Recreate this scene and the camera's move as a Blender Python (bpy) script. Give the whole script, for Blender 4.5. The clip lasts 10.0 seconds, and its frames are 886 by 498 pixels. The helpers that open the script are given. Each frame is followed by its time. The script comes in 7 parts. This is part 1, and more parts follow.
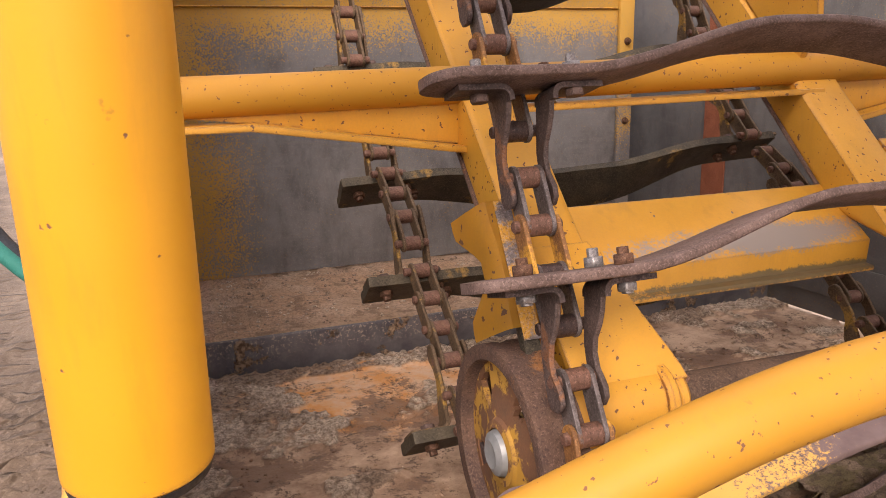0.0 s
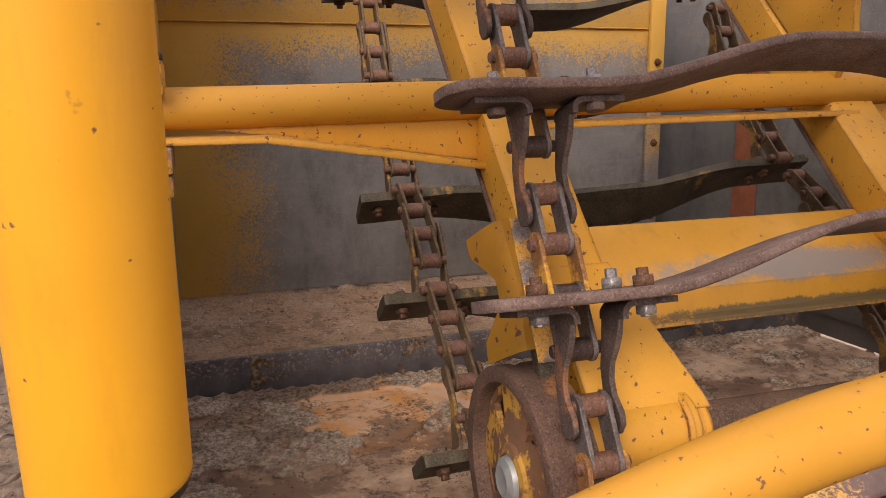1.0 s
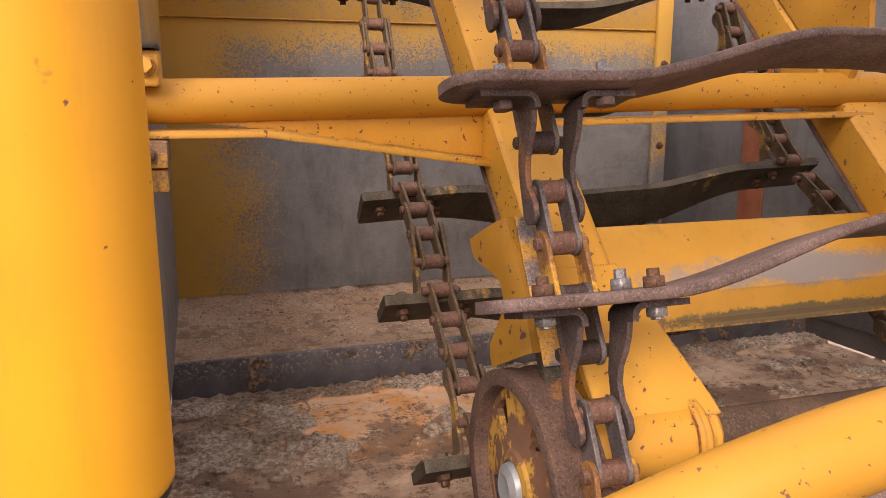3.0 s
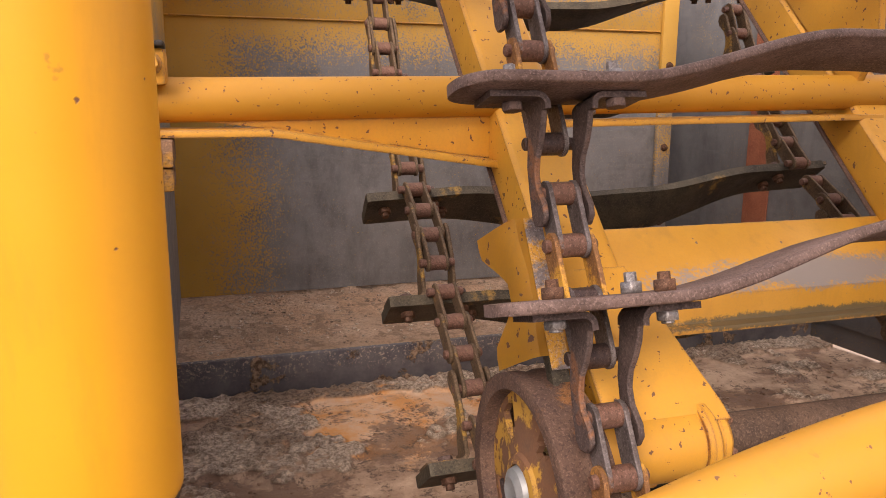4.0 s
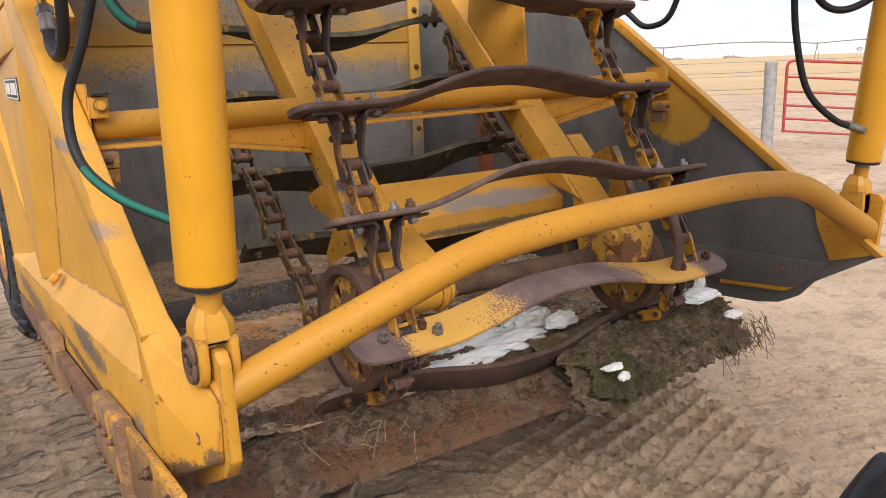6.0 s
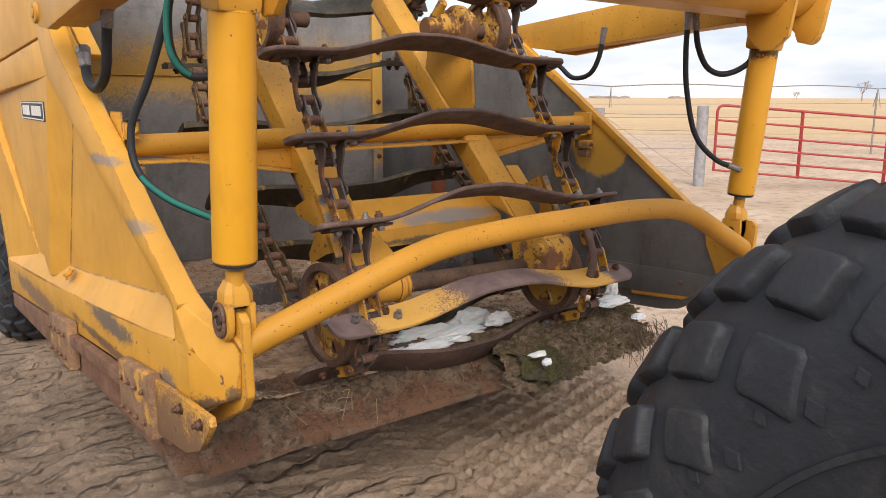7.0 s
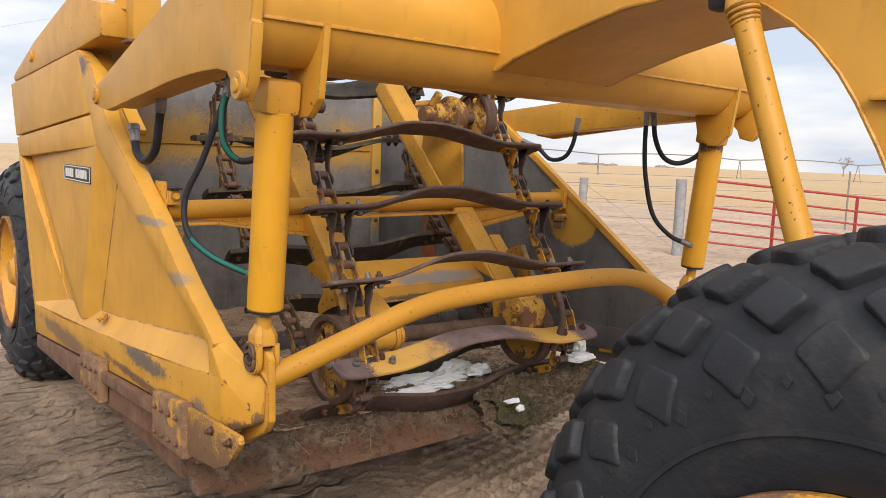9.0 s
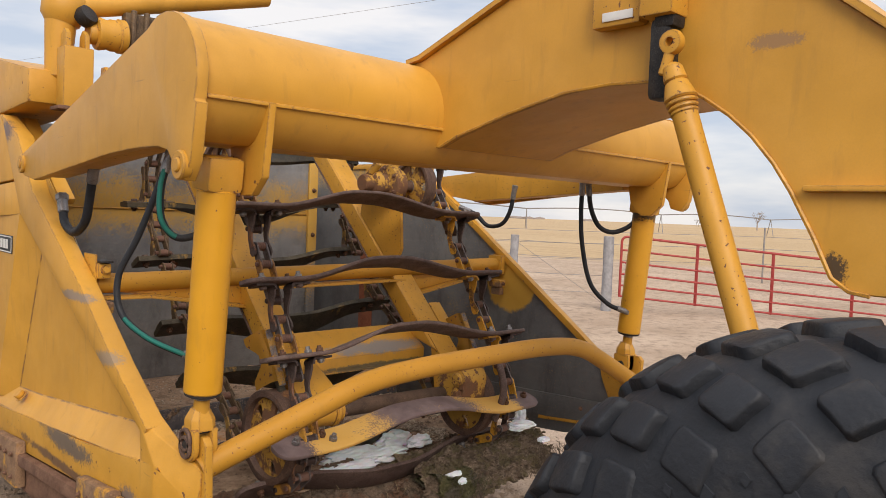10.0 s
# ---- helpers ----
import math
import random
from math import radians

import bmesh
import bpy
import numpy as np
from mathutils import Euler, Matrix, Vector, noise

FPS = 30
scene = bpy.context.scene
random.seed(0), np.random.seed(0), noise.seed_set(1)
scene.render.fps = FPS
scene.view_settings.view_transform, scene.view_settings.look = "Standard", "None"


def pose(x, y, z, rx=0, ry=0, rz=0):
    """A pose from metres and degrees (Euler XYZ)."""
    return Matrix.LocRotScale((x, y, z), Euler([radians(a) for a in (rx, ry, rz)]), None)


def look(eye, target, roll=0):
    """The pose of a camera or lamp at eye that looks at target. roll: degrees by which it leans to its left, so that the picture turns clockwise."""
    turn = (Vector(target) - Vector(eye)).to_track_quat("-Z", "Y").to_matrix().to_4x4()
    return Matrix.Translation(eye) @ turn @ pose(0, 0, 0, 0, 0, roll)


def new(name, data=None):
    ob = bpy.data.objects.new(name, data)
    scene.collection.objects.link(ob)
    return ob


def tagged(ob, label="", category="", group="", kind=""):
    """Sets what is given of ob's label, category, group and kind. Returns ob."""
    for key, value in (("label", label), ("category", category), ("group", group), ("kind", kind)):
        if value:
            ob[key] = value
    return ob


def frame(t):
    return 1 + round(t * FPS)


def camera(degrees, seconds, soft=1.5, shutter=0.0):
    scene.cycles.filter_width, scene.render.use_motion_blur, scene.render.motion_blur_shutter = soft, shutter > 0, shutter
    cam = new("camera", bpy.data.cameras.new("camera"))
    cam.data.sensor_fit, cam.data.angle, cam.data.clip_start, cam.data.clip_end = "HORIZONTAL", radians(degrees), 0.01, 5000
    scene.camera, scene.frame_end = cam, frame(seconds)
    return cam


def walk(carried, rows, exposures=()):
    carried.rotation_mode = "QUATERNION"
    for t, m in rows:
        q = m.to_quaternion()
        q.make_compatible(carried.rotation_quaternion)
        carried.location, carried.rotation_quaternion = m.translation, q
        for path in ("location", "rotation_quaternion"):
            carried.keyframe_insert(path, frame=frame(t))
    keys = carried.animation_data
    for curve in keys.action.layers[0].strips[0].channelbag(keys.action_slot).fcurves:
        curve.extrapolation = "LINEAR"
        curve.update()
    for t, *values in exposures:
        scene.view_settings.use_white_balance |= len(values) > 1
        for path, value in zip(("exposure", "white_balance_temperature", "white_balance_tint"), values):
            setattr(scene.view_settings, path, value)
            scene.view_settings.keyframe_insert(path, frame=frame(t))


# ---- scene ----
cam = camera(60.0, 10.0, 0.7)
PATH = [
    (0, (0.339, 0.595, 1.534), (1.0, 2.423, 1.065), -1.2),
    (0.5, (0.356, 0.618, 1.522), (0.961, 2.473, 1.084), -0.7),
    (1, (0.375, 0.622, 1.518), (0.971, 2.486, 1.103), -0.4),
    (1.5, (0.388, 0.621, 1.513), (0.98, 2.486, 1.102), -0.3),
    (2, (0.395, 0.628, 1.511), (0.986, 2.495, 1.105), -0.2),
    (2.5, (0.391, 0.645, 1.503), (0.985, 2.511, 1.097), 0.0),
    (4, (0.379, 0.676, 1.5), (0.969, 2.544, 1.096), 0.5),
    (4.5, (0.35, 0.603, 1.513), (1.08, 2.418, 1.097), -0.7),
    (4.9, (0.214, 0.406, 1.556), (1.162, 2.112, 1.119), -2.2),
    (5, (0.178, 0.349, 1.56), (1.163, 2.031, 1.115), -2.7),
    (5.3, (0.094, 0.192, 1.58), (1.133, 1.831, 1.094), -2.9),
    (5.5, (0.031, 0.065, 1.58), (1.079, 1.696, 1.089), -3.0),
    (6, (-0.123, -0.239, 1.609), (0.962, 1.378, 1.149), -2.1),
    (6.2, (-0.211, -0.347, 1.618), (0.921, 1.247, 1.197), -1.3),
    (7.3, (-0.55, -0.824, 1.658), (0.658, 0.723, 1.271), 0.3),
    (7.5, (-0.582, -0.902, 1.656), (0.625, 0.646, 1.275), 0.7),
    (8, (-0.682, -1.014, 1.684), (0.53, 0.534, 1.318), 1.5),
    (8.2, (-0.737, -1.062, 1.691), (0.482, 0.482, 1.334), 1.8),
    (8.5, (-0.766, -1.067, 1.681), (0.456, 0.481, 1.349), 1.8),
    (9, (-0.798, -1.076, 1.735), (0.444, 0.474, 1.501), 2.1),
    (9.5, (-0.819, -1.059, 1.745), (0.443, 0.484, 1.571), 2.2),
    (10, (-0.821, -1.022, 1.812), (0.561, 0.421, 1.722), 2.3),
]
walk(cam, [(t, look(eye, target, roll)) for t, eye, target, roll in PATH], [(0, 0.94, 7000, 22), (0.5, 0.60, 7100, 20), (1.5, 0.70, 7100, 21), (2.5, 0.90, 7080, 23), (4.0, 0.92, 7080, 23), (4.5, 0.84, 7000, 22), (5.5, 0.48, 6700, 13), (7.5, 0.32, 6600, 12), (8.5, 0.30, 6600, 12), (9.5, 0.06, 6650, 12), (10, -0.02, 6650, 12)])
# ---- light and exposure ----
world = bpy.data.worlds.new("sky")
scene.world = world
world.use_nodes = True
wn, wl = world.node_tree.nodes, world.node_tree.links
wn.clear()
SUN_ELEV, SUN_ROT = radians(35), radians(212)
sky = wn.new("ShaderNodeTexSky")
sky.sky_type, sky.sun_disc = "NISHITA", False
sky.sun_elevation, sky.sun_rotation = SUN_ELEV, SUN_ROT
sky.dust_density, sky.air_density = 2.0, 1.0
coord = wn.new("ShaderNodeTexCoord")
stretch = wn.new("ShaderNodeMapping")
stretch.inputs["Scale"].default_value = (1.6, 1.6, 7.0)
cloud = wn.new("ShaderNodeTexNoise")
cloud.inputs["Scale"].default_value, cloud.inputs["Detail"].default_value, cloud.inputs["Roughness"].default_value = 1.7, 5.0, 0.55
ramp = wn.new("ShaderNodeValToRGB")
ramp.color_ramp.elements[0].position, ramp.color_ramp.elements[0].color = 0.40, (0.43, 0.49, 0.585, 1)
ramp.color_ramp.elements[1].position, ramp.color_ramp.elements[1].color = 0.62, (0.74, 0.725, 0.71, 1)
dim = wn.new("ShaderNodeMix")
dim.data_type, dim.blend_type = "RGBA", "MULTIPLY"
dim.inputs["Factor"].default_value = 1.0
dim.inputs["B"].default_value = (0.12, 0.12, 0.12, 1)
cover = wn.new("ShaderNodeMix")
cover.data_type = "RGBA"
cover.inputs["Factor"].default_value = 0.86
back = wn.new("ShaderNodeBackground")
back.inputs["Strength"].default_value = 1.35
wout = wn.new("ShaderNodeOutputWorld")
wl.new(coord.outputs["Generated"], stretch.inputs["Vector"])
wl.new(stretch.outputs["Vector"], cloud.inputs["Vector"])
wl.new(cloud.outputs["Fac"], ramp.inputs["Fac"])
wl.new(sky.outputs["Color"], dim.inputs["A"])
wl.new(dim.outputs["Result"], cover.inputs["A"])
wl.new(ramp.outputs["Color"], cover.inputs["B"])
# an overcast sky is brighter overhead than at the horizon
updir = wn.new("ShaderNodeSeparateXYZ")
rise = wn.new("ShaderNodeMapRange")
rise.inputs["From Min"].default_value, rise.inputs["From Max"].default_value = 0.30, 0.95
rise.inputs["To Min"].default_value, rise.inputs["To Max"].default_value = 1.35, 2.0
wl.new(coord.outputs["Generated"], updir.inputs["Vector"])
wl.new(updir.outputs["Z"], rise.inputs["Value"])
wl.new(rise.outputs["Result"], back.inputs["Strength"])
wl.new(cover.outputs["Result"], back.inputs["Color"])
wl.new(back.outputs["Background"], wout.inputs["Surface"])
sun = new("sun", bpy.data.lights.new("sun", "SUN"))
sun.data.energy, sun.data.angle, sun.data.color = 2.75, radians(38), (1.0, 0.93, 0.84)
sun_from = Vector((-0.43, -0.70, 0.58))
sun.matrix_world = look(sun_from * 50, (0, 0, 0))


# ---- materials ----
def node(nt, kind, **values):
    n = nt.nodes.new(kind)
    for key, value in values.items():
        n.inputs[key].default_value = value
    return n


def noise_tex(nt, vec, scale, detail=4.0, rough=0.6):
    n = node(nt, "ShaderNodeTexNoise", Scale=scale, Detail=detail, Roughness=rough)
    nt.links.new(vec, n.inputs["Vector"])
    return n.outputs["Fac"]


def band(nt, fac, lo, hi):
    m = nt.nodes.new("ShaderNodeMapRange")
    m.inputs["From Min"].default_value, m.inputs["From Max"].default_value = lo, hi
    nt.links.new(fac, m.inputs["Value"])
    return m.outputs["Result"]


def blend(nt, fac, a, b, mode="MIX"):
    m = nt.nodes.new("ShaderNodeMix")
    m.data_type, m.blend_type = "RGBA", mode
    for slot, v in (("Factor", fac), ("A", a), ("B", b)):
        if hasattr(v, "is_linked"):
            nt.links.new(v, m.inputs[slot])
        else:
            m.inputs[slot].default_value = v if slot == "Factor" else (*v, 1)
    return m.outputs["Result"]


def maths(nt, op, a, b):
    m = nt.nodes.new("ShaderNodeMath")
    m.operation = op
    for i, v in enumerate((a, b)):
        if hasattr(v, "is_linked"):
            nt.links.new(v, m.inputs[i])
        else:
            m.inputs[i].default_value = v
    return m.outputs[0]


def shell(name):
    mat = bpy.data.materials.new(name)
    mat.use_nodes = True
    nt = mat.node_tree
    bsdf = nt.nodes["Principled BSDF"]
    vec = nt.nodes.new("ShaderNodeTexCoord").outputs["Object"]
    return mat, nt, bsdf, vec


def finish(nt, bsdf, colour, rough, bump_fac=None, bump=0.2, dist=0.004, metal=0.0):
    nt.links.new(colour, bsdf.inputs["Base Color"])
    bsdf.inputs["Specular IOR Level"].default_value = 0.3
    if hasattr(rough, "is_linked"):
        nt.links.new(rough, bsdf.inputs["Roughness"])
    else:
        bsdf.inputs["Roughness"].default_value = rough
    if hasattr(metal, "is_linked"):
        nt.links.new(metal, bsdf.inputs["Metallic"])
    else:
        bsdf.inputs["Metallic"].default_value = metal
    if bump_fac is not None:
        b = node(nt, "ShaderNodeBump", Strength=bump, Distance=dist)
        nt.links.new(bump_fac, b.inputs["Height"])
        nt.links.new(b.outputs["Normal"], bsdf.inputs["Normal"])


def paint(name, base, chips=0.70, rust=0.10, fade=0.5, under=(0.11, 0.06, 0.04), rough=0.42, marks_and_shade=None, dots=38, dusty=0.16, edges=0.85):
    """Old machine paint: faded patches, small chips down to brown steel, rust streaks and fine grime."""
    mat, nt, bsdf, vec = shell(name)
    pale = tuple(min(1, c * 1.12 + 0.03) for c in base)
    deep = tuple(c * 0.80 for c in base)
    col = blend(nt, band(nt, noise_tex(nt, vec, 2.2, 3), 0.35, 0.68), deep, base)
    col = blend(nt, maths(nt, "MULTIPLY", band(nt, noise_tex(nt, vec, 5.5, 5), 0.45, 0.75), fade), col, pale)
    grime = node(nt, "ShaderNodeMapping")
    grime.inputs["Scale"].default_value = (9, 9, 1.6)
    nt.links.new(vec, grime.inputs["Vector"])
    streak = band(nt, noise_tex(nt, grime.outputs["Vector"], 2.4, 6), 0.56, 0.82)
    col = blend(nt, maths(nt, "MULTIPLY", streak, 0.35), col, (0.20, 0.115, 0.04))
    chip = band(nt, noise_tex(nt, vec, dots, 2.5, 0.5), chips, chips + 0.025)
    big = band(nt, noise_tex(nt, vec, 7, 7, 0.7), 0.74 - rust, 0.78 - rust)
    worn = maths(nt, "MAXIMUM", chip, big)
    steel = blend(nt, noise_tex(nt, vec, 26, 4), under, (0.20, 0.085, 0.04))
    col = blend(nt, worn, col, steel)
    round_n = node(nt, "ShaderNodeBevel", Radius=0.009)
    round_n.samples = 4
    flat_n = nt.nodes.new("ShaderNodeNewGeometry")
    edge = nt.nodes.new("ShaderNodeVectorMath")
    edge.operation = "DOT_PRODUCT"
    nt.links.new(round_n.outputs["Normal"], edge.inputs[0])
    nt.links.new(flat_n.outputs["Normal"], edge.inputs[1])
    rub = maths(nt, "MULTIPLY", band(nt, edge.outputs["Value"], 0.985, 0.90), band(nt, noise_tex(nt, vec, 18, 6, 0.75), 0.41, 0.52))
    col = blend(nt, maths(nt, "MULTIPLY", rub, edges), col, steel)
    dust = maths(nt, "MULTIPLY", band(nt, noise_tex(nt, vec, 210, 3, 0.75), 0.42, 0.70), dusty)
    col = blend(nt, dust, col, (0.30, 0.17, 0.06))
    thin = node(nt, "ShaderNodeMapping")
    thin.inputs["Rotation"].default_value, thin.inputs["Scale"].default_value = (0.4, 0.7, 0.3), (60, 3, 60)
    nt.links.new(vec, thin.inputs["Vector"])
    scratch = maths(nt, "MULTIPLY", band(nt, noise_tex(nt, thin.outputs["Vector"], 1.0, 3), 0.70, 0.74), band(nt, noise_tex(nt, vec, 3.5, 3), 0.50, 0.62))
    col = blend(nt, maths(nt, "MULTIPLY", scratch, 0.6), col, (0.16, 0.085, 0.04))
    # placed marks: scuffs and stains, plus a few shadows put into the colour
    for centre, radius, tint in marks_and_shade or ():
        away = nt.nodes.new("ShaderNodeVectorMath")
        away.operation = "LENGTH"
        off = node(nt, "ShaderNodeMapping")
        off.inputs["Scale"].default_value = tuple(1 / r for r in radius)
        off.inputs["Location"].default_value = tuple(-c / r for c, r in zip(centre, radius))
        nt.links.new(vec, off.inputs["Vector"])
        nt.links.new(off.outputs["Vector"], away.inputs[0])
        g = maths(nt, "ADD", away.outputs["Value"], maths(nt, "MULTIPLY", maths(nt, "SUBTRACT", noise_tex(nt, vec, 11, 6, 0.7), 0.5), 1.6))
        g = maths(nt, "ADD", g, maths(nt, "MULTIPLY", maths(nt, "SUBTRACT", noise_tex(nt, vec, 120, 2, 0.8), 0.5), 1.5))
        col = blend(nt, maths(nt, "MULTIPLY", band(nt, g, 1.08, 0.68), 0.9), col, tint)
    r = maths(nt, "ADD", maths(nt, "MULTIPLY", worn, 0.35), maths(nt, "ADD", maths(nt, "MULTIPLY", noise_tex(nt, vec, 12), 0.2), rough - 0.1))
    h = maths(nt, "SUBTRACT", maths(nt, "MULTIPLY", noise_tex(nt, vec, 90, 2), 0.10), maths(nt, "MULTIPLY", worn, 0.5))
    finish(nt, bsdf, col, r, h, 0.35, 0.002)
    bsdf.inputs["Specular IOR Level"].default_value = 0.36
    return mat


def rusty(name, a, b, c=None, scale=18, rough=0.75, metal=0.25, bump=0.35, spots=0.62):
    """Bare or rusted steel, blotched at two scales, with an optional third colour in patches."""
    mat, nt, bsdf, vec = shell(name)
    col = blend(nt, band(nt, noise_tex(nt, vec, scale, 6, 0.65), 0.35, 0.65), a, b)
    if c:
        col = blend(nt, band(nt, noise_tex(nt, vec, scale * 0.35, 8, 0.7), spots, spots + 0.06), col, c)
    col = blend(nt, maths(nt, "MULTIPLY", band(nt, noise_tex(nt, vec, scale * 9, 2), 0.5, 0.75), 0.35), col, tuple(v * 0.5 for v in a))
    col = blend(nt, maths(nt, "MULTIPLY", band(nt, noise_tex(nt, vec, 260, 2, 0.7), 0.52, 0.66), 0.35), col, tuple(min(1, v * 1.9 + 0.03) for v in b))
    col = blend(nt, maths(nt, "MULTIPLY", band(nt, noise_tex(nt, vec, 170, 2, 0.7), 0.54, 0.64), 0.5), col, tuple(v * 0.45 for v in a))
    rr = maths(nt, "ADD", maths(nt, "MULTIPLY", noise_tex(nt, vec, scale * 1.3), 0.3), rough - 0.15)
    finish(nt, bsdf, col, rr, noise_tex(nt, vec, scale * 5, 4), bump, 0.003, metal)
    return mat


YELLOW = (0.62, 0.305, 0.034)
yellow = paint("machine_yellow_paint", YELLOW)
yellow_clean = paint("cylinder_yellow_paint", (0.68, 0.325, 0.018), chips=0.72, rust=-0.10, fade=0.1, dots=60, dusty=0.03)
panel_yellow = paint("faded_panel_paint", (0.63, 0.315, 0.040), chips=0.80, rust=-0.16, fade=0.35, dots=30, dusty=0.10, rough=0.46)
stained_yellow = paint("oil_stained_paint", (0.67, 0.325, 0.022), chips=0.74, rust=-0.02, fade=0.3, marks_and_shade=(((2.70, 1.16, 1.85), (0.10, 0.10, 0.045), (0.015, 0.013, 0.012)),))
beam_top_paint = paint("front_beam_paint", (0.63, 0.315, 0.040), chips=0.79, rust=-0.16, fade=0.35, dusty=0.10, rough=0.46, marks_and_shade=(((0.20, 3.08, 2.125), (0.06, 0.12, 0.05), (0.10, 0.06, 0.06)), ((0.20, 1.75, 1.25), (0.05, 0.10, 0.03), (0.30, 0.22, 0.15)), ((0.20, 2.1, 1.44), (0.05, 0.2, 0.02), (0.26, 0.20, 0.16))))
goose_paint = paint("gooseneck_paint", (0.63, 0.315, 0.040), chips=0.80, rust=-0.16, fade=0.35, dusty=0.10, rough=0.46, marks_and_shade=(((1.07, -0.365, 1.715), (0.06, 0.028, 0.045), (0.03, 0.025, 0.022)), ((1.07, -0.20, 2.27), (0.06, 0.07, 0.022), (0.30, 0.17, 0.08)), ((1.07, 0.10, 2.30), (0.06, 0.02, 0.12), (0.10, 0.06, 0.03))))
guard_yellow = paint("guard_tube_paint", (0.50, 0.236, 0.020), chips=0.680, rust=-0.14, fade=0.12, dots=105, dusty=0.10, rough=0.55)
yellow_worn = paint("worn_yellow_paint", (0.60, 0.295, 0.032), chips=0.665, rust=-0.01, fade=0.4, rough=0.48, dots=78)
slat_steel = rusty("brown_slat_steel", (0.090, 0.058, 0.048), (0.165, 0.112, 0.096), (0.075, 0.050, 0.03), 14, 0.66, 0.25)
chain_steel = rusty("rusty_chain_steel", (0.07, 0.038, 0.025), (0.17, 0.085, 0.05), (0.20, 0.16, 0.13), 24, 0.65, 0.4)
chain_painted = rusty("chain_with_yellow_paint", (0.15, 0.070, 0.03), (0.32, 0.150, 0.045), (0.55, 0.28, 0.04), 22, 0.6, 0.1, 0.35, 0.48)
bracket_dark = rusty("dark_bracket_steel", (0.055, 0.040, 0.037), (0.12, 0.085, 0.075), (0.22, 0.10, 0.05), 20, 0.6, 0.3, 0.35, 0.60)
link_grey = rusty("worn_link_steel", (0.085, 0.066, 0.060), (0.17, 0.145, 0.14), (0.20, 0.095, 0.05), 26, 0.5, 0.4, 0.3, 0.6)
back_chain = rusty("mud_brown_chain", (0.075, 0.048, 0.03), (0.16, 0.105, 0.06), (0.38, 0.22, 0.05), 26, 0.65, 0.25, 0.35, 0.60)
pin_steel = rusty("pin_steel", (0.045, 0.034, 0.034), (0.10, 0.062, 0.05), None, 22, 0.5, 0.5)
bright_steel = rusty("galvanised_bolt_steel", (0.19, 0.18, 0.18), (0.30, 0.28, 0.27), (0.15, 0.085, 0.055), 30, 0.45, 0.7)
dark_steel = rusty("dark_oily_steel", (0.012, 0.012, 0.013), (0.04, 0.034, 0.03), None, 20, 0.5, 0.2)
rim_rust = rusty("wheel_rim_rust", (0.085, 0.052, 0.042), (0.15, 0.088, 0.06), (0.27, 0.12, 0.04), 16, 0.75, 0.2, 0.4, 0.6)
rust_plate = rusty("rusted_edge_plate", (0.13, 0.065, 0.04), (0.24, 0.13, 0.08), (0.09, 0.06, 0.05), 9, 0.8, 0.15, 0.45)
roller_rust = rusty("rusty_roller_steel", (0.10, 0.052, 0.036), (0.20, 0.105, 0.075), (0.36, 0.24, 0.15), 30, 0.6, 0.25, 0.3, 0.6)
clamp_rust = rusty("rusted_clamp_with_yellow_rests", (0.17, 0.095, 0.055), (0.30, 0.18, 0.10), (0.55, 0.28, 0.04), 15, 0.75, 0.1, 0.45, 0.52)
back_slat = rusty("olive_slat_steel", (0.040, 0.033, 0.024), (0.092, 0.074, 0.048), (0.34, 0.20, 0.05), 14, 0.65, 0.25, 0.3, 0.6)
chain_yellow = rusty("yellow_painted_chain", (0.44, 0.22, 0.035), (0.62, 0.31, 0.03), (0.11, 0.05, 0.03), 18, 0.5, 0.05, 0.35, 0.57)
red_rust = rusty("red_rust_streak", (0.20, 0.06, 0.03), (0.28, 0.10, 0.05), None, 10, 0.8, 0.1)


def bowl_steel(name):
    """Scoured grey steel of the bowl, with sprayed remnants of yellow in soft-edged patches."""
    mat, nt, bsdf, vec = shell(name)
    col = blend(nt, band(nt, noise_tex(nt, vec, 1.6, 5), 0.3, 0.7), (0.21, 0.203, 0.205), (0.33, 0.32, 0.315))
    col = blend(nt, maths(nt, "MULTIPLY", band(nt, noise_tex(nt, vec, 30, 5, 0.7), 0.5, 0.8), 0.45), col, (0.16, 0.13, 0.11))
    speck = maths(nt, "MULTIPLY", noise_tex(nt, vec, 120, 3, 0.8), 0.9)
    spray = band(nt, maths(nt, "ADD", noise_tex(nt, vec, 1.1, 3), maths(nt, "MULTIPLY", speck, 0.3)), 0.84, 0.90)
    col = blend(nt, spray, col, (0.46, 0.26, 0.05))
    finish(nt, bsdf, col, maths(nt, "ADD", maths(nt, "MULTIPLY", noise_tex(nt, vec, 15), 0.3), 0.32), noise_tex(nt, vec, 60, 4), 0.12, 0.002, 0.12)
    return mat


bare = bowl_steel("scoured_bowl_steel")


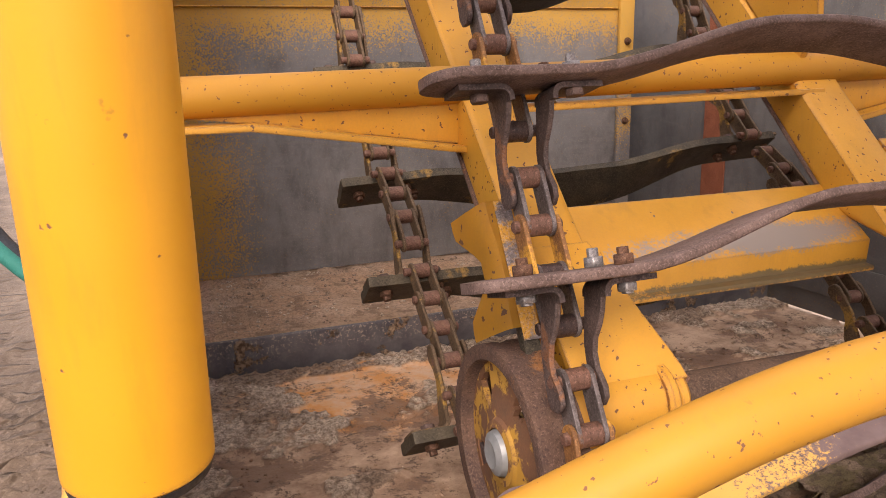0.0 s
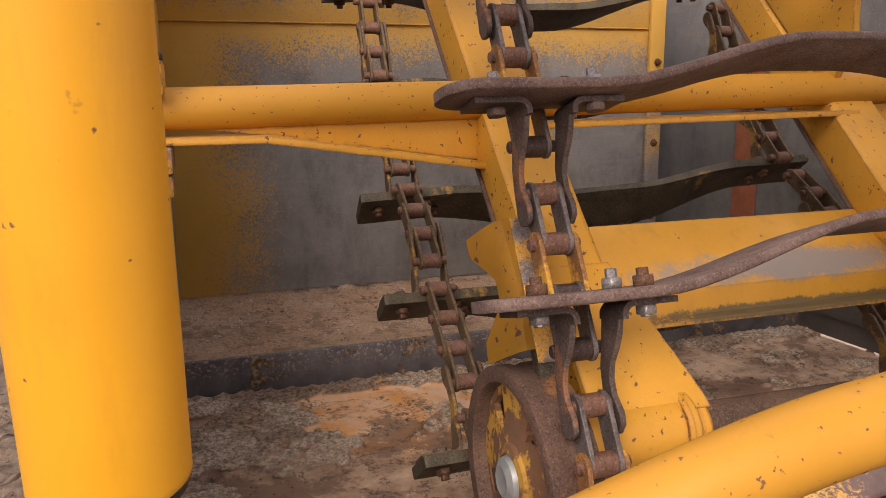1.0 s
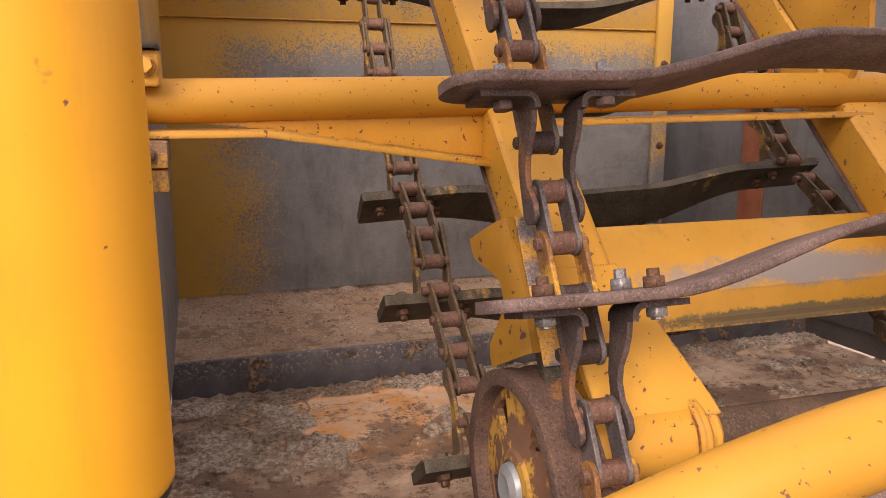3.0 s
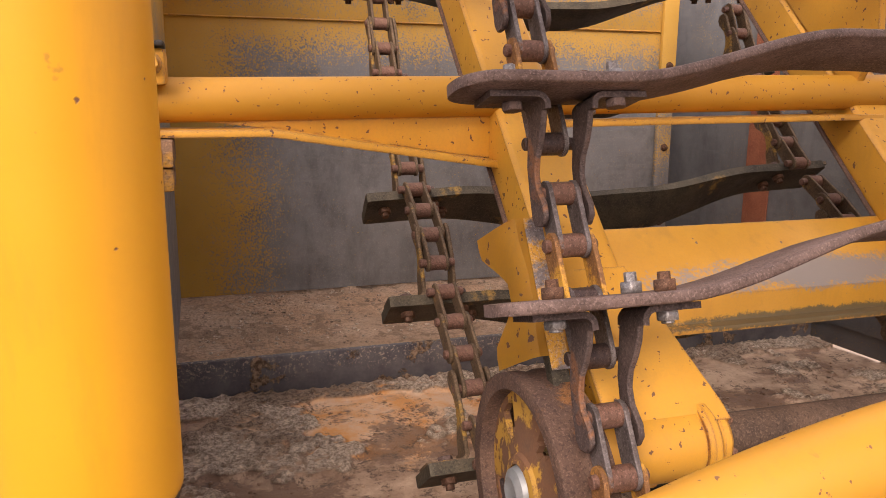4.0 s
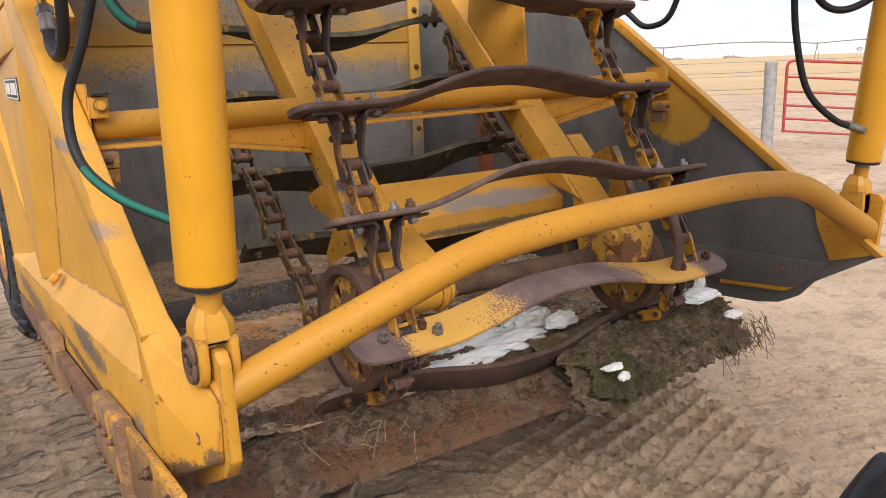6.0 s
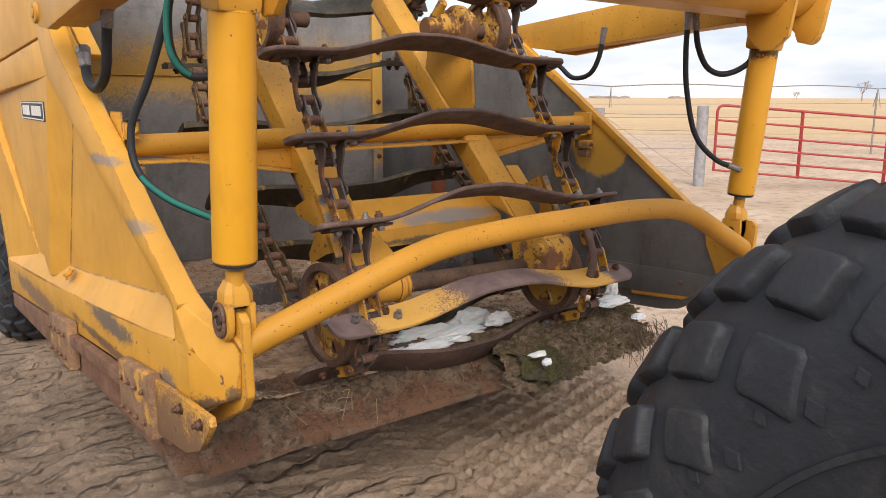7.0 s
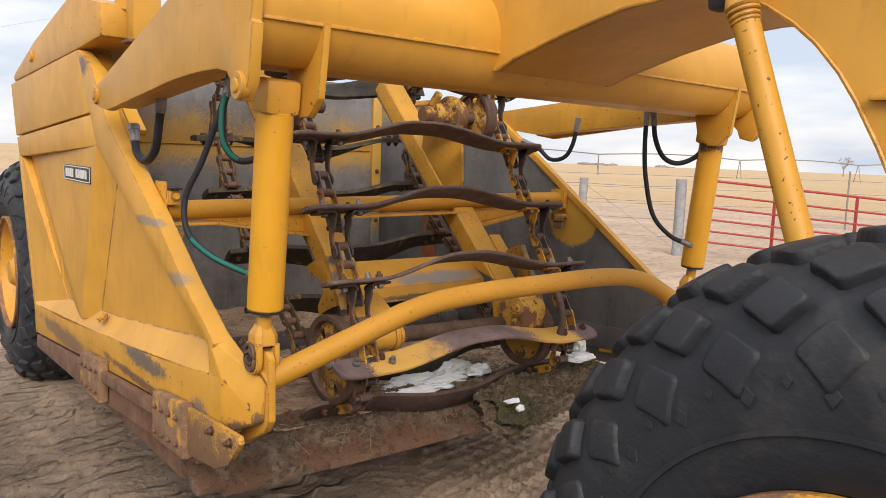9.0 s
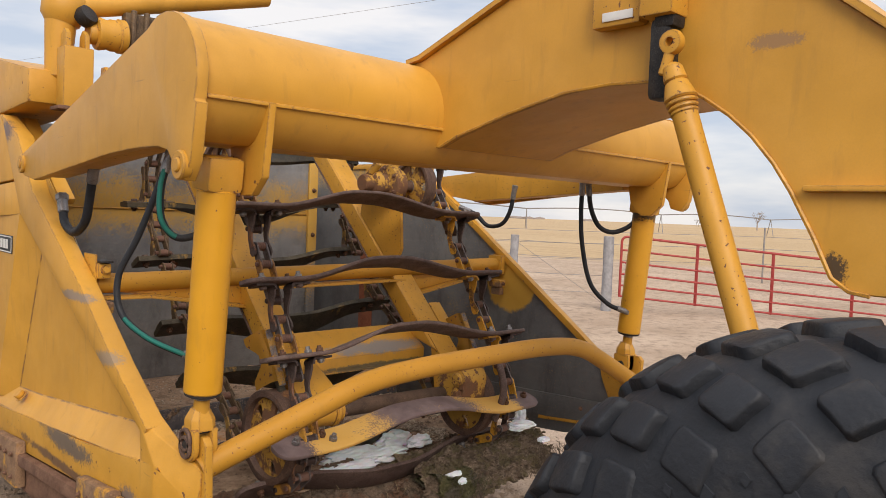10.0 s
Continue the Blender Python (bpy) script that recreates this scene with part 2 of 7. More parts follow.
def spray_steel(name, axis, lo, hi, inv=False, rag=0.35, spot=None, tone=1.0, also=None):
    """Bowl steel with yellow overspray that begins at a height or edge of the plate and ends ragged."""
    mat, nt, bsdf, vec = shell(name)
    col = blend(nt, band(nt, noise_tex(nt, vec, 2.2, 5), 0.3, 0.7), tuple(tone * v for v in (0.15, 0.146, 0.146)), tuple(tone * v for v in (0.25, 0.243, 0.236)))
    col = blend(nt, maths(nt, "MULTIPLY", band(nt, noise_tex(nt, vec, 26, 5, 0.7), 0.5, 0.8), 0.4), col, (0.17, 0.13, 0.11))
    col = blend(nt, maths(nt, "MULTIPLY", band(nt, noise_tex(nt, vec, 5, 8, 0.75), 0.50, 0.66), 0.45), col, tuple(tone * v for v in (0.085, 0.08, 0.08)))
    col = blend(nt, maths(nt, "MULTIPLY", band(nt, noise_tex(nt, vec, 190, 2, 0.8), 0.56, 0.70), 0.5), col, tuple(tone * v for v in (0.34, 0.31, 0.28)))
    lines = node(nt, "ShaderNodeMapping")
    lines.inputs["Scale"].default_value = (1.1, 1.1, 9)
    nt.links.new(vec, lines.inputs["Vector"])
    col = blend(nt, maths(nt, "MULTIPLY", band(nt, noise_tex(nt, lines.outputs["Vector"], 2.2, 9, 0.78), 0.52, 0.70), 0.30), col, tuple(tone * v for v in (0.34, 0.32, 0.30)))
    drip = node(nt, "ShaderNodeMapping")
    drip.inputs["Scale"].default_value = (6, 6, 2.2)
    nt.links.new(vec, drip.inputs["Vector"])
    col = blend(nt, maths(nt, "MULTIPLY", band(nt, noise_tex(nt, drip.outputs["Vector"], 1.1, 8, 0.72), 0.50, 0.66), 0.45), col, tuple(tone * v for v in (0.07, 0.062, 0.058)))
    sep = nt.nodes.new("ShaderNodeSeparateXYZ")
    nt.links.new(vec, sep.inputs["Vector"])
    g = band(nt, sep.outputs[axis], lo, hi)
    if inv:
        g = maths(nt, "SUBTRACT", 1.0, g)
    if also:
        g = maths(nt, "MAXIMUM", g, band(nt, sep.outputs[also[0]], also[1], also[2]))
    if spot:
        away = nt.nodes.new("ShaderNodeVectorMath")
        away.operation = "DISTANCE"
        away.inputs[1].default_value = spot[0]
        nt.links.new(vec, away.inputs[0])
        blob = band(nt, maths(nt, "ADD", away.outputs["Value"], maths(nt, "MULTIPLY", noise_tex(nt, vec, 22, 5, 0.7), 0.07)), spot[1] + 0.05, spot[1] + 0.025)
    g = maths(nt, "ADD", g, maths(nt, "MULTIPLY", maths(nt, "SUBTRACT", noise_tex(nt, vec, 3.0, 4), 0.5), rag * 4))
    g = maths(nt, "ADD", g, maths(nt, "MULTIPLY", maths(nt, "SUBTRACT", noise_tex(nt, vec, 150, 4, 0.85), 0.5), 3.4))
    yel = blend(nt, noise_tex(nt, vec, 6, 4), (0.50, 0.27, 0.035), (0.60, 0.34, 0.06))
    col = blend(nt, maths(nt, "MULTIPLY", band(nt, g, 0.50, 0.60), 0.9), col, yel)
    if spot:
        col = blend(nt, blob, col, yel)
    finish(nt, bsdf, col, maths(nt, "ADD", maths(nt, "MULTIPLY", noise_tex(nt, vec, 15), 0.3), 0.34), noise_tex(nt, vec, 60, 4), 0.12, 0.002, 0.10)
    return mat


def soil(name, a, b, c, scale=6, bump=0.8, rough=0.95):
    mat, nt, bsdf, vec = shell(name)
    col = blend(nt, band(nt, noise_tex(nt, vec, scale, 8, 0.65), 0.40, 0.60), a, b)
    col = blend(nt, band(nt, noise_tex(nt, vec, scale * 0.45, 7, 0.6), 0.49, 0.55), col, c)
    col = blend(nt, maths(nt, "MULTIPLY", band(nt, noise_tex(nt, vec, scale * 2.3, 6, 0.7), 0.53, 0.58), 0.8), col, tuple(v * 0.62 for v in a))
    col = blend(nt, maths(nt, "MULTIPLY", band(nt, noise_tex(nt, vec, scale * 16, 3), 0.45, 0.65), 0.6), col, tuple(v * 0.55 for v in a))
    h = maths(nt, "ADD", noise_tex(nt, vec, scale * 3, 8, 0.7), maths(nt, "MULTIPLY", noise_tex(nt, vec, scale * 14, 4, 0.7), 0.8))
    finish(nt, bsdf, col, rough, h, bump, 0.03)
    return mat


mud = soil("dried_mud", (0.30, 0.20, 0.13), (0.62, 0.47, 0.345), (0.66, 0.32, 0.13), 4, 1.0)
def caked_floor():
    """Bowl floor: orange rust scoured flat in the middle, damp dark patches, and pale crumbled soil where it is caked up."""
    mat, nt, bsdf, vec = shell("caked_floor_mud")
    fine = noise_tex(nt, vec, 70, 5, 0.8)
    col = blend(nt, band(nt, noise_tex(nt, vec, 7, 9, 0.7), 0.38, 0.62), (0.27, 0.17, 0.11), (0.58, 0.41, 0.28))
    away = nt.nodes.new("ShaderNodeVectorMath")
    away.operation = "LENGTH"
    off = node(nt, "ShaderNodeMapping")
    off.inputs["Scale"].default_value, off.inputs["Location"].default_value = (1 / 0.42, 1 / 0.26, 0), (-RUST_AT[0] / 0.42, -RUST_AT[1] / 0.26, 0)
    nt.links.new(vec, off.inputs["Vector"])
    nt.links.new(off.outputs["Vector"], away.inputs[0])
    rust = maths(nt, "ADD", away.outputs["Value"], maths(nt, "MULTIPLY", maths(nt, "SUBTRACT", noise_tex(nt, vec, 4.5, 8, 0.7), 0.5), 3.2))
    warm = blend(nt, band(nt, noise_tex(nt, vec, 5, 7, 0.7), 0.42, 0.58), (0.74, 0.34, 0.11), (0.74, 0.50, 0.32))
    col = blend(nt, maths(nt, "MULTIPLY", band(nt, rust, 1.15, 0.85), 0.92), col, warm)
    shift = nt.nodes.new("ShaderNodeVectorMath")
    shift.operation = "ADD"
    shift.inputs[1].default_value = (5.3, 2.1, 0.0)
    nt.links.new(vec, shift.inputs[0])
    far = shift.outputs["Vector"]
    damp = band(nt, noise_tex(nt, far, 2.6, 9, 0.74), 0.525, 0.560)
    col = blend(nt, maths(nt, "MULTIPLY", damp, 0.75), col, (0.16, 0.085, 0.05))
    grit = maths(nt, "MULTIPLY", band(nt, noise_tex(nt, vec, 16, 6, 0.75), 0.54, 0.58), band(nt, fine, 0.46, 0.54))
    col = blend(nt, maths(nt, "MULTIPLY", grit, 0.85), col, (0.10, 0.066, 0.045))
    sep = nt.nodes.new("ShaderNodeSeparateXYZ")
    nt.links.new(vec, sep.inputs["Vector"])
    top = maths(nt, "ADD", sep.outputs["Z"], maths(nt, "MULTIPLY", sep.outputs["Y"], 0.02))
    crumb = band(nt, top, 0.597, 0.603)
    dry = blend(nt, band(nt, fine, 0.40, 0.60), (0.30, 0.21, 0.145), (0.86, 0.70, 0.53))
    dry = blend(nt, band(nt, noise_tex(nt, far, 3.4, 6, 0.7), 0.47, 0.55), dry, blend(nt, band(nt, fine, 0.40, 0.60), (0.17, 0.115, 0.08), (0.50, 0.36, 0.25)))
    col = blend(nt, crumb, col, dry)
    h = maths(nt, "ADD", maths(nt, "MULTIPLY", noise_tex(nt, vec, 14, 8, 0.7), 0.4), maths(nt, "MULTIPLY", fine, maths(nt, "ADD", maths(nt, "MULTIPLY", crumb, 0.7), 0.12)))
    rough = maths(nt, "SUBTRACT", 0.90, maths(nt, "MULTIPLY", damp, 0.35))
    finish(nt, bsdf, col, rough, h, 1.0, 0.022)
    return mat


RUST_AT = (0.95, 2.76)      # middle of the scoured patch
floor_mud = caked_floor()
ledge_soil = soil("dry_ledge_soil", (0.50, 0.33, 0.215), (0.66, 0.46, 0.32), (0.58, 0.37, 0.235), 5, 1.0)
clod = soil("mud_clods_with_roots", (0.22, 0.158, 0.11), (0.44, 0.325, 0.23), (0.24, 0.19, 0.10), 18)
moss = soil("mossy_soil", (0.13, 0.12, 0.05), (0.25, 0.225, 0.11), (0.19, 0.16, 0.12), 20)


def ground_soil():
    """Sandy yard, darker brown on the left and paler to the right, straw stubble beyond the fence."""
    mat, nt, bsdf, vec = shell("sandy_yard")
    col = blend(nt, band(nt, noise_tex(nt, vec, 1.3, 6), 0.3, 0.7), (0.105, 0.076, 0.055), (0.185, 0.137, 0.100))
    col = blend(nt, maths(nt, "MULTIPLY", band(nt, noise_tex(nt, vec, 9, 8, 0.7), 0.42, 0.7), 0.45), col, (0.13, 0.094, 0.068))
    col = blend(nt, maths(nt, "MULTIPLY", band(nt, noise_tex(nt, vec, 55, 3), 0.5, 0.75), 0.5), col, (0.33, 0.25, 0.185))
    sep = nt.nodes.new("ShaderNodeSeparateXYZ")
    nt.links.new(vec, sep.inputs["Vector"])
    swirl = maths(nt, "MULTIPLY", noise_tex(nt, vec, 0.6, 5), 3.0)
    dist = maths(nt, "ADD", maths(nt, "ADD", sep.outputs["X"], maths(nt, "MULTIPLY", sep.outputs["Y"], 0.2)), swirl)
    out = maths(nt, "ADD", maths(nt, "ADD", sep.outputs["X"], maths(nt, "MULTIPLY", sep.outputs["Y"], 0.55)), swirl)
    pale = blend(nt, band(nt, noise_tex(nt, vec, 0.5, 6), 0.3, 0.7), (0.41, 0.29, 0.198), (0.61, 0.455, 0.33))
    # pale sand takes over from the dark brown towards +x
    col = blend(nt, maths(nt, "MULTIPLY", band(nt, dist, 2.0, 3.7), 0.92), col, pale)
    col = blend(nt, maths(nt, "MULTIPLY", band(nt, noise_tex(nt, vec, 4.5, 9, 0.75), 0.50, 0.60), 0.45), col, (0.15, 0.105, 0.072))
    col = blend(nt, maths(nt, "MULTIPLY", band(nt, noise_tex(nt, vec, 38, 5, 0.8), 0.52, 0.62), 0.32), col, (0.10, 0.07, 0.048))
    rows = node(nt, "ShaderNodeMapping")
    rows.inputs["Rotation"].default_value, rows.inputs["Scale"].default_value = (0, 0, 0.5), (2.0, 0.06, 1)
    nt.links.new(vec, rows.inputs["Vector"])
    straw = blend(nt, band(nt, noise_tex(nt, rows.outputs["Vector"], 1.6, 8, 0.7), 0.36, 0.66), (0.36, 0.24, 0.125), (0.58, 0.415, 0.235))
    straw = blend(nt, maths(nt, "MULTIPLY", band(nt, noise_tex(nt, vec, 0.02, 4), 0.45, 0.7), 0.5), straw, (0.58, 0.42, 0.245))
    far = maths(nt, "ADD", out, maths(nt, "MULTIPLY", noise_tex(nt, vec, 0.9, 6), 5.0))
    col = blend(nt, band(nt, far, 42.0, 46.0), col, straw)
    def prints(turn, pitch, bend):
        """Sharp, broken ridges of lug prints, pitch apart, running across the way that turn gives."""
        m = node(nt, "ShaderNodeMapping")
        m.inputs["Rotation"].default_value = (0, 0, radians(turn))
        nt.links.new(vec, m.inputs["Vector"])
        w = node(nt, "ShaderNodeTexWave", Scale=2 * math.pi / (20 * pitch), Distortion=bend, Detail=2.0)
        w.inputs["Detail Scale"].default_value = 1.3
        w.bands_direction = "Y"
        nt.links.new(m.outputs["Vector"], w.inputs["Vector"])
        return band(nt, w.outputs["Fac"], 0.62, 0.97)
    near = maths(nt, "MULTIPLY", band(nt, out, 7.5, 6.0), 1.0)
    west = band(nt, sep.outputs["X"], 1.7, 1.2)
    rows_l = maths(nt, "MULTIPLY", prints(-14, 0.135, 7.0), maths(nt, "MULTIPLY", west, band(nt, noise_tex(nt, vec, 3.2, 3), 0.42, 0.56)))
    net = maths(nt, "MULTIPLY", maths(nt, "MAXIMUM", prints(28, 0.15, 3.0), maths(nt, "MULTIPLY", prints(100, 0.16, 4.0), 0.8)), 0.22)
    rows_r = maths(nt, "MULTIPLY", net, maths(nt, "MULTIPLY", maths(nt, "SUBTRACT", 1.0, west), band(nt, noise_tex(nt, vec, 1.6, 4), 0.42, 0.52)))
    ridge_h = maths(nt, "MULTIPLY", maths(nt, "MAXIMUM", rows_l, rows_r), near)
    h = maths(nt, "ADD", maths(nt, "MULTIPLY", noise_tex(nt, vec, 14, 8, 0.75), 0.55), maths(nt, "MULTIPLY", noise_tex(nt, vec, 80, 4, 0.7), 0.22))
    h = maths(nt, "ADD", h, maths(nt, "MULTIPLY", ridge_h, 1.15))
    finish(nt, bsdf, col, 0.9, h, 1.0, 0.036)
    return mat


def rubber(name, a=(0.013, 0.0145, 0.018), b=(0.027, 0.0295, 0.0355), dust=0.55):
    mat, nt, bsdf, vec = shell(name)
    col = blend(nt, noise_tex(nt, vec, 7, 6), a, b)
    col = blend(nt, maths(nt, "MULTIPLY", band(nt, noise_tex(nt, vec, 3, 8, 0.7), 0.5, 0.75), dust), col, (0.11, 0.095, 0.08))
    h = maths(nt, "ADD", noise_tex(nt, vec, 6, 4), maths(nt, "MULTIPLY", noise_tex(nt, vec, 60, 5), 0.6))
    finish(nt, bsdf, col, maths(nt, "ADD", maths(nt, "MULTIPLY", noise_tex(nt, vec, 10), 0.25), 0.45), h, 0.7, 0.006)
    return mat


tyre_rubber = rubber("weathered_tyre_rubber")
tyre_dusty = rubber("dusty_tyre_rubber", dust=0.8)
hose_black = rubber("hose_rubber", (0.012, 0.013, 0.016), (0.022, 0.023, 0.027), 0.1)
hose_green = rubber("green_hose_sleeve", (0.008, 0.095, 0.075), (0.012, 0.15, 0.115), 0.15)


def plain(name, a, b, scale=12, rough=0.6, metal=0.0, bump=0.2):
    mat, nt, bsdf, vec = shell(name)
    finish(nt, bsdf, blend(nt, band(nt, noise_tex(nt, vec, scale, 5), 0.3, 0.7), a, b), rough, noise_tex(nt, vec, scale * 4, 4), bump, 0.003, metal)
    return mat


snow = plain("old_snow", (0.72, 0.74, 0.77), (0.86, 0.87, 0.88), 9, 0.7, 0, 0.15)
snow.node_tree.nodes["Principled BSDF"].inputs["Subsurface Weight"].default_value = 0.2
gate_red = plain("faded_red_gate_paint", (0.27, 0.030, 0.028), (0.36, 0.06, 0.05), 9, 0.5)
post_wood = plain("grey_weathered_wood", (0.20, 0.195, 0.20), (0.34, 0.33, 0.335), 11, 0.9, 0, 0.6)
wire_grey = plain("fence_wire", (0.22, 0.20, 0.19), (0.32, 0.30, 0.28), 9, 0.6, 0.5)
far_wood = plain("bare_twigs", (0.26, 0.21, 0.18), (0.34, 0.29, 0.25), 0.5, 0.95)
white_plate = plain("pale_plate", (0.62, 0.60, 0.56), (0.72, 0.70, 0.66), 14, 0.4)
black_ink = plain("black_lettering", (0.02, 0.02, 0.022), (0.05, 0.05, 0.05), 14, 0.5)
hub_grey = plain("grey_hub_cap", (0.20, 0.215, 0.22), (0.34, 0.35, 0.35), 20, 0.45, 0.3)
straw_mat = plain("dry_grass", (0.30, 0.22, 0.12), (0.42, 0.33, 0.19), 20, 0.9)


# ---- mesh helpers ----
def thing(name, at, label, category, group="", kind=""):
    ob = new(name)
    ob.location = at
    ob.empty_display_size = 0.2
    return tagged(ob, label, category, group, kind)


def mesh_of(name, bm, mat, sharp=35):
    bmesh.ops.recalc_face_normals(bm, faces=bm.faces)
    me = bpy.data.meshes.new(name)
    bm.to_mesh(me)
    bm.free()
    me.materials.append(mat)
    me.polygons.foreach_set("use_smooth", [True] * len(me.polygons))
    me.set_sharp_from_angle(angle=radians(sharp))
    return me


def attach(name, me, parent, m=None, label=""):
    """An object on the mesh me, placed by the world matrix m, as a part of parent."""
    ob = new(name, me)
    if parent is not None:
        ob.parent = parent
        up = Matrix.Identity(4)
        o = parent
        while o is not None:
            up = o.matrix_parent_inverse @ o.matrix_basis @ up if o.parent else o.matrix_basis @ up
            o = o.parent
        ob.matrix_parent_inverse = up.inverted()
    if m is not None:
        ob.matrix_basis = m
    return tagged(ob, label)


def part(name, bm, mat, parent, label="", sharp=35):
    return attach(name, mesh_of(name, bm, mat, sharp), parent, None, label)


def solo(name, bm, mat, label, category, group="", kind="", sharp=35):
    return tagged(attach(name, mesh_of(name, bm, mat, sharp), None), label, category, group, kind)


def fresh():
    return bmesh.new()


def soften(bm, faces, off, seg=2):
    if off > 0:
        edges = {e for f in faces for e in f.edges if len(e.link_faces) == 2 and e.calc_face_angle(0) > 0.5}
        bmesh.ops.bevel(bm, geom=list(edges), offset=off, segments=seg, profile=0.6, affect="EDGES", clamp_overlap=True)


def prism(bm, pts, axis, a, b, bev=0.004, seg=2):
    """The outline pts, drawn in the plane across axis, pulled from a to b. x: (y, z), y: (x, z), z: (x, y)."""
    def at(p, h):
        return {"x": (h, p[0], p[1]), "y": (p[0], h, p[1]), "z": (p[0], p[1], h)}[axis]
    lo, hi = [bm.verts.new(at(p, a)) for p in pts], [bm.verts.new(at(p, b)) for p in pts]
    n = len(pts)
    faces = [bm.faces.new(lo), bm.faces.new(hi[::-1])]
    faces += [bm.faces.new((lo[i], hi[i], hi[(i + 1) % n], lo[(i + 1) % n])) for i in range(n)]
    bmesh.ops.recalc_face_normals(bm, faces=faces)
    soften(bm, faces, bev, seg)


def box(bm, lo, hi, bev=0.004, m=None):
    vs = [bm.verts.new((x, y, z)) for x in (lo[0], hi[0]) for y in (lo[1], hi[1]) for z in (lo[2], hi[2])]
    if m is not None:
        for v in vs:
            v.co = m @ v.co
    ids = ((0, 1, 3, 2), (4, 6, 7, 5), (0, 4, 5, 1), (2, 3, 7, 6), (0, 2, 6, 4), (1, 5, 7, 3))
    faces = [bm.faces.new([vs[i] for i in f]) for f in ids]
    bmesh.ops.recalc_face_normals(bm, faces=faces)
    soften(bm, faces, bev)


def frame_of(d):
    d = Vector(d).normalized()
    u = d.orthogonal().normalized()
    return u, d.cross(u), d


def rings(bm, stations, seg=24, caps=True):
    """Rings round a line: stations of (centre, direction, radius)."""
    prev, first = None, None
    u0 = None
    for c, d, r in stations:
        d = Vector(d).normalized()
        if u0 is None:
            u0 = d.orthogonal().normalized()
        u0 = (u0 - d * u0.dot(d)).normalized()
        w = d.cross(u0)
        ring = [bm.verts.new(Vector(c) + r * (math.cos(2 * math.pi * i / seg) * u0 + math.sin(2 * math.pi * i / seg) * w)) for i in range(seg)]
        if prev:
            for i in range(seg):
                bm.faces.new((prev[i], prev[(i + 1) % seg], ring[(i + 1) % seg], ring[i]))
        first = first or ring
        prev = ring
    if caps:
        bm.faces.new(first[::-1])
        bm.faces.new(prev)


def rod(bm, p, q, r, r2=None, seg=24, bev=0.004):
    p, q = Vector(p), Vector(q)
    d = (q - p).normalized()
    r2 = r if r2 is None else r2
    b = min(bev, r * 0.4, r2 * 0.4)
    rings(bm, [(p, d, r - b), (p + d * b, d, r), (q - d * b, d, r2), (q, d, r2 - b)], seg)


def spline(pts, n=10):
    """Catmull-Rom through pts."""
    pts = [Vector(p) for p in pts]
    ext = [2 * pts[0] - pts[1], *pts, 2 * pts[-1] - pts[-2]]
    out = []
    for i in range(1, len(ext) - 2):
        a, b, c, d = ext[i - 1:i + 3]
        for k in range(n):
            t = k / n
            out.append(0.5 * (2 * b + (c - a) * t + (2 * a - 5 * b + 4 * c - d) * t * t + (3 * b - a - 3 * c + d) * t ** 3))
    return out + [pts[-1]]


def rounded(pts, r, n=8):
    """A polyline with its inner corners rounded by arcs that start r before them."""
    pts = [Vector(p) for p in pts]
    out = [pts[0]]
    for a, b, c in zip(pts, pts[1:], pts[2:]):
        p, q = b + (a - b).normalized() * r, b + (c - b).normalized() * r
        out += [(1 - t) ** 2 * p + 2 * t * (1 - t) * b + t * t * q for t in (k / n for k in range(n + 1))]
    return out + [pts[-1]]


def pipe(bm, pts, r, seg=14):
    pts = [Vector(p) for p in pts]
    st = []
    for i, p in enumerate(pts):
        st.append((p, pts[min(i + 1, len(pts) - 1)] - pts[max(i - 1, 0)], r))
    rings(bm, st, seg)


def lathe(bm, profile, centre, axis, seg=48, closed=False):
    """profile of (radius, height along axis) turned about axis."""
    u, w, d = frame_of(axis)
    c = Vector(centre)
    loops = []
    for r, h in profile:
        if r < 1e-5:
            loops.append([bm.verts.new(c + d * h)])
        else:
            loops.append([bm.verts.new(c + d * h + r * (math.cos(2 * math.pi * i / seg) * u + math.sin(2 * math.pi * i / seg) * w)) for i in range(seg)])
    pairs = list(zip(loops, loops[1:])) + ([(loops[-1], loops[0])] if closed else [])
    for a, b in pairs:
        for i in range(seg):
            j = (i + 1) % seg
            if len(a) == 1 and len(b) > 1:
                bm.faces.new((a[0], b[i], b[j]))
            elif len(b) == 1 and len(a) > 1:
                bm.faces.new((a[i], a[j], b[0]))
            elif len(a) > 1:
                bm.faces.new((a[i], a[j], b[j], b[i]))


def bolt_mesh(name, mat, r=0.014, h=0.012, stud=0.010, washer=True):
    """A hexagon head or nut on a washer, standing along +z from the origin, with the stud's end."""
    bm = fresh()
    if washer:
        rod(bm, (0, 0, 0), (0, 0, 0.003), r * 1.25, seg=16, bev=0.001)
    z0 = 0.003 if washer else 0
    prism(bm, [(r * math.cos(math.pi * i / 3), r * math.sin(math.pi * i / 3)) for i in range(6)], "z", z0, z0 + h, 0.0015, 1)
    if stud:
        rod(bm, (0, 0, z0 + h - 0.001), (0, 0, z0 + h + stud), r * 0.55, seg=10, bev=0.001)
    return mesh_of(name, bm, mat)


def up_to(p, d):
    """The pose that puts the origin at p and turns +z to d."""
    u, w, d = frame_of(d)
    return Matrix((( u.x, w.x, d.x, p[0]), (u.y, w.y, d.y, p[1]), (u.z, w.z, d.z, p[2]), (0, 0, 0, 1)))


bolt_rust = bolt_mesh("bolt", chain_steel)
bolt_yellow = bolt_mesh("bolt", yellow_worn, 0.016, 0.014, 0)
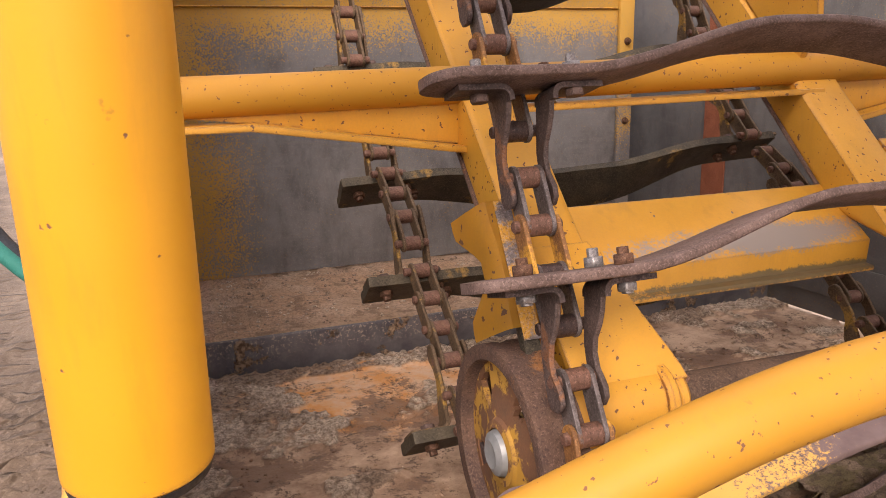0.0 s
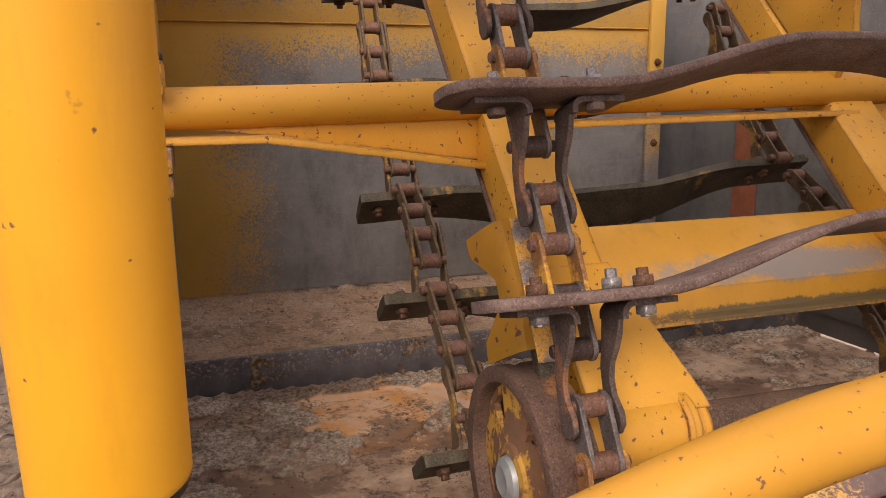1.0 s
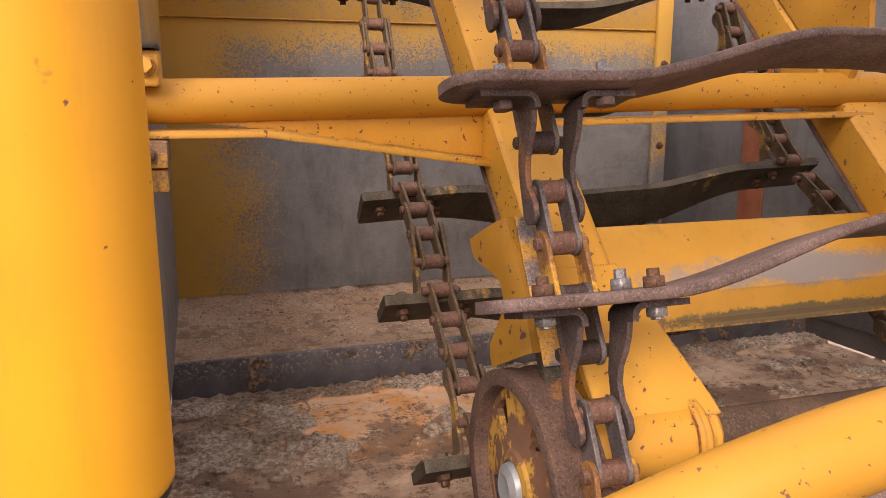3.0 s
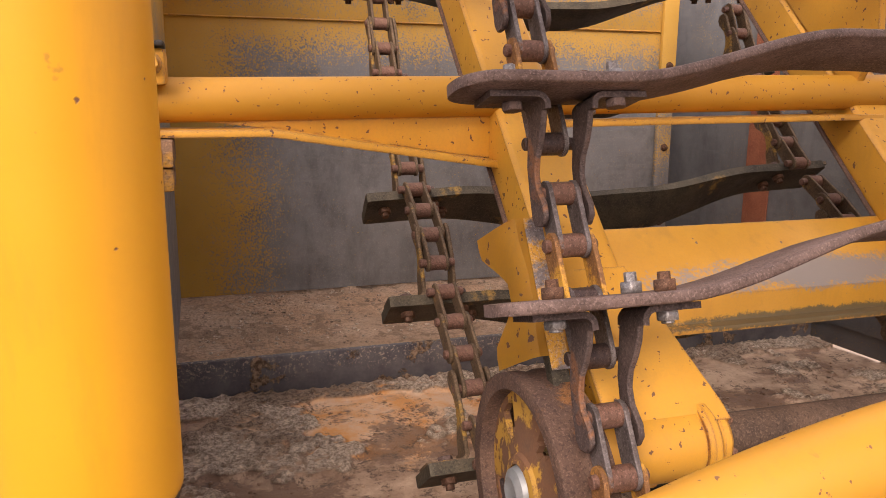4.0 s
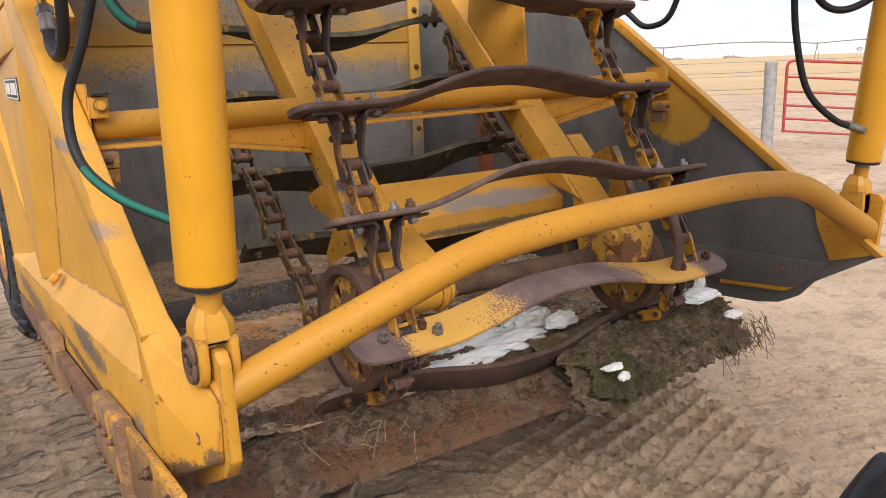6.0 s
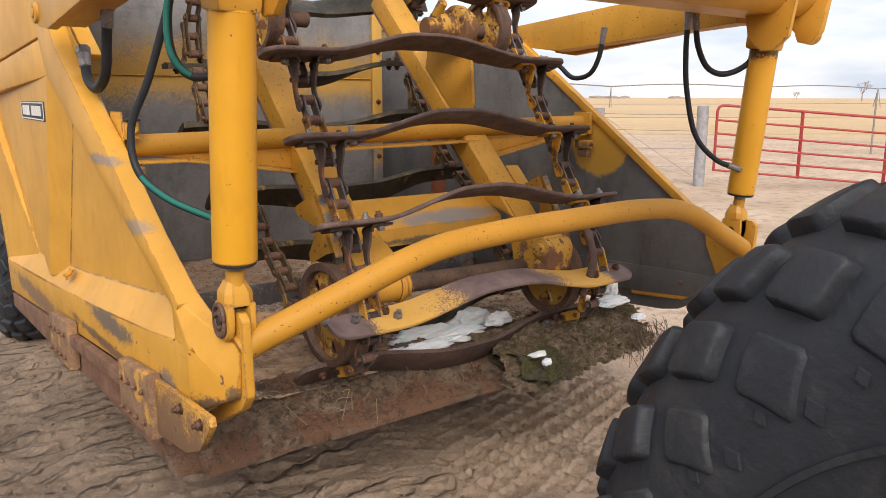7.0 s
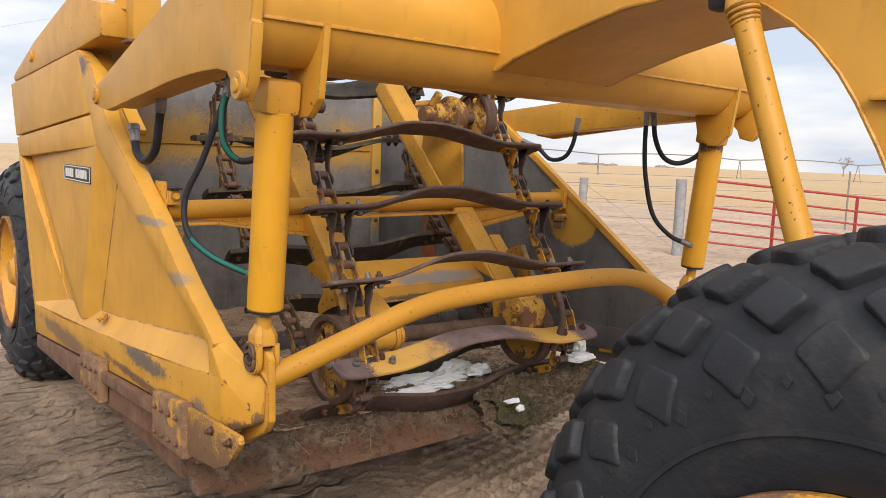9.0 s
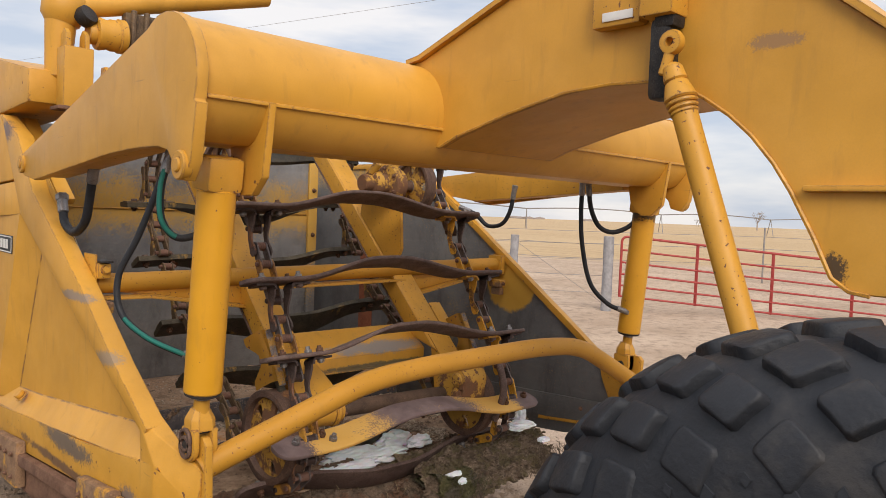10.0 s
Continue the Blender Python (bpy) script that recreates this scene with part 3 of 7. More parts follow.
bolt_small = bolt_mesh("bolt", rust_plate, 0.010, 0.008, 0.004)


def bolts(spots, d, parent, me=None, name="bolt"):
    for p in spots:
        attach(name, me or bolt_rust, parent, up_to(p, d))


# ---- ground ----
def spread(lo, hi, step, far):
    """Even steps from lo to hi, then ever wider ones out to far on both sides."""
    out = list(np.arange(lo, hi + step / 2, step))
    for side in (1, -1):
        x, s = (hi, step) if side > 0 else (lo, step)
        while abs(x) < far:
            s *= 1.22
            x += side * s
            out.append(x)
    return sorted(out)


def lattice(u, v, pitch, width):
    """Height of a tyre's print at u along and v across a track: ridges that stood between the tread's diamonds, the blocks sunk."""
    half = width / 2
    if abs(v) > half:
        return 0.0
    h = 0.0
    for s, high in ((1, 1.0), (-1, 0.8)):
        k = ((u + s * 0.9 * v) / pitch) % 1.0 - 0.5
        h = max(h, high * math.exp(-(k / 0.075) ** 2))
    return (0.040 * h - 0.010) * min(1.0, (half - abs(v)) / 0.06)


def bars(x, y):
    """Wavy, broken lug prints that lie across the track beside the machine."""
    w = 0.9 * noise.noise((x * 2.2, y * 2.2, 3.0)) + 0.35 * noise.noise((x * 6, y * 6, 5.0))
    k = ((y + 0.22 * x) / 0.145 + w) % 1.0 - 0.5
    gate = max(0.0, min(1.0, 0.55 + 2.2 * noise.noise((x * 4.2, y * 2.6, 8.0))))
    return 0.034 * gate * math.exp(-(k / 0.11) ** 2)


def ground_z(x, y):
    z = 0.026 * noise.noise((x * 0.7, y * 0.7, 0.3)) + 0.012 * noise.noise((x * 2.3, y * 2.3, 1.7))
    if -1.8 < x < 5.6 and 0.6 < y < 6.2:
        z += 0.010 * noise.noise((x * 5, y * 5, 4.0)) + 0.008 * noise.noise((x * 19, y * 19, 2.0)) + 0.0075 * noise.noise((x * 40, y * 40, 5.0))
        left = max(0.0, min(1.0, (1.5 - x) / 0.4))
        if left > 0:
            z += left * bars(x, y)
        if left < 1:
            k = ((0.4 * x + y) / 0.11 + 1.3 * noise.noise((x * 2.5, y * 2.5, 1.0))) % 1.0 - 0.5
            z += (1 - left) * 0.017 * math.exp(-(k / 0.16) ** 2) * max(0.0, noise.noise((x * 3.5, y * 3.5, 2.0)) + 0.15)
            c, s = math.cos(radians(60)), math.sin(radians(60))
            u, v = (x - 2.2) * c + (y - 1.85) * s, -(x - 2.2) * s + (y - 1.85) * c
            wob = 0.02 * noise.noise((x * 3, y * 3, 6.0))
            if abs(u) < 2.2:
                z += (1 - left) * 1.25 * lattice(u + wob, v + wob, 0.150, 1.25) * max(0.1, min(1.15, 0.75 + 1.3 * noise.noise((x * 1.9, y * 1.9, 6.0))))
    far = max(abs(x), abs(y))
    return z * max(0.0, min(1.0, (60 - far) / 40)) - 0.02


gx, gy = spread(-1.4, 3.6, 0.0115, 2600), spread(0.9, 4.6, 0.0115, 2600)
me = bpy.data.meshes.new("ground")
nx, ny = len(gx), len(gy)
verts = [(x, y, ground_z(x, y)) for y in gy for x in gx]
faces = [(j * nx + i, j * nx + i + 1, (j + 1) * nx + i + 1, (j + 1) * nx + i) for j in range(ny - 1) for i in range(nx - 1)]
me.from_pydata(verts, [], faces)
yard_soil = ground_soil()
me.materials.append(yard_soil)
me.polygons.foreach_set("use_smooth", [True] * len(me.polygons))
tagged(new("ground", me), "sandy yard with tyre prints, darker beside the machine, stubble field beyond", "ground", "", "structure")


# ---- bowl ----
XL, XR = 0.27, 2.70          # inner faces of the bowl's sides
bowl = thing("scraper_bowl", (1.5, 2.8, 0.5), "yellow steel scraper bowl with worn edges and bare grey inside", "scraper bowl")

bm = fresh()
prism(bm, [(1.25, 0.86), (4.32, 0.56), (4.90, 1.80), (2.90, 1.92)], "x", 0.262, XL - 0.001, 0.0)
part("side_panel", bm, panel_yellow, bowl)
bm = fresh()
prism(bm, [(2.96, 1.895), (4.86, 1.785), (5.00, 2.135), (3.20, 2.214), (3.12, 2.12)], "x", 0.206, XL - 0.004, 0.006)
part("upper_plate", bm, panel_yellow, bowl)
bm = fresh()
prism(bm, [(2.80, 1.735), (4.76, 1.645), (4.84, 1.775), (2.86, 1.893)], "x", 0.205, 0.260, 0.01)
part("upper_rail", bm, panel_yellow, bowl)
# sloping box beam at the front of the side
bm = fresh()
prism(bm, [(3.17, 2.212), (2.84, 1.742), (2.06, 1.345), (1.42, 1.045), (1.40, 1.078), (1.67, 1.235), (2.03, 1.478), (2.66, 1.845), (2.90, 2.10)], "x", 0.200, 0.2725, 0.008)
part("front_beam", bm, beam_top_paint, bowl)
bm = fresh()
prism(bm, [(3.20, 2.208), (2.62, 1.815), (2.64, 1.79), (3.25, 2.185)], "x", 0.302, 0.37, 0.006)
part("top_gusset", bm, panel_yellow, bowl)
# tapered upright rib and rear flange
def ridge(bm, top, base):
    """A folded rib: the crest line top stands proud of the two base lines on the panel."""
    c = [bm.verts.new(p) for p in top]
    a, b = [[bm.verts.new(p) for p in line] for line in base]
    bm.faces.new((a[0], c[0], c[1], a[1]))
    bm.faces.new((c[0], b[0], b[1], c[1]))
    bm.faces.new((a[0], b[0], c[0]))
    bm.faces.new((a[1], c[1], b[1]))
    bm.faces.new((a[0], a[1], b[1], b[0]))


bm = fresh()
ridge(bm, ((0.206, 2.86, 1.74), (0.206, 3.20, 0.83)), (((0.2615, 4.70, 1.74), (0.2615, 3.56, 0.80)), ((0.2615, 2.63, 1.74), (0.2615, 3.03, 0.85))))
part("rib", bm, panel_yellow, bowl, "folded rib with one broad and one steep face", sharp=10)
bm = fresh()
ridge(bm, ((0.208, 4.71, 1.66), (0.208, 4.35, 0.71)), (((0.2615, 4.76, 1.65), (0.2615, 4.41, 0.70)), ((0.2615, 4.69, 1.66), (0.2615, 3.60, 0.75))))
part("rib", bm, panel_yellow, bowl, sharp=10)
bm = fresh()
prism(bm, [(4.72, 1.655), (4.79, 1.645), (4.42, 0.70), (4.36, 0.71)], "x", 0.206, 0.261, 0.006)
part("rear_post", bm, panel_yellow, bowl)
# bottom box beam: face and sloping upper shelf
bm = fresh()
prism(bm, [(1.325, 0.985), (1.36, 0.978), (1.98, 0.898), (2.69, 0.842), (3.58, 0.755), (4.36, 0.717), (4.33, 0.531), (3.10, 0.640), (2.12, 0.723), (1.62, 0.752), (1.325, 0.775)], "x", 0.196, 0.2735, 0.008)
beam_paint = paint("bottom_beam_paint", (0.60, 0.30, 0.034), chips=0.70, rust=0.05, under=(0.14, 0.08, 0.05), rough=0.5,
                   marks_and_shade=(((0.196, 2.15, 0.85), (0.3, 0.30, 0.045), (0.10, 0.085, 0.075)), ((0.196, 1.52, 0.80), (0.3, 0.10, 0.05), (0.15, 0.12, 0.11)), ((0.196, 2.0, 0.745), (0.3, 0.8, 0.022), (0.13, 0.075, 0.05)), ((0.196, 3.5, 0.66), (0.3, 0.7, 0.05), (0.20, 0.12, 0.07))))
part("bottom_beam", bm, beam_paint, bowl)
bm = fresh()
vs = [bm.verts.new(p) for p in ((0.199, 1.30, 0.972), (0.199, 2.69, 0.834), (0.199, 4.35, 0.712), (0.261, 4.35, 0.80), (0.261, 2.69, 0.93), (0.261, 1.50, 1.06), (0.261, 1.30, 0.90), (0.261, 4.35, 0.70))]
bm.faces.new((vs[0], vs[1], vs[4], vs[5]))
bm.faces.new((vs[1], vs[2], vs[3], vs[4]))
bm.faces.new((vs[0], vs[5], vs[6]))
bm.faces.new((vs[2], vs[7], vs[3]))
bm.faces.new((vs[0], vs[6], vs[7], vs[2], vs[1]))
bm.faces.new((vs[5], vs[4], vs[3], vs[7], vs[6]))
part("shelf", bm, panel_yellow, bowl)
attach("bolt", bolt_yellow, bowl, up_to((0.222, 2.84, 0.895), (-0.7, 0, 0.7)) @ Matrix.Scale(1.5, 4))
# front foot of the side: a folded point that runs from the beam to the cylinder's lug
# first mark joins a scuff with the triangular shadow painted under the point
foot_paint = paint("foot_paint", YELLOW, marks_and_shade=(((0.240, 1.26, 0.818), (0.06, 0.095, 0.032), (0.085, 0.055, 0.045)), ((0.27, 1.19, 0.855), (0.03, 0.03, 0.03), (0.12, 0.08, 0.05)),))
bm = fresh()
for p in ((0.200, 1.42, 1.035), (0.1955, 1.328, 0.980), (0.1955, 1.328, 0.778), (0.262, 1.185, 0.868), (0.268, 1.178, 0.862), (0.284, 1.165, 0.985), (0.284, 1.18, 0.85), (0.284, 1.42, 0.76), (0.2725, 1.46, 1.108), (0.200, 1.46, 1.098), (0.200, 1.42, 0.775)):
    bm.verts.new(p)
bmesh.ops.convex_hull(bm, input=list(bm.verts))
soften(bm, list(bm.faces), 0.006)
part("nose", bm, foot_paint, bowl, sharp=30)
near_lug = [(1.160, 1.068), (1.178, 1.088), (1.212, 1.088), (1.238, 1.06), (1.40, 0.96), (1.42, 0.70), (1.37, 0.712), (1.185, 0.815), (1.150, 0.86)]
far_lug = [(1.135, 1.085), (1.155, 1.105), (1.205, 1.105), (1.235, 1.07), (1.33, 0.99), (1.30, 0.91), (1.185, 0.865), (1.150, 0.86)]
for x0, outline in ((0.2845, near_lug), (2.723, far_lug)):
    bm = fresh()
    prism(bm, outline, "x", x0, x0 + 0.028, 0.006)
    part("cylinder_lug", bm, yellow_worn, bowl)
spray_steel_edge = paint("end_bit_paint", YELLOW, chips=0.68, rust=0.06, rough=0.55, marks_and_shade=(((0.172, 1.38, 0.58), (0.3, 0.6, 0.28), (0.14, 0.082, 0.055)),))
# rusted side-edge rail under the beam with its clamp blocks
bm = fresh()
prism(bm, [(1.55, 0.752), (4.30, 0.52), (4.30, 0.44), (2.95, 0.48), (1.55, 0.60)], "x", 0.196, 0.230, 0.004)
part("side_edge", bm, rust_plate, bowl, "rusted side cutting edge")
bm = fresh()
prism(bm, [(1.60, 0.765), (3.05, 0.648), (3.05, 0.60), (1.60, 0.71)], "x", 0.160, 0.194, 0.004)
part("wear_bar", bm, rust_plate, bowl)
for y0, y1 in ((2.66, 3.02), (1.57, 1.90)):
    bm = fresh()
    k = -0.085
    za = 0.715 + (2.66 - y0) * 0.085
    prism(bm, [(y0, za + 0.02), (y1, za - 0.012), (y1, za - 0.20), (y0, za - 0.19)], "x", 0.150, 0.194, 0.012)
    clamp = part("clamp_block", bm, clamp_rust, bowl, "rusted clamp block with yellow paint rests")
    bolts([(0.150, y0 + 0.05 + (y1 - y0 - 0.1) * k / 3, za - d - 0.02 * k / 3) for k in range(4) for d in (0.045, 0.145)], (-1, 0, 0), clamp, bolt_small)
bm = fresh()
prism(bm, [(1.62, 0.808), (1.33, 0.828), (1.135, 0.838), (1.125, 0.815), (1.215, 0.716), (1.325, 0.668), (1.62, 0.630)], "x", 0.172, 0.193, 0.004)
shoe = part("end_bit", bm, spray_steel_edge, bowl, "end bit, yellow above and rusted below, with bolt heads")
bolts([(0.172, 1.345, 0.795), (0.172, 1.19, 0.802)], (-1, 0, 0), shoe)

# maker's plate: plain bars in place of a brand
def on_rib(bm):
    """Lean a plate drawn upright at x = 0 onto the rib's broad face."""
    for v in bm.verts:
        v.co.x += 0.2075 + (v.co.y - 2.905) * 0.0322


bm = fresh()
box(bm, (-0.006, 2.97, 1.545), (0.004, 3.60, 1.630), 0.002)
on_rib(bm)
plate = part("name_plate", bm, black_ink, bowl, "black and silver maker's plate")
bm = fresh()
for z in (1.549, 1.621):
    box(bm, (-0.0085, 2.976, z), (-0.0065, 3.594, z + 0.005), 0)
for y in (2.976, 3.589):
    box(bm, (-0.0085, y, 1.549), (-0.0065, y + 0.005, 1.626), 0)
y = 3.56
for w in (0.045, 0.055, 0.05, 0.055, -0.05, 0.055, 0.05, 0.05, 0.055, 0.05):
    if w > 0:
        box(bm, (-0.0085, y - w, 1.566), (-0.0065, y - 0.014, 1.610), 0)
    y -= abs(w)
on_rib(bm)
part("plate_bars", bm, white_plate, plate)

# right side, seen from inside
right_steel = spray_steel("right_wall_steel", "Z", 1.85, 2.25, tone=0.66, spot=((2.70, 2.05, 1.44), 0.20))
bm = fresh()
prism(bm, [(1.115, 0.885), (1.36, 0.735), (1.42, 0.665), (1.50, 0.620), (1.60, 0.598), (1.90, 0.575), (4.85, 0.48), (5.0, 2.13), (2.97, 2.13), (2.36, 1.728), (1.57, 1.185)], "x", XR, XR + 0.02, 0.004)
part("side_panel", bm, right_steel, bowl, "bare grey inner face of the far side")
bm = fresh()
prism(bm, [(1.10, 0.885), (1.125, 0.875), (1.575, 1.178), (2.365, 1.721), (2.975, 2.123), (5.0, 2.12), (5.0, 2.16), (2.96, 2.16), (2.35, 1.758), (1.56, 1.213)], "x", XR - 0.012, XR + 0.032, 0.004)
part("edge_flange", bm, yellow, bowl)
bm = fresh()
prism(bm, [(3.38, 0.62), (3.53, 0.62), (3.53, 1.9), (3.38, 1.9)], "x", XR - 0.012, XR - 0.003, 0.002)
part("rust_streak_bar", bm, red_rust, bowl, "red-rusted upright strip")
bm = fresh()
prism(bm, [(1.295, 0.824), (1.88, 0.797), (4.8, 0.70), (4.8, 0.56), (1.72, 0.668), (1.42, 0.700)], "x", XR - 0.014, XR - 0.002, 0.003)
strip_r = part("lower_liner", bm, right_steel, bowl)
bolts([(XR - 0.014, y, 0.765 - 0.03 * (y - 1.4)) for y in (1.48, 1.95, 2.4, 2.9)], (-1, 0, 0), strip_r, bolt_small)
bm = fresh()
prism(bm, [(1.43, 0.700), (1.78, 0.666), (1.78, 0.644), (1.47, 0.674)], "x", XR - 0.012, XR - 0.001, 0.003)
part("painted_strip", bm, yellow_worn, bowl)
bm = fresh()
prism(bm, [(1.120, 0.889), (1.298, 0.834), (1.358, 0.962), (1.378, 1.050)], "x", XR - 0.008, XR - 0.001, 0.002)
part("end_plate", bm, yellow_worn, bowl)
# left inner liner
left_steel = spray_steel("left_wall_steel", "Z", 1.3, 1.9)
bm = fresh()
prism(bm, [(1.30, 0.80), (4.34, 0.54), (4.88, 1.80), (5.0, 2.13), (2.95, 2.10), (1.55, 1.10)], "x", XL + 0.001, XL + 0.004, 0)
part("liner", bm, left_steel, bowl)

# floor, step, ledge


def scraped_step():
    """Blue-black scraped steel, flecked bright along its upper edge, with dabs of dried mud."""
    mat, nt, bsdf, vec = shell("dark_step_steel")
    col = blend(nt, band(nt, noise_tex(nt, vec, 9, 7, 0.7), 0.36, 0.64), (0.085, 0.080, 0.088), (0.17, 0.155, 0.155))
    sep = nt.nodes.new("ShaderNodeSeparateXYZ")
    nt.links.new(vec, sep.inputs["Vector"])
    fleck = maths(nt, "ADD", band(nt, sep.outputs["Z"], 0.54, 0.665), maths(nt, "MULTIPLY", noise_tex(nt, vec, 7, 4), 1.0))
    fleck = maths(nt, "MULTIPLY", band(nt, fleck, 0.85, 1.25), band(nt, noise_tex(nt, vec, 95, 4, 0.8), 0.55, 0.60))
    col = blend(nt, maths(nt, "MULTIPLY", fleck, 0.8), col, (0.46, 0.37, 0.29))
    dab = band(nt, noise_tex(nt, vec, 6.5, 7, 0.68), 0.56, 0.58)
    dirt = blend(nt, band(nt, noise_tex(nt, vec, 60, 4, 0.75), 0.40, 0.60), (0.12, 0.075, 0.045), (0.42, 0.29, 0.19))
    col = blend(nt, dab, col, dirt)
    h = maths(nt, "ADD", maths(nt, "MULTIPLY", dab, maths(nt, "ADD", noise_tex(nt, vec, 70, 4, 0.7), 0.5)), maths(nt, "MULTIPLY", noise_tex(nt, vec, 45, 4), 0.15))
    finish(nt, bsdf, col, maths(nt, "ADD", maths(nt, "MULTIPLY", dab, 0.4), 0.42), h, 0.9, 0.010, 0.15)
    return mat


step_steel = scraped_step()


def cake(x, y):
    """Height of the crumbled soil caked on the bowl floor: broken islands, thickest along the step and near the left side."""
    where = 0.75 * math.exp(-((x - 0.42) / 0.42) ** 2) + 0.8 * math.exp(-((y - 3.06) / 0.10) ** 2) + 0.5 * math.exp(-((x - 2.25) / 0.5) ** 2)
    isle = noise.noise((x * 3.1, y * 4.0, 7)) + 0.55 * noise.noise((x * 8, y * 9, 4)) + 0.35 * noise.noise((x * 21, y * 23, 1)) + where - 0.42
    lump = 0.6 + 0.5 * noise.noise((x * 26, y * 26, 5)) + 0.5 * noise.noise((x * 60, y * 60, 3))
    return max(0.0, min(1.0, isle * 5)) * (0.004 + 0.020 * max(0.0, lump))
bm = fresh()
n = 240
xs, ys = np.linspace(XL - 0.01, XR + 0.01, n), np.linspace(1.80, 3.08, n)
grid = [[bm.verts.new((x, y, 0.541 - 0.02 * (y - 2.4) + 0.006 * noise.noise((x * 5, y * 5, 0)) + cake(x, y))) for x in xs] for y in ys]
for j in range(n - 1):
    for i in range(n - 1):
        bm.faces.new((grid[j][i], grid[j][i + 1], grid[j + 1][i + 1], grid[j + 1][i]))
part("floor", bm, floor_mud, bowl, "bowl floor caked with rusty mud")
bm = fresh()
box(bm, (XL - 0.01, 3.07, 0.47), (XR + 0.01, 3.095, 0.662), 0.008)
part("floor_step", bm, step_steel, bowl, "dark steel floor step")
bm = fresh()
n = 150
xs, ys = np.linspace(XL - 0.01, XR + 0.01, n), 3.078 + 1.342 * np.linspace(0, 1, n) ** 1.5
grid = [[bm.verts.new((x, y, 0.654 + min(1.0, (y - 3.078) / 0.05) * (0.006 + 0.003 * noise.noise((x * 6, y * 6, 3)) + 0.022 * max(0, noise.noise((x * 12, y * 12, 5)) + 0.5 * noise.noise((x * 31, y * 31, 5)) - 0.45 + 0.8 * min(1.0, (y - 3.1) / 0.75))))) for x in xs] for y in ys]
for j in range(n - 1):
    for i in range(n - 1):
        bm.faces.new((grid[j][i], grid[j][i + 1], grid[j + 1][i + 1], grid[j + 1][i]))
part("floor_ledge", bm, ledge_soil, bowl, "rusty ledge strewn with soil")

blade_mud = soil("blade_mud", (0.17, 0.118, 0.082), (0.36, 0.255, 0.180), (0.25, 0.13, 0.078), 13)
# blade: sloping cutting edge in three sections, the middle one further forward
for x0, x1, fwd in ((XL - 0.02, 0.80, 0.06), (0.803, 1.90, 0.0), (1.903, 2.72, 0.06)):
    bm = fresh()
    prism(bm, [(1.62 + fwd, 0.415), (1.62 + fwd, 0.437), (1.95, 0.553), (1.95, 0.52), (1.66 + fwd, 0.41)], "x", x0, x1, 0.003)
    part("cutting_edge", bm, blade_mud, bowl, "rusted, muddy cutting edge")
bm = fresh()
box(bm, (XL, 1.90, 0.40), (XR, 3.06, 0.50), 0.006)
part("floor_beam", bm, rust_plate, bowl)

# bent guard tube across the front
bm = fresh()
pipe(bm, rounded([(0.287, 1.200, 0.982), (0.90, 1.15, 1.197), (1.22, 1.15, 1.219), (1.90, 1.15, 1.232), (2.20, 1.15, 1.208), (2.67, 1.16, 0.985)], 0.14, 10), 0.041, 24)
part("guard_tube", bm, guard_yellow, bowl, "bent yellow guard tube with small chips")

# cross tube between the sides, with its end brackets and stiffener
TY, TZL, TZR = 2.15, 1.479, 1.519
bm = fresh()
rod(bm, (XL + 0.02, TY, TZL), (XR - 0.04, TY, TZR), 0.040, seg=28)
part("cross_tube", bm, guard_yellow, bowl)
for x0, x1, dip in ((XL + 0.02, 1.03, 0.96), (1.05, 1.90, None), (1.93, XR - 0.05, 1.99)):
    za, zb = (TZL + (TZR - TZL) * (x - XL) / (XR - XL) - 0.050 for x in (x0, x1))
    bm = fresh()
    if dip is None:
        pts = [(x0, za), (x1, zb), (x1, zb - 0.013), (x0, za - 0.013)]
        prism(bm, pts, "y", TY - 0.055, TY + 0.045, 0.003)
    elif dip < 1.5:
        prism(bm, [(x0, za), (x0 + 0.22, za), (x1, zb - 0.09), (x1, zb - 0.105), (x0 + 0.21, za - 0.014), (x0, za - 0.014)], "y", TY - 0.055, TY + 0.045, 0.003)
        prism(bm, [(x0 + 0.1, za + 0.012), (x1, zb + 0.012), (x1, zb - 0.088), (x0 + 0.24, za - 0.004)], "y", TY - 0.004, TY + 0.010, 0.001)
    else:
        prism(bm, [(x0, za - 0.09), (x1 - 0.15, zb), (x1, zb), (x1, zb - 0.014), (x1 - 0.14, zb - 0.014), (x0, za - 0.105)], "y", TY - 0.055, TY + 0.045, 0.003)
        prism(bm, [(x0, za + 0.012), (x1 - 0.08, zb + 0.012), (x1 - 0.16, zb - 0.004), (x0, za - 0.088)], "y", TY - 0.004, TY + 0.010, 0.001)
    part("stiffener", bm, yellow_worn, bowl)
bm = fresh()
box(bm, (XL + 0.005, 2.09, 1.40), (XL + 0.012, 2.22, 1.60), 0.002)
box(bm, (XL + 0.008, 2.07, 1.505), (XL + 0.060, 2.19, 1.566), 0.008)
brk = part("tube_bracket", bm, yellow_worn, bowl)
bolts([(XL + 0.036, 2.069, 1.540)], (0, -1, 0.1), brk, bolt_yellow)
bm = fresh()
box(bm, (XL + 0.012, 2.05, 1.568), (XL + 0.060, 2.16, 1.577), 0.003)
part("stop_plate", bm, dark_steel, brk)
bm = fresh()
box(bm, (XL + 0.008, 2.05, 1.368), (XL + 0.066, 2.18, 1.414), 0.008)
box(bm, (XL + 0.008, 2.06, 1.326), (XL + 0.064, 2.17, 1.366), 0.006)
low_clamp = part("tube_clamp", bm, clamp_rust, bowl)
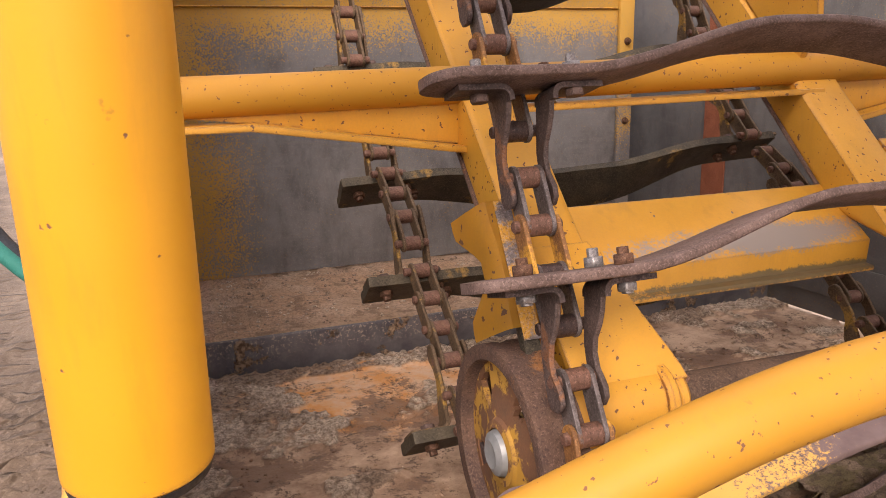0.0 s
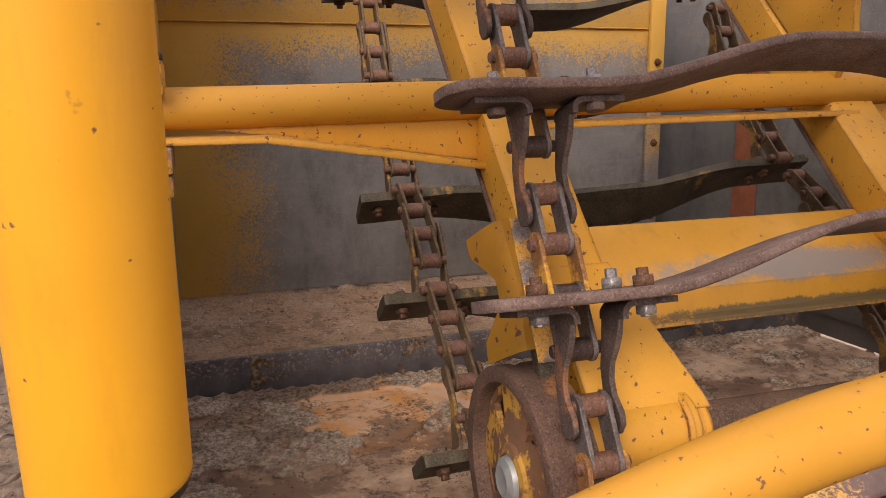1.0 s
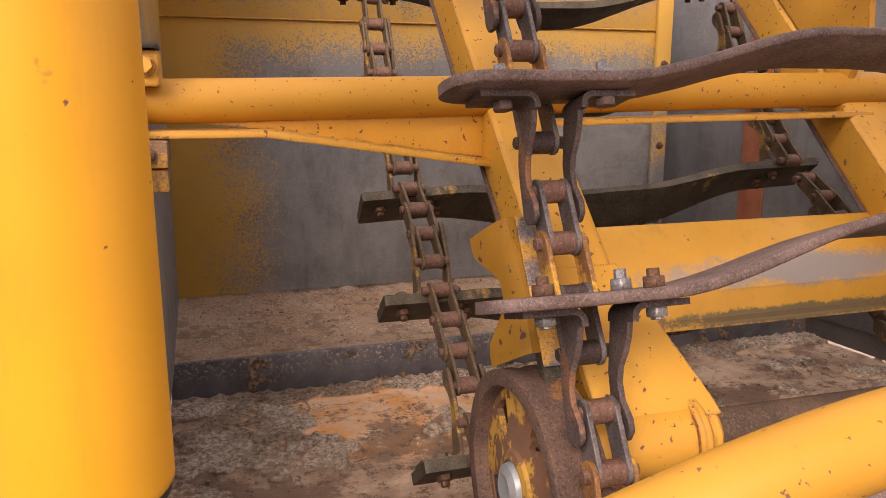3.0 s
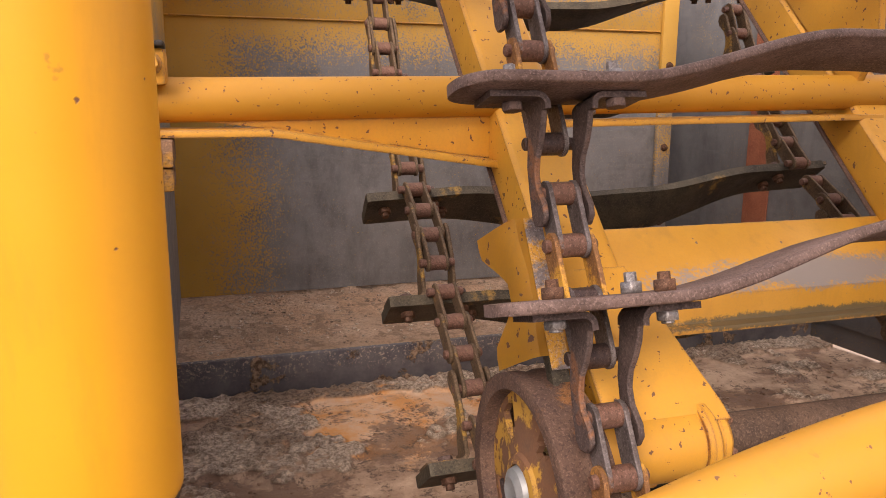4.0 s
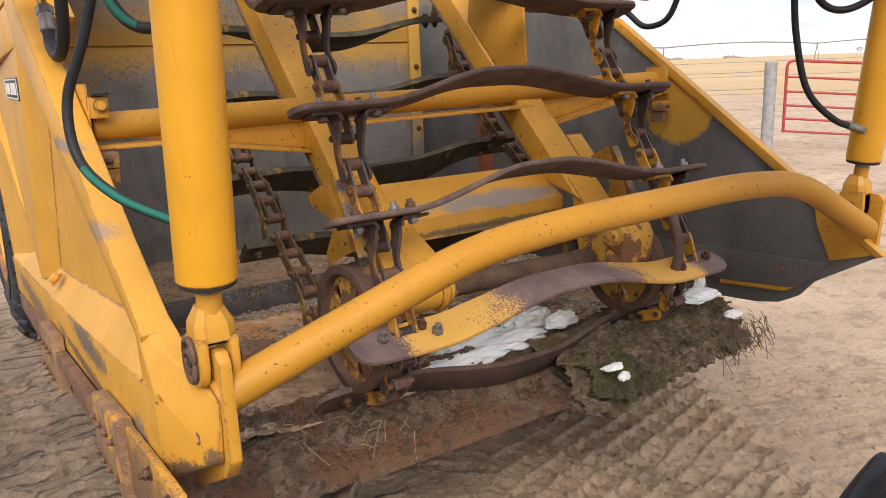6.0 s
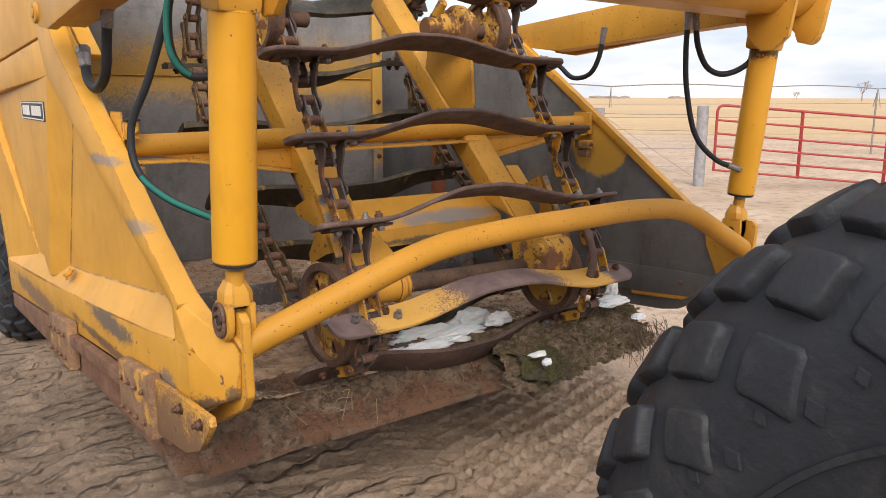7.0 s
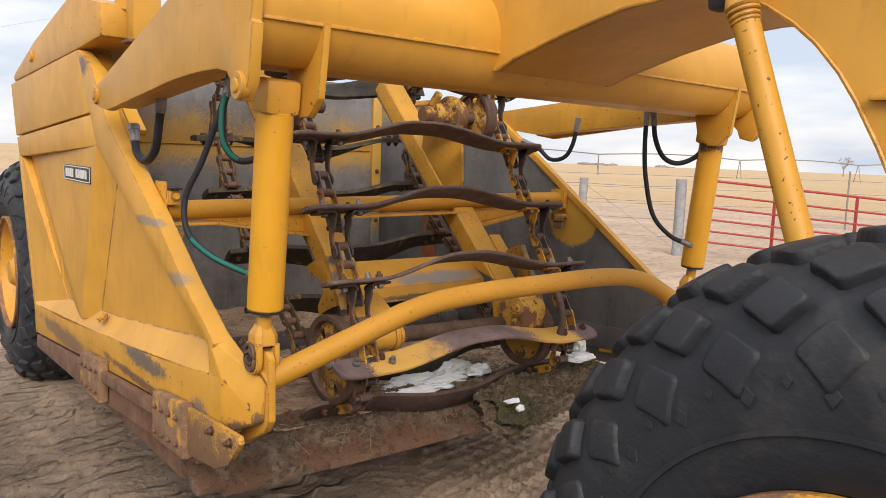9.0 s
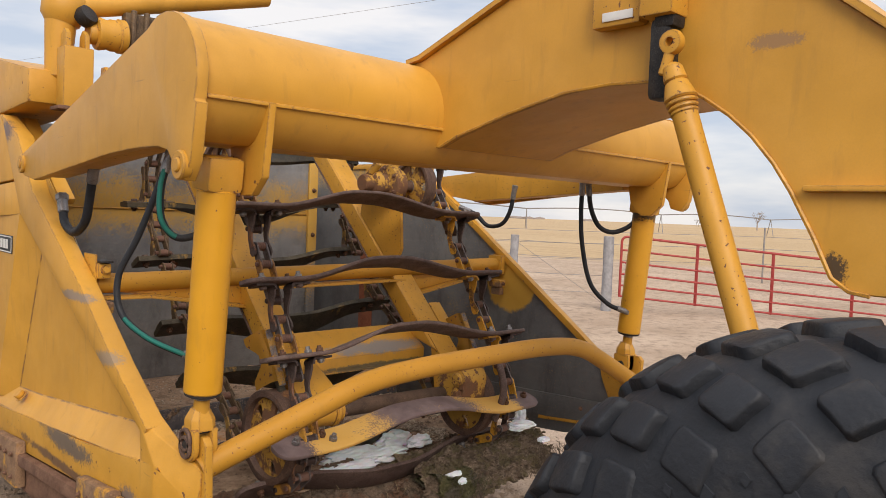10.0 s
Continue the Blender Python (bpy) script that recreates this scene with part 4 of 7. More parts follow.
bolts([(XL + 0.035, 2.048, 1.392)], (0, -1, 0), low_clamp, bolt_small)
bm = fresh()
box(bm, (XR - 0.045, 2.09, 1.46), (XR - 0.012, 2.20, 1.575), 0.006)
part("tube_bracket", bm, yellow_worn, bowl)
bm = fresh()
box(bm, (XR - 0.085, 2.06, 1.385), (XR - 0.030, 2.15, 1.430), 0.010)
box(bm, (XR - 0.075, 2.07, 1.340), (XR - 0.035, 2.14, 1.383), 0.008)
low_clamp = part("tube_clamp", bm, clamp_rust, bowl)
bolts([(XR - 0.058, 2.06, 1.408)], (0, -1, 0), low_clamp, bolt_small)

# ---- ejector gate ----
EY = 3.83
ejector = thing("ejector_gate", (1.4, EY, 0.66), "scoured grey ejector wall with yellow overspray inside the bowl", "ejector")
bm = fresh()
prism(bm, [(XL - 0.02, 0.675), (2.46, 0.675), (2.46, 1.775), (XL - 0.02, 1.775)], "y", EY, EY + 0.012, 0.003)
part("lower_plate", bm, spray_steel("ejector_steel", "X", 0.80, 0.34, rag=0.22, tone=1.0, also=("Z", 1.52, 1.78)), ejector)
bm = fresh()
prism(bm, [(XL - 0.02, 1.766), (2.46, 1.766), (2.46, 2.25), (XL - 0.02, 2.25)], "y", EY - 0.006, EY - 0.0005, 0.002)
part("upper_plate", bm, spray_steel("upper_ejector_steel", "Z", 2.10, 1.74, rag=0.30, tone=1.1), ejector)
bm = fresh()
rod(bm, (XL, EY - 0.007, 1.770), (2.39, EY - 0.007, 1.770), 0.0035, seg=8)
part("weld_seam", bm, yellow_worn, ejector)
bm = fresh()
prism(bm, [(2.40, 0.68), (2.475, 0.68), (2.475, 2.2), (2.40, 2.2)], "y", EY - 0.03, EY - 0.008, 0.004)
flange = part("edge_flange", bm, spray_steel("ejector_edge_steel", "Z", 0.7, 1.9, rag=0.45, tone=0.9), ejector)
bolts([(2.44, EY - 0.03, z) for z in (0.9, 1.25, 1.62, 1.95)], (0, -1, 0), flange)
bm = fresh()
box(bm, (XL + 0.02, 4.42, 0.5), (XR - 0.01, 4.50, 2.05), 0.004)
part("back_plate", bm, bare, bowl)


# ---- elevator ----
CX = 1.5
CHAIN_X = (0.912, 2.118)
WC, WR = Vector((1.73, 0.86)), 0.222           # lower wheel centre (y, z), chain radius
D = Vector((0.5145, 0.8575))                   # way of the front strand
NRM = Vector((-0.8575, 0.5145))
F0 = WC + WR * NRM
F1 = F0 + 1.05 * D
TOPW = Vector((2.20, 1.96))                    # drive sprockets


def loop_line():
    pts = [F0 + D * (1.05 * k / 24) for k in range(24)]
    over = [F1, (2.28, 2.15), (2.55, 2.30), (2.88, 2.22), (3.09, 2.0), (3.05, 1.77), (2.93, 1.56), (2.72, 1.315), (2.51, 1.175), (2.38, 1.062), (2.237, 0.95), (2.11, 0.845), (1.98, 0.745), (1.86, 0.675)]
    pts += [Vector((p.x, p.y)) for p in spline([(p[0], p[1], 0) for p in over], 10)]
    a0, a1 = math.atan2(NRM.y, NRM.x), math.atan2(0.675 - WC.y, 1.86 - WC.x)
    for k in range(1, 20):
        a = a1 - (a1 + 2 * math.pi - a0) * k / 20
        pts.append(WC + WR * Vector((math.cos(a), math.sin(a))))
    return pts


LOOP = loop_line()
LEN = [0.0]
for p, q in zip(LOOP, LOOP[1:] + LOOP[:1]):
    LEN.append(LEN[-1] + (q - p).length)
TOTAL = LEN[-1]


def on_loop(s):
    """The place (y, z) and the way at s along the chain's loop."""
    s %= TOTAL
    i = max(k for k in range(len(LOOP)) if LEN[k] <= s)
    p, q = LOOP[i], LOOP[(i + 1) % len(LOOP)]
    f = (s - LEN[i]) / max(1e-6, LEN[i + 1] - LEN[i])
    return p.lerp(q, f), (q - p).normalized()


def loop_pose(s, x, chord=0.0):
    """Axes of a part on the loop: x across, y outwards, z along the way."""
    if chord:
        (p, _), (q, _) = on_loop(s - chord / 2), on_loop(s + chord / 2)
        c, w = (p + q) / 2, (q - p).normalized()
    else:
        c, w = on_loop(s)
    o = Vector((-w.y, w.x))
    return Matrix(((1, 0, 0, x), (0, o.x, w.x, c.x), (0, o.y, w.y, c.y), (0, 0, 0, 1)))


elevator = thing("slat_elevator", (1.5, 1.9, 0.7), "yellow elevator frame with two rusty chains and bowed brown slats", "elevator")
N_SLATS = round(TOTAL / 0.350)
PITCH = TOTAL / N_SLATS
LINK = PITCH / 4
# arc length at which the second front slat sits
S_SLAT = 0.231


TWIST, PIVOT = radians(15), 0.085
DROOP = 2


def twisted(y, z, k):
    """Turn a slat's cross-section about its middle by the share k of the full twist, front edge down."""
    a = -TWIST * k
    return PIVOT + (y - PIVOT) * math.cos(a) - z * math.sin(a), (y - PIVOT) * math.sin(a) + z * math.cos(a)


def slat_mesh(mid=0.5, bow=0.084, square=False):
    """A flat bar, bowed between the chains, with rounded or sawn-off ends."""
    bm = fresh()
    w0, w1, th = 0.016, 0.148, 0.0125 if square else 0.0085
    rows = []
    half = [0.72 * i / 18 for i in range(1, 19)] + [0.732, 0.743, 0.752, 0.759, 0.764, 0.767]
    if square:
        half = [0.70 * i / 18 for i in range(1, 19)] + [0.712, 0.718]
    for x in [-h for h in half[::-1]] + [0.0] + half:
        a = abs(x)
        k = max(0.0, min(1.0, (0.52 - a) / 0.46))
        u = bow * k * k * (3 - 2 * k)
        end = max(0.0, min(1.0, (a - 0.70) / 0.067))
        nip = 0.004 * (a > 0.715) if square else 0.060 * (1 - math.sqrt(max(0.0, 1 - end * end)))
        lo, hi = w0 + nip * 0.8, w1 - nip
        turn = 1 - (1 - mid) * k
        ring = [twisted(y, z, turn) for y, z in ((lo, -th), (hi - 0.003, -th), (hi, -th + 0.003), (hi, th - 0.003), (hi - 0.003, th), (lo, th))]
        rows.append([bm.verts.new((x, y, u + z + 0.0012 * noise.noise((x * 14, z * 90, 3)))) for y, z in ring])
    for a, b in zip(rows, rows[1:]):
        for j in range(6):
            bm.faces.new((a[j], b[j], b[(j + 1) % 6], a[(j + 1) % 6]))
    bm.faces.new(rows[0])
    bm.faces.new(rows[-1][::-1])
    return bm


def end_paint():
    """Slat steel whose ends keep their yellow, worn off towards the bowed middle."""
    mat, nt, bsdf, vec = shell("slat_with_yellow_ends")
    col = blend(nt, band(nt, noise_tex(nt, vec, 9, 6), 0.35, 0.65), (0.115, 0.078, 0.074), (0.20, 0.142, 0.134))
    sep = nt.nodes.new("ShaderNodeSeparateXYZ")
    nt.links.new(vec, sep.inputs["Vector"])
    g = band(nt, maths(nt, "ABSOLUTE", sep.outputs["X"], 0.0), 0.16, 0.42)
    g = maths(nt, "ADD", g, maths(nt, "MULTIPLY", maths(nt, "SUBTRACT", noise_tex(nt, vec, 7, 5), 0.5), 1.2))
    g = maths(nt, "ADD", g, maths(nt, "MULTIPLY", maths(nt, "SUBTRACT", noise_tex(nt, vec, 130, 4, 0.85), 0.5), 2.6))
    g = maths(nt, "SUBTRACT", g, maths(nt, "MULTIPLY", band(nt, maths(nt, "ABSOLUTE", sep.outputs["X"], 0.0), 0.56, 0.66), 1.1))
    yel = blend(nt, noise_tex(nt, vec, 6), (0.58, 0.31, 0.05), (0.66, 0.40, 0.12))
    col = blend(nt, band(nt, g, 0.42, 0.58), col, yel)
    finish(nt, bsdf, col, 0.55, noise_tex(nt, vec, 50, 4), 0.25, 0.002, 0.1)
    return mat


slat_ends = end_paint()


def bracket_mesh(side):
    """One attachment plate: web beside the chain with a narrow waist, bent outwards into a flange under the slat."""
    bm = fresh()
    x0, th = side * 0.034, 0.0095

    up = [twisted(y, -0.033, 1) for y in (0.094, 0.040)]
    web = [(-0.018, -0.186), (0.004, -0.194), (0.020, -0.184), (0.024, -0.165), (0.014, -0.135), (0.017, -0.112), (0.030, -0.092), (0.052, -0.076), (0.070, -0.058), *up, (0.014, -0.055), (-0.006, -0.09), (-0.016, -0.13), (-0.023, -0.17)]
    a, b = sorted((x0, x0 + side * th))
    prism(bm, web, "x", a, b, 0.002, 1)
    line = [(x0, -0.036)] + [(x0 + side * 0.022 * (1 - math.cos(t)), -0.0315 + 0.022 * math.sin(t)) for t in (0.3, 0.6, 0.9, 1.2, 1.57)] + [(x0 + side * 0.095, -0.0095)]
    rows = []
    for n, (px, pz) in enumerate(line):
        q, r = line[max(n - 1, 0)], line[min(n + 1, len(line) - 1)]
        d = Vector((r[0] - q[0], r[1] - q[1])).normalized()
        nx, nz = d.y * side, -d.x * side
        rows.append([bm.verts.new((px + o * nx, *twisted(y, pz + o * nz, 1))) for y, o in ((0.036, 0), (0.106, 0), (0.106, th), (0.036, th))])
    for p, q in zip(rows, rows[1:]):
        for k in range(4):
            bm.faces.new((p[k], q[k], q[(k + 1) % 4], p[(k + 1) % 4]))
    bm.faces.new(rows[0])
    bm.faces.new(rows[-1][::-1])
    return bm


slat_a = mesh_of("slat", slat_mesh(), slat_steel, 50)
slat_b = mesh_of("slat", slat_mesh(0.4, 0.066), slat_ends, 50)
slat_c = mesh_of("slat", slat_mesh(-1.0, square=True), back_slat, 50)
brackets = {(side, k): mesh_of("bracket", bracket_mesh(side), m) for side in (-1, 1) for k, m in enumerate((bracket_dark, back_chain, chain_yellow))}


def link_mesh(wide):
    bm = fresh()
    off = 0.031 if wide else 0.023
    for side in (-1, 1):
        x = side * off
        pts = []
        for zc, a0 in ((-LINK / 2, math.pi), (LINK / 2, 0.0)):
            pts += [(0.021 * math.cos(a0 + math.pi * k / 7), zc + 0.021 * math.sin(a0 + math.pi * k / 7)) for k in range(8)]
        pts = [(y * (0.80 if abs(z) < LINK / 2 - 0.004 else 1), z) for y, z in pts]
        prism(bm, pts, "x", x - 0.004, x + 0.004, 0.0015, 1)
    return bm


def roller_mesh():
    bm = fresh()
    rod(bm, (-0.022, 0, 0), (0.022, 0, 0), 0.0185, seg=16, bev=0.002)
    rod(bm, (-0.044, 0, 0), (0.044, 0, 0), 0.0105, seg=12, bev=0.002)
    return bm


links = {(w, k): mesh_of("link", link_mesh(w), m) for w in (0, 1) for k, m in enumerate((link_grey, chain_painted, chain_yellow, back_chain))}
roller, roller_dark = (mesh_of("roller", roller_mesh(), m) for m in (roller_rust, pin_steel))
slat_nut = bolt_mesh("bolt", bright_steel, 0.0175, 0.017, 0.014, False)
slat_head_grey = bolt_mesh("bolt", bright_steel, 0.017, 0.014, 0.004, False)
slat_head = bolt_mesh("bolt", slat_steel, 0.017, 0.013, 0, False)
slat_nut_rust = bolt_mesh("bolt", chain_steel, 0.0175, 0.017, 0.011, False)


def sag(m):
    """How far the back run of the second chain hangs nearer the front than the first, at the height of a part."""
    y, z = m.translation.y, m.translation.z
    rise = max(0.0, min(1.0, (z - 0.90) / 0.30)) * max(0.0, min(1.0, (2.25 - z) / 0.25))
    return 0.10 * rise * rise * (3 - 2 * rise) if y > 1.62 + 0.6 * z else 0.0


def hung(m, ci):
    return Matrix.Translation((0, -sag(m), 0)) @ m if ci else m


for ci, cx in enumerate(CHAIN_X):
    for k in range(4 * N_SLATS):
        s = S_SLAT + 0.027 + (k + 0.5) * LINK
        front = on_loop(s)[1].y > 0
        if k % 4 == 2:      # the slat's brackets are the outer plates here
            attach("roller", roller_dark if front else roller, elevator, hung(loop_pose(s + LINK / 2, cx, 0.02), ci))
            continue
        coat = 2 if ci == 1 and front and k % 4 == 0 else 1 if k % 4 == 0 and front else 0 if front else 3
        link = attach("chain_link", links[(1 if k % 4 == 0 else 0, coat)], elevator, hung(loop_pose(s, cx, LINK), ci))
        attach("roller", roller_dark if front and k % 4 == 3 else roller, link, hung(loop_pose(s + LINK / 2, cx, 0.02), ci))
SLACK = {1: 0.008, 6: 0.078, 7: 0.11, 8: 0.145, 9: 0.082, 10: 0.07}      # how far the loose back run lags
for k in range(N_SLATS):
    m = loop_pose(S_SLAT + k * PITCH - 0.08 - SLACK.get(k, 0.0), CX, 0.09) @ Matrix.Translation((0, 0, 0.08))
    worn = k == N_SLATS - 1
    if k == N_SLATS - 2:      # hangs slack behind the wheel's foot
        m = Matrix(((1, 0, 0, CX), (0, 0.50, -0.86, 1.72), (0, -0.86, -0.50, 0.70), (0, 0, 0, 1)))
    if worn:
        m = Matrix(((1, 0, 0, CX), (0, -0.9976, -0.0698, 1.565), (0, -0.0698, 0.9976, 0.886), (0, 0, 0, 1)))
    back = on_loop(S_SLAT + k * PITCH)[1].y < 0
    if 6 <= k <= 11:      # the slack run lets its slats droop and hang askew
        arm = CX - CHAIN_X[0]
        left = Matrix.Translation((CHAIN_X[0], m.translation.y, m.translation.z))
        skew = left @ pose(0, 0, 0, 0, 0, -math.degrees(math.atan2(sag(m), 2 * arm))) @ left.inverted()
        m = skew @ m @ Matrix.Translation((-arm, 0, -0.1)) @ pose(0, 0, 0, DROOP, {7: 2.0, 8: 3.0, 9: 4.0}.get(k, 0.0)) @ Matrix.Translation((arm, 0, 0.1))
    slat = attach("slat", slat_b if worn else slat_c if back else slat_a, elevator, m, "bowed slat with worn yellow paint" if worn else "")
    for ci, cx in enumerate(CHAIN_X):
        for side in (-1, 1):
            attach("bracket", brackets[(side, 1 if back else 2 if ci and side < 0 else 0)], slat, m @ Matrix.Translation((cx - CX, 0, 0)))
            inside = side if ci == 0 else -side
            for dx, dy in (((0.080, 0.068),) if inside < 0 else ((0.052, 0.052), (0.082, 0.092))):
                grey = (k + ci + int(dx * 100)) % 2
                top, low = twisted(dy, 0.0085, 1), twisted(dy, -0.019, 1)
                tilt = pose(0, 0, 0, -math.degrees(TWIST))
                attach("nut", slat_nut if grey and not back else slat_nut_rust, slat, m @ Matrix.Translation((cx - CX + side * dx, *top)) @ tilt)
                attach("bolt_head", slat_head_grey if not grey and not back else slat_head, slat, m @ Matrix.Translation((cx - CX + side * dx, *low)) @ tilt @ pose(0, 0, 0, 180))


# frame beams: they lie flatter than the chains that run over them
def along(s, off):
    """A point of the elevator's middle plane: s up the slope from the lower wheel, off outwards to the front."""
    p = WC + D * s + NRM * off
    return p.x, p.y


def slope_box(bm, x0, x1, s0, s1, o0, o1, bev=0.008):
    prism(bm, [along(s0, o0), along(s1, o0), along(s1, o1), along(s0, o1)], "x", x0, x1, bev)


def beam_at(y, deep=0.0):
    """A point of the beams' front face at y, or deep behind it."""
    return y + 0.7071 * deep, y - 0.648 - 0.7071 * deep


guide_paint = paint("chain_guide_paint", (0.56, 0.28, 0.03), chips=0.655, rust=-0.06, fade=0.2, under=(0.12, 0.085, 0.075), rough=0.5, dots=60, edges=0.10)
guide_worn = rusty("worn_guide_steel", (0.14, 0.115, 0.11), (0.25, 0.215, 0.205), (0.55, 0.28, 0.04), 30, 0.45, 0.3, 0.3, 0.47)
BEAMS = ((0.94, 1.082), (1.83, 1.972))
for i, (x0, x1) in enumerate(BEAMS):
    bm = fresh()
    prism(bm, [beam_at(1.765), beam_at(2.86), beam_at(2.86, 0.11), beam_at(1.90, 0.11)], "x", x0, x1, 0.020, 3)
    beam = part("side_beam", bm, yellow_worn, elevator)
    bm = fresh()
    pipe(bm, [(x0 - 0.001, *beam_at(y, 0.104)) for y in (1.92, 2.2, 2.5, 2.82)], 0.0055, 6)
    part("weld_bead", bm, rim_rust, beam)
    # foot plate that flares down to the lower shaft
    bm = fresh()
    out = 0.085 if i == 0 else 0.0
    for y, wide in ((1.845, 0.0), (1.80, 0.012), (1.70, 0.62), (1.655, 0.95), (1.635, 1.0)):
        for x in (x0 + 0.012, x1 + 0.002 + out * wide):
            for deep in (-0.004, 0.012):
                bm.verts.new((x, *beam_at(y, deep)))
    bmesh.ops.convex_hull(bm, input=list(bm.verts))
    soften(bm, list(bm.faces), 0.003)
    part("foot_plate", bm, yellow_worn, elevator, sharp=25)
    bm = fresh()
    prism(bm, [beam_at(1.83, 0.012), beam_at(1.64, 0.012), (1.66, 0.87), (1.78, 0.84)], "x", x0 + 0.02, x1 - 0.02, 0.010)
    part("foot_web", bm, yellow_worn, elevator)
    # hat-shaped chain guide, flared at both ends, its crest worn by the chain
    gc = CHAIN_X[i] - 0.014 if i == 0 else CHAIN_X[i] - 0.046
    bm = fresh()
    rows = []
    for k in range(13):
        f = k / 12
        sl = 0.195 + 0.232 * f
        flare = min(1.0, max(0.0, (0.40 - f) / 0.25)) + min(1.0, max(0.0, (f - 0.60) / 0.25))
        wide, top = 0.026 + 0.006 * flare, 0.130
        line = [(-wide - 0.014 - 0.016 * flare, 0.080 - 0.050 * flare), (-wide - 0.010 - 0.008 * flare, 0.100 - 0.020 * flare), (-wide - 0.006, top - 0.012), (-wide + 0.004, top), (wide - 0.004, top), (wide + 0.006, top - 0.012), (wide + 0.016, 0.075), (wide + 0.022 + 0.012 * flare, 0.062 - 0.02 * flare)]
        rows.append([bm.verts.new((gc + u, *along(sl, o))) for u, o in line])
    for p, q in zip(rows, rows[1:]):
        for k in range(7):
            bm.faces.new((p[k], p[k + 1], q[k + 1], q[k]))
    bmesh.ops.solidify(bm, geom=list(bm.faces), thickness=0.006)
    guide = part("chain_guide", bm, guide_paint, elevator, "", 40)
    bm = fresh()
    slope_box(bm, gc - 0.017, gc + 0.015, 0.170, 0.424, 0.1375, 0.1395, 0.001)
    part("worn_track", bm, guide_worn, guide, "track worn to grey steel by the chain")
    bm = fresh()
    slope_box(bm, gc - 0.03, max(gc + 0.05, x0 + 0.02), 0.24, 0.254, -0.02, 0.10, 0.002)
    part("guide_stay", bm, yellow_worn, elevator)
    bm = fresh()
    slope_box(bm, gc - 0.012, gc + 0.020, 0.03, 0.20, 0.10, 0.122, 0.004)
    part("guide_foot", bm, back_slat, elevator)
bm = fresh()
prism(bm, [beam_at(1.87, -0.002), beam_at(1.985, -0.002), beam_at(1.98, 0.012), beam_at(1.87, 0.012)], "x", 1.965, 2.045, 0.003)
part("guide_plate", bm, yellow_worn, elevator)
# cross members
bm = fresh()
prism(bm, [(2.02, 1.232), (2.03, 1.212), (1.892, 1.110), (1.892, 1.052), (1.858, 1.052), (1.858, 1.064), (1.880, 1.066), (1.876, 1.122)], "x", BEAMS[0][1] - 0.02, BEAMS[1][0] + 0.02, 0.003)
# first mark is worn grey; the second paints the dark-green shadow below the lip
low = part("cross_beam", bm, paint("cross_beam_paint", (0.60, 0.30, 0.035), chips=0.72, rust=-0.02, fade=0.4, under=(0.20, 0.19, 0.19), marks_and_shade=(((1.55, 1.91, 1.145), (0.36, 0.3, 0.028), (0.24, 0.225, 0.22)), ((1.6, 1.84, 1.066), (0.6, 0.3, 0.014), (0.10, 0.085, 0.05)))), elevator, "bent cross beam with paint worn to grey")
bm = fresh()
prism(bm, [beam_at(2.14, -0.004), beam_at(2.44, -0.004), (2.40, 2.05), (2.22, 2.06), (2.10, 1.92), (2.075, 1.62)], "x", 1.835, 1.855, 0.004)
cheek = part("sprocket_cheek", bm, yellow_worn, elevator)
bolts([(1.834, TOPW.x + 0.075 * math.cos(a), TOPW.y + 0.075 * math.sin(a)) for a in (0.3, 1.57, 2.8, 4.0, 5.2)], (-1, 0, 0), cheek, bolt_small)


wheel_paint = paint("muddy_wheel_paint", (0.50, 0.27, 0.04), chips=0.62, rust=0.25, fade=0.3, under=(0.10, 0.06, 0.04), rough=0.65)


shaft_rust = rusty("dark_shaft_rust", (0.055, 0.035, 0.025), (0.12, 0.075, 0.05), (0.17, 0.10, 0.06), 8, 0.8, 0.1, 0.5)


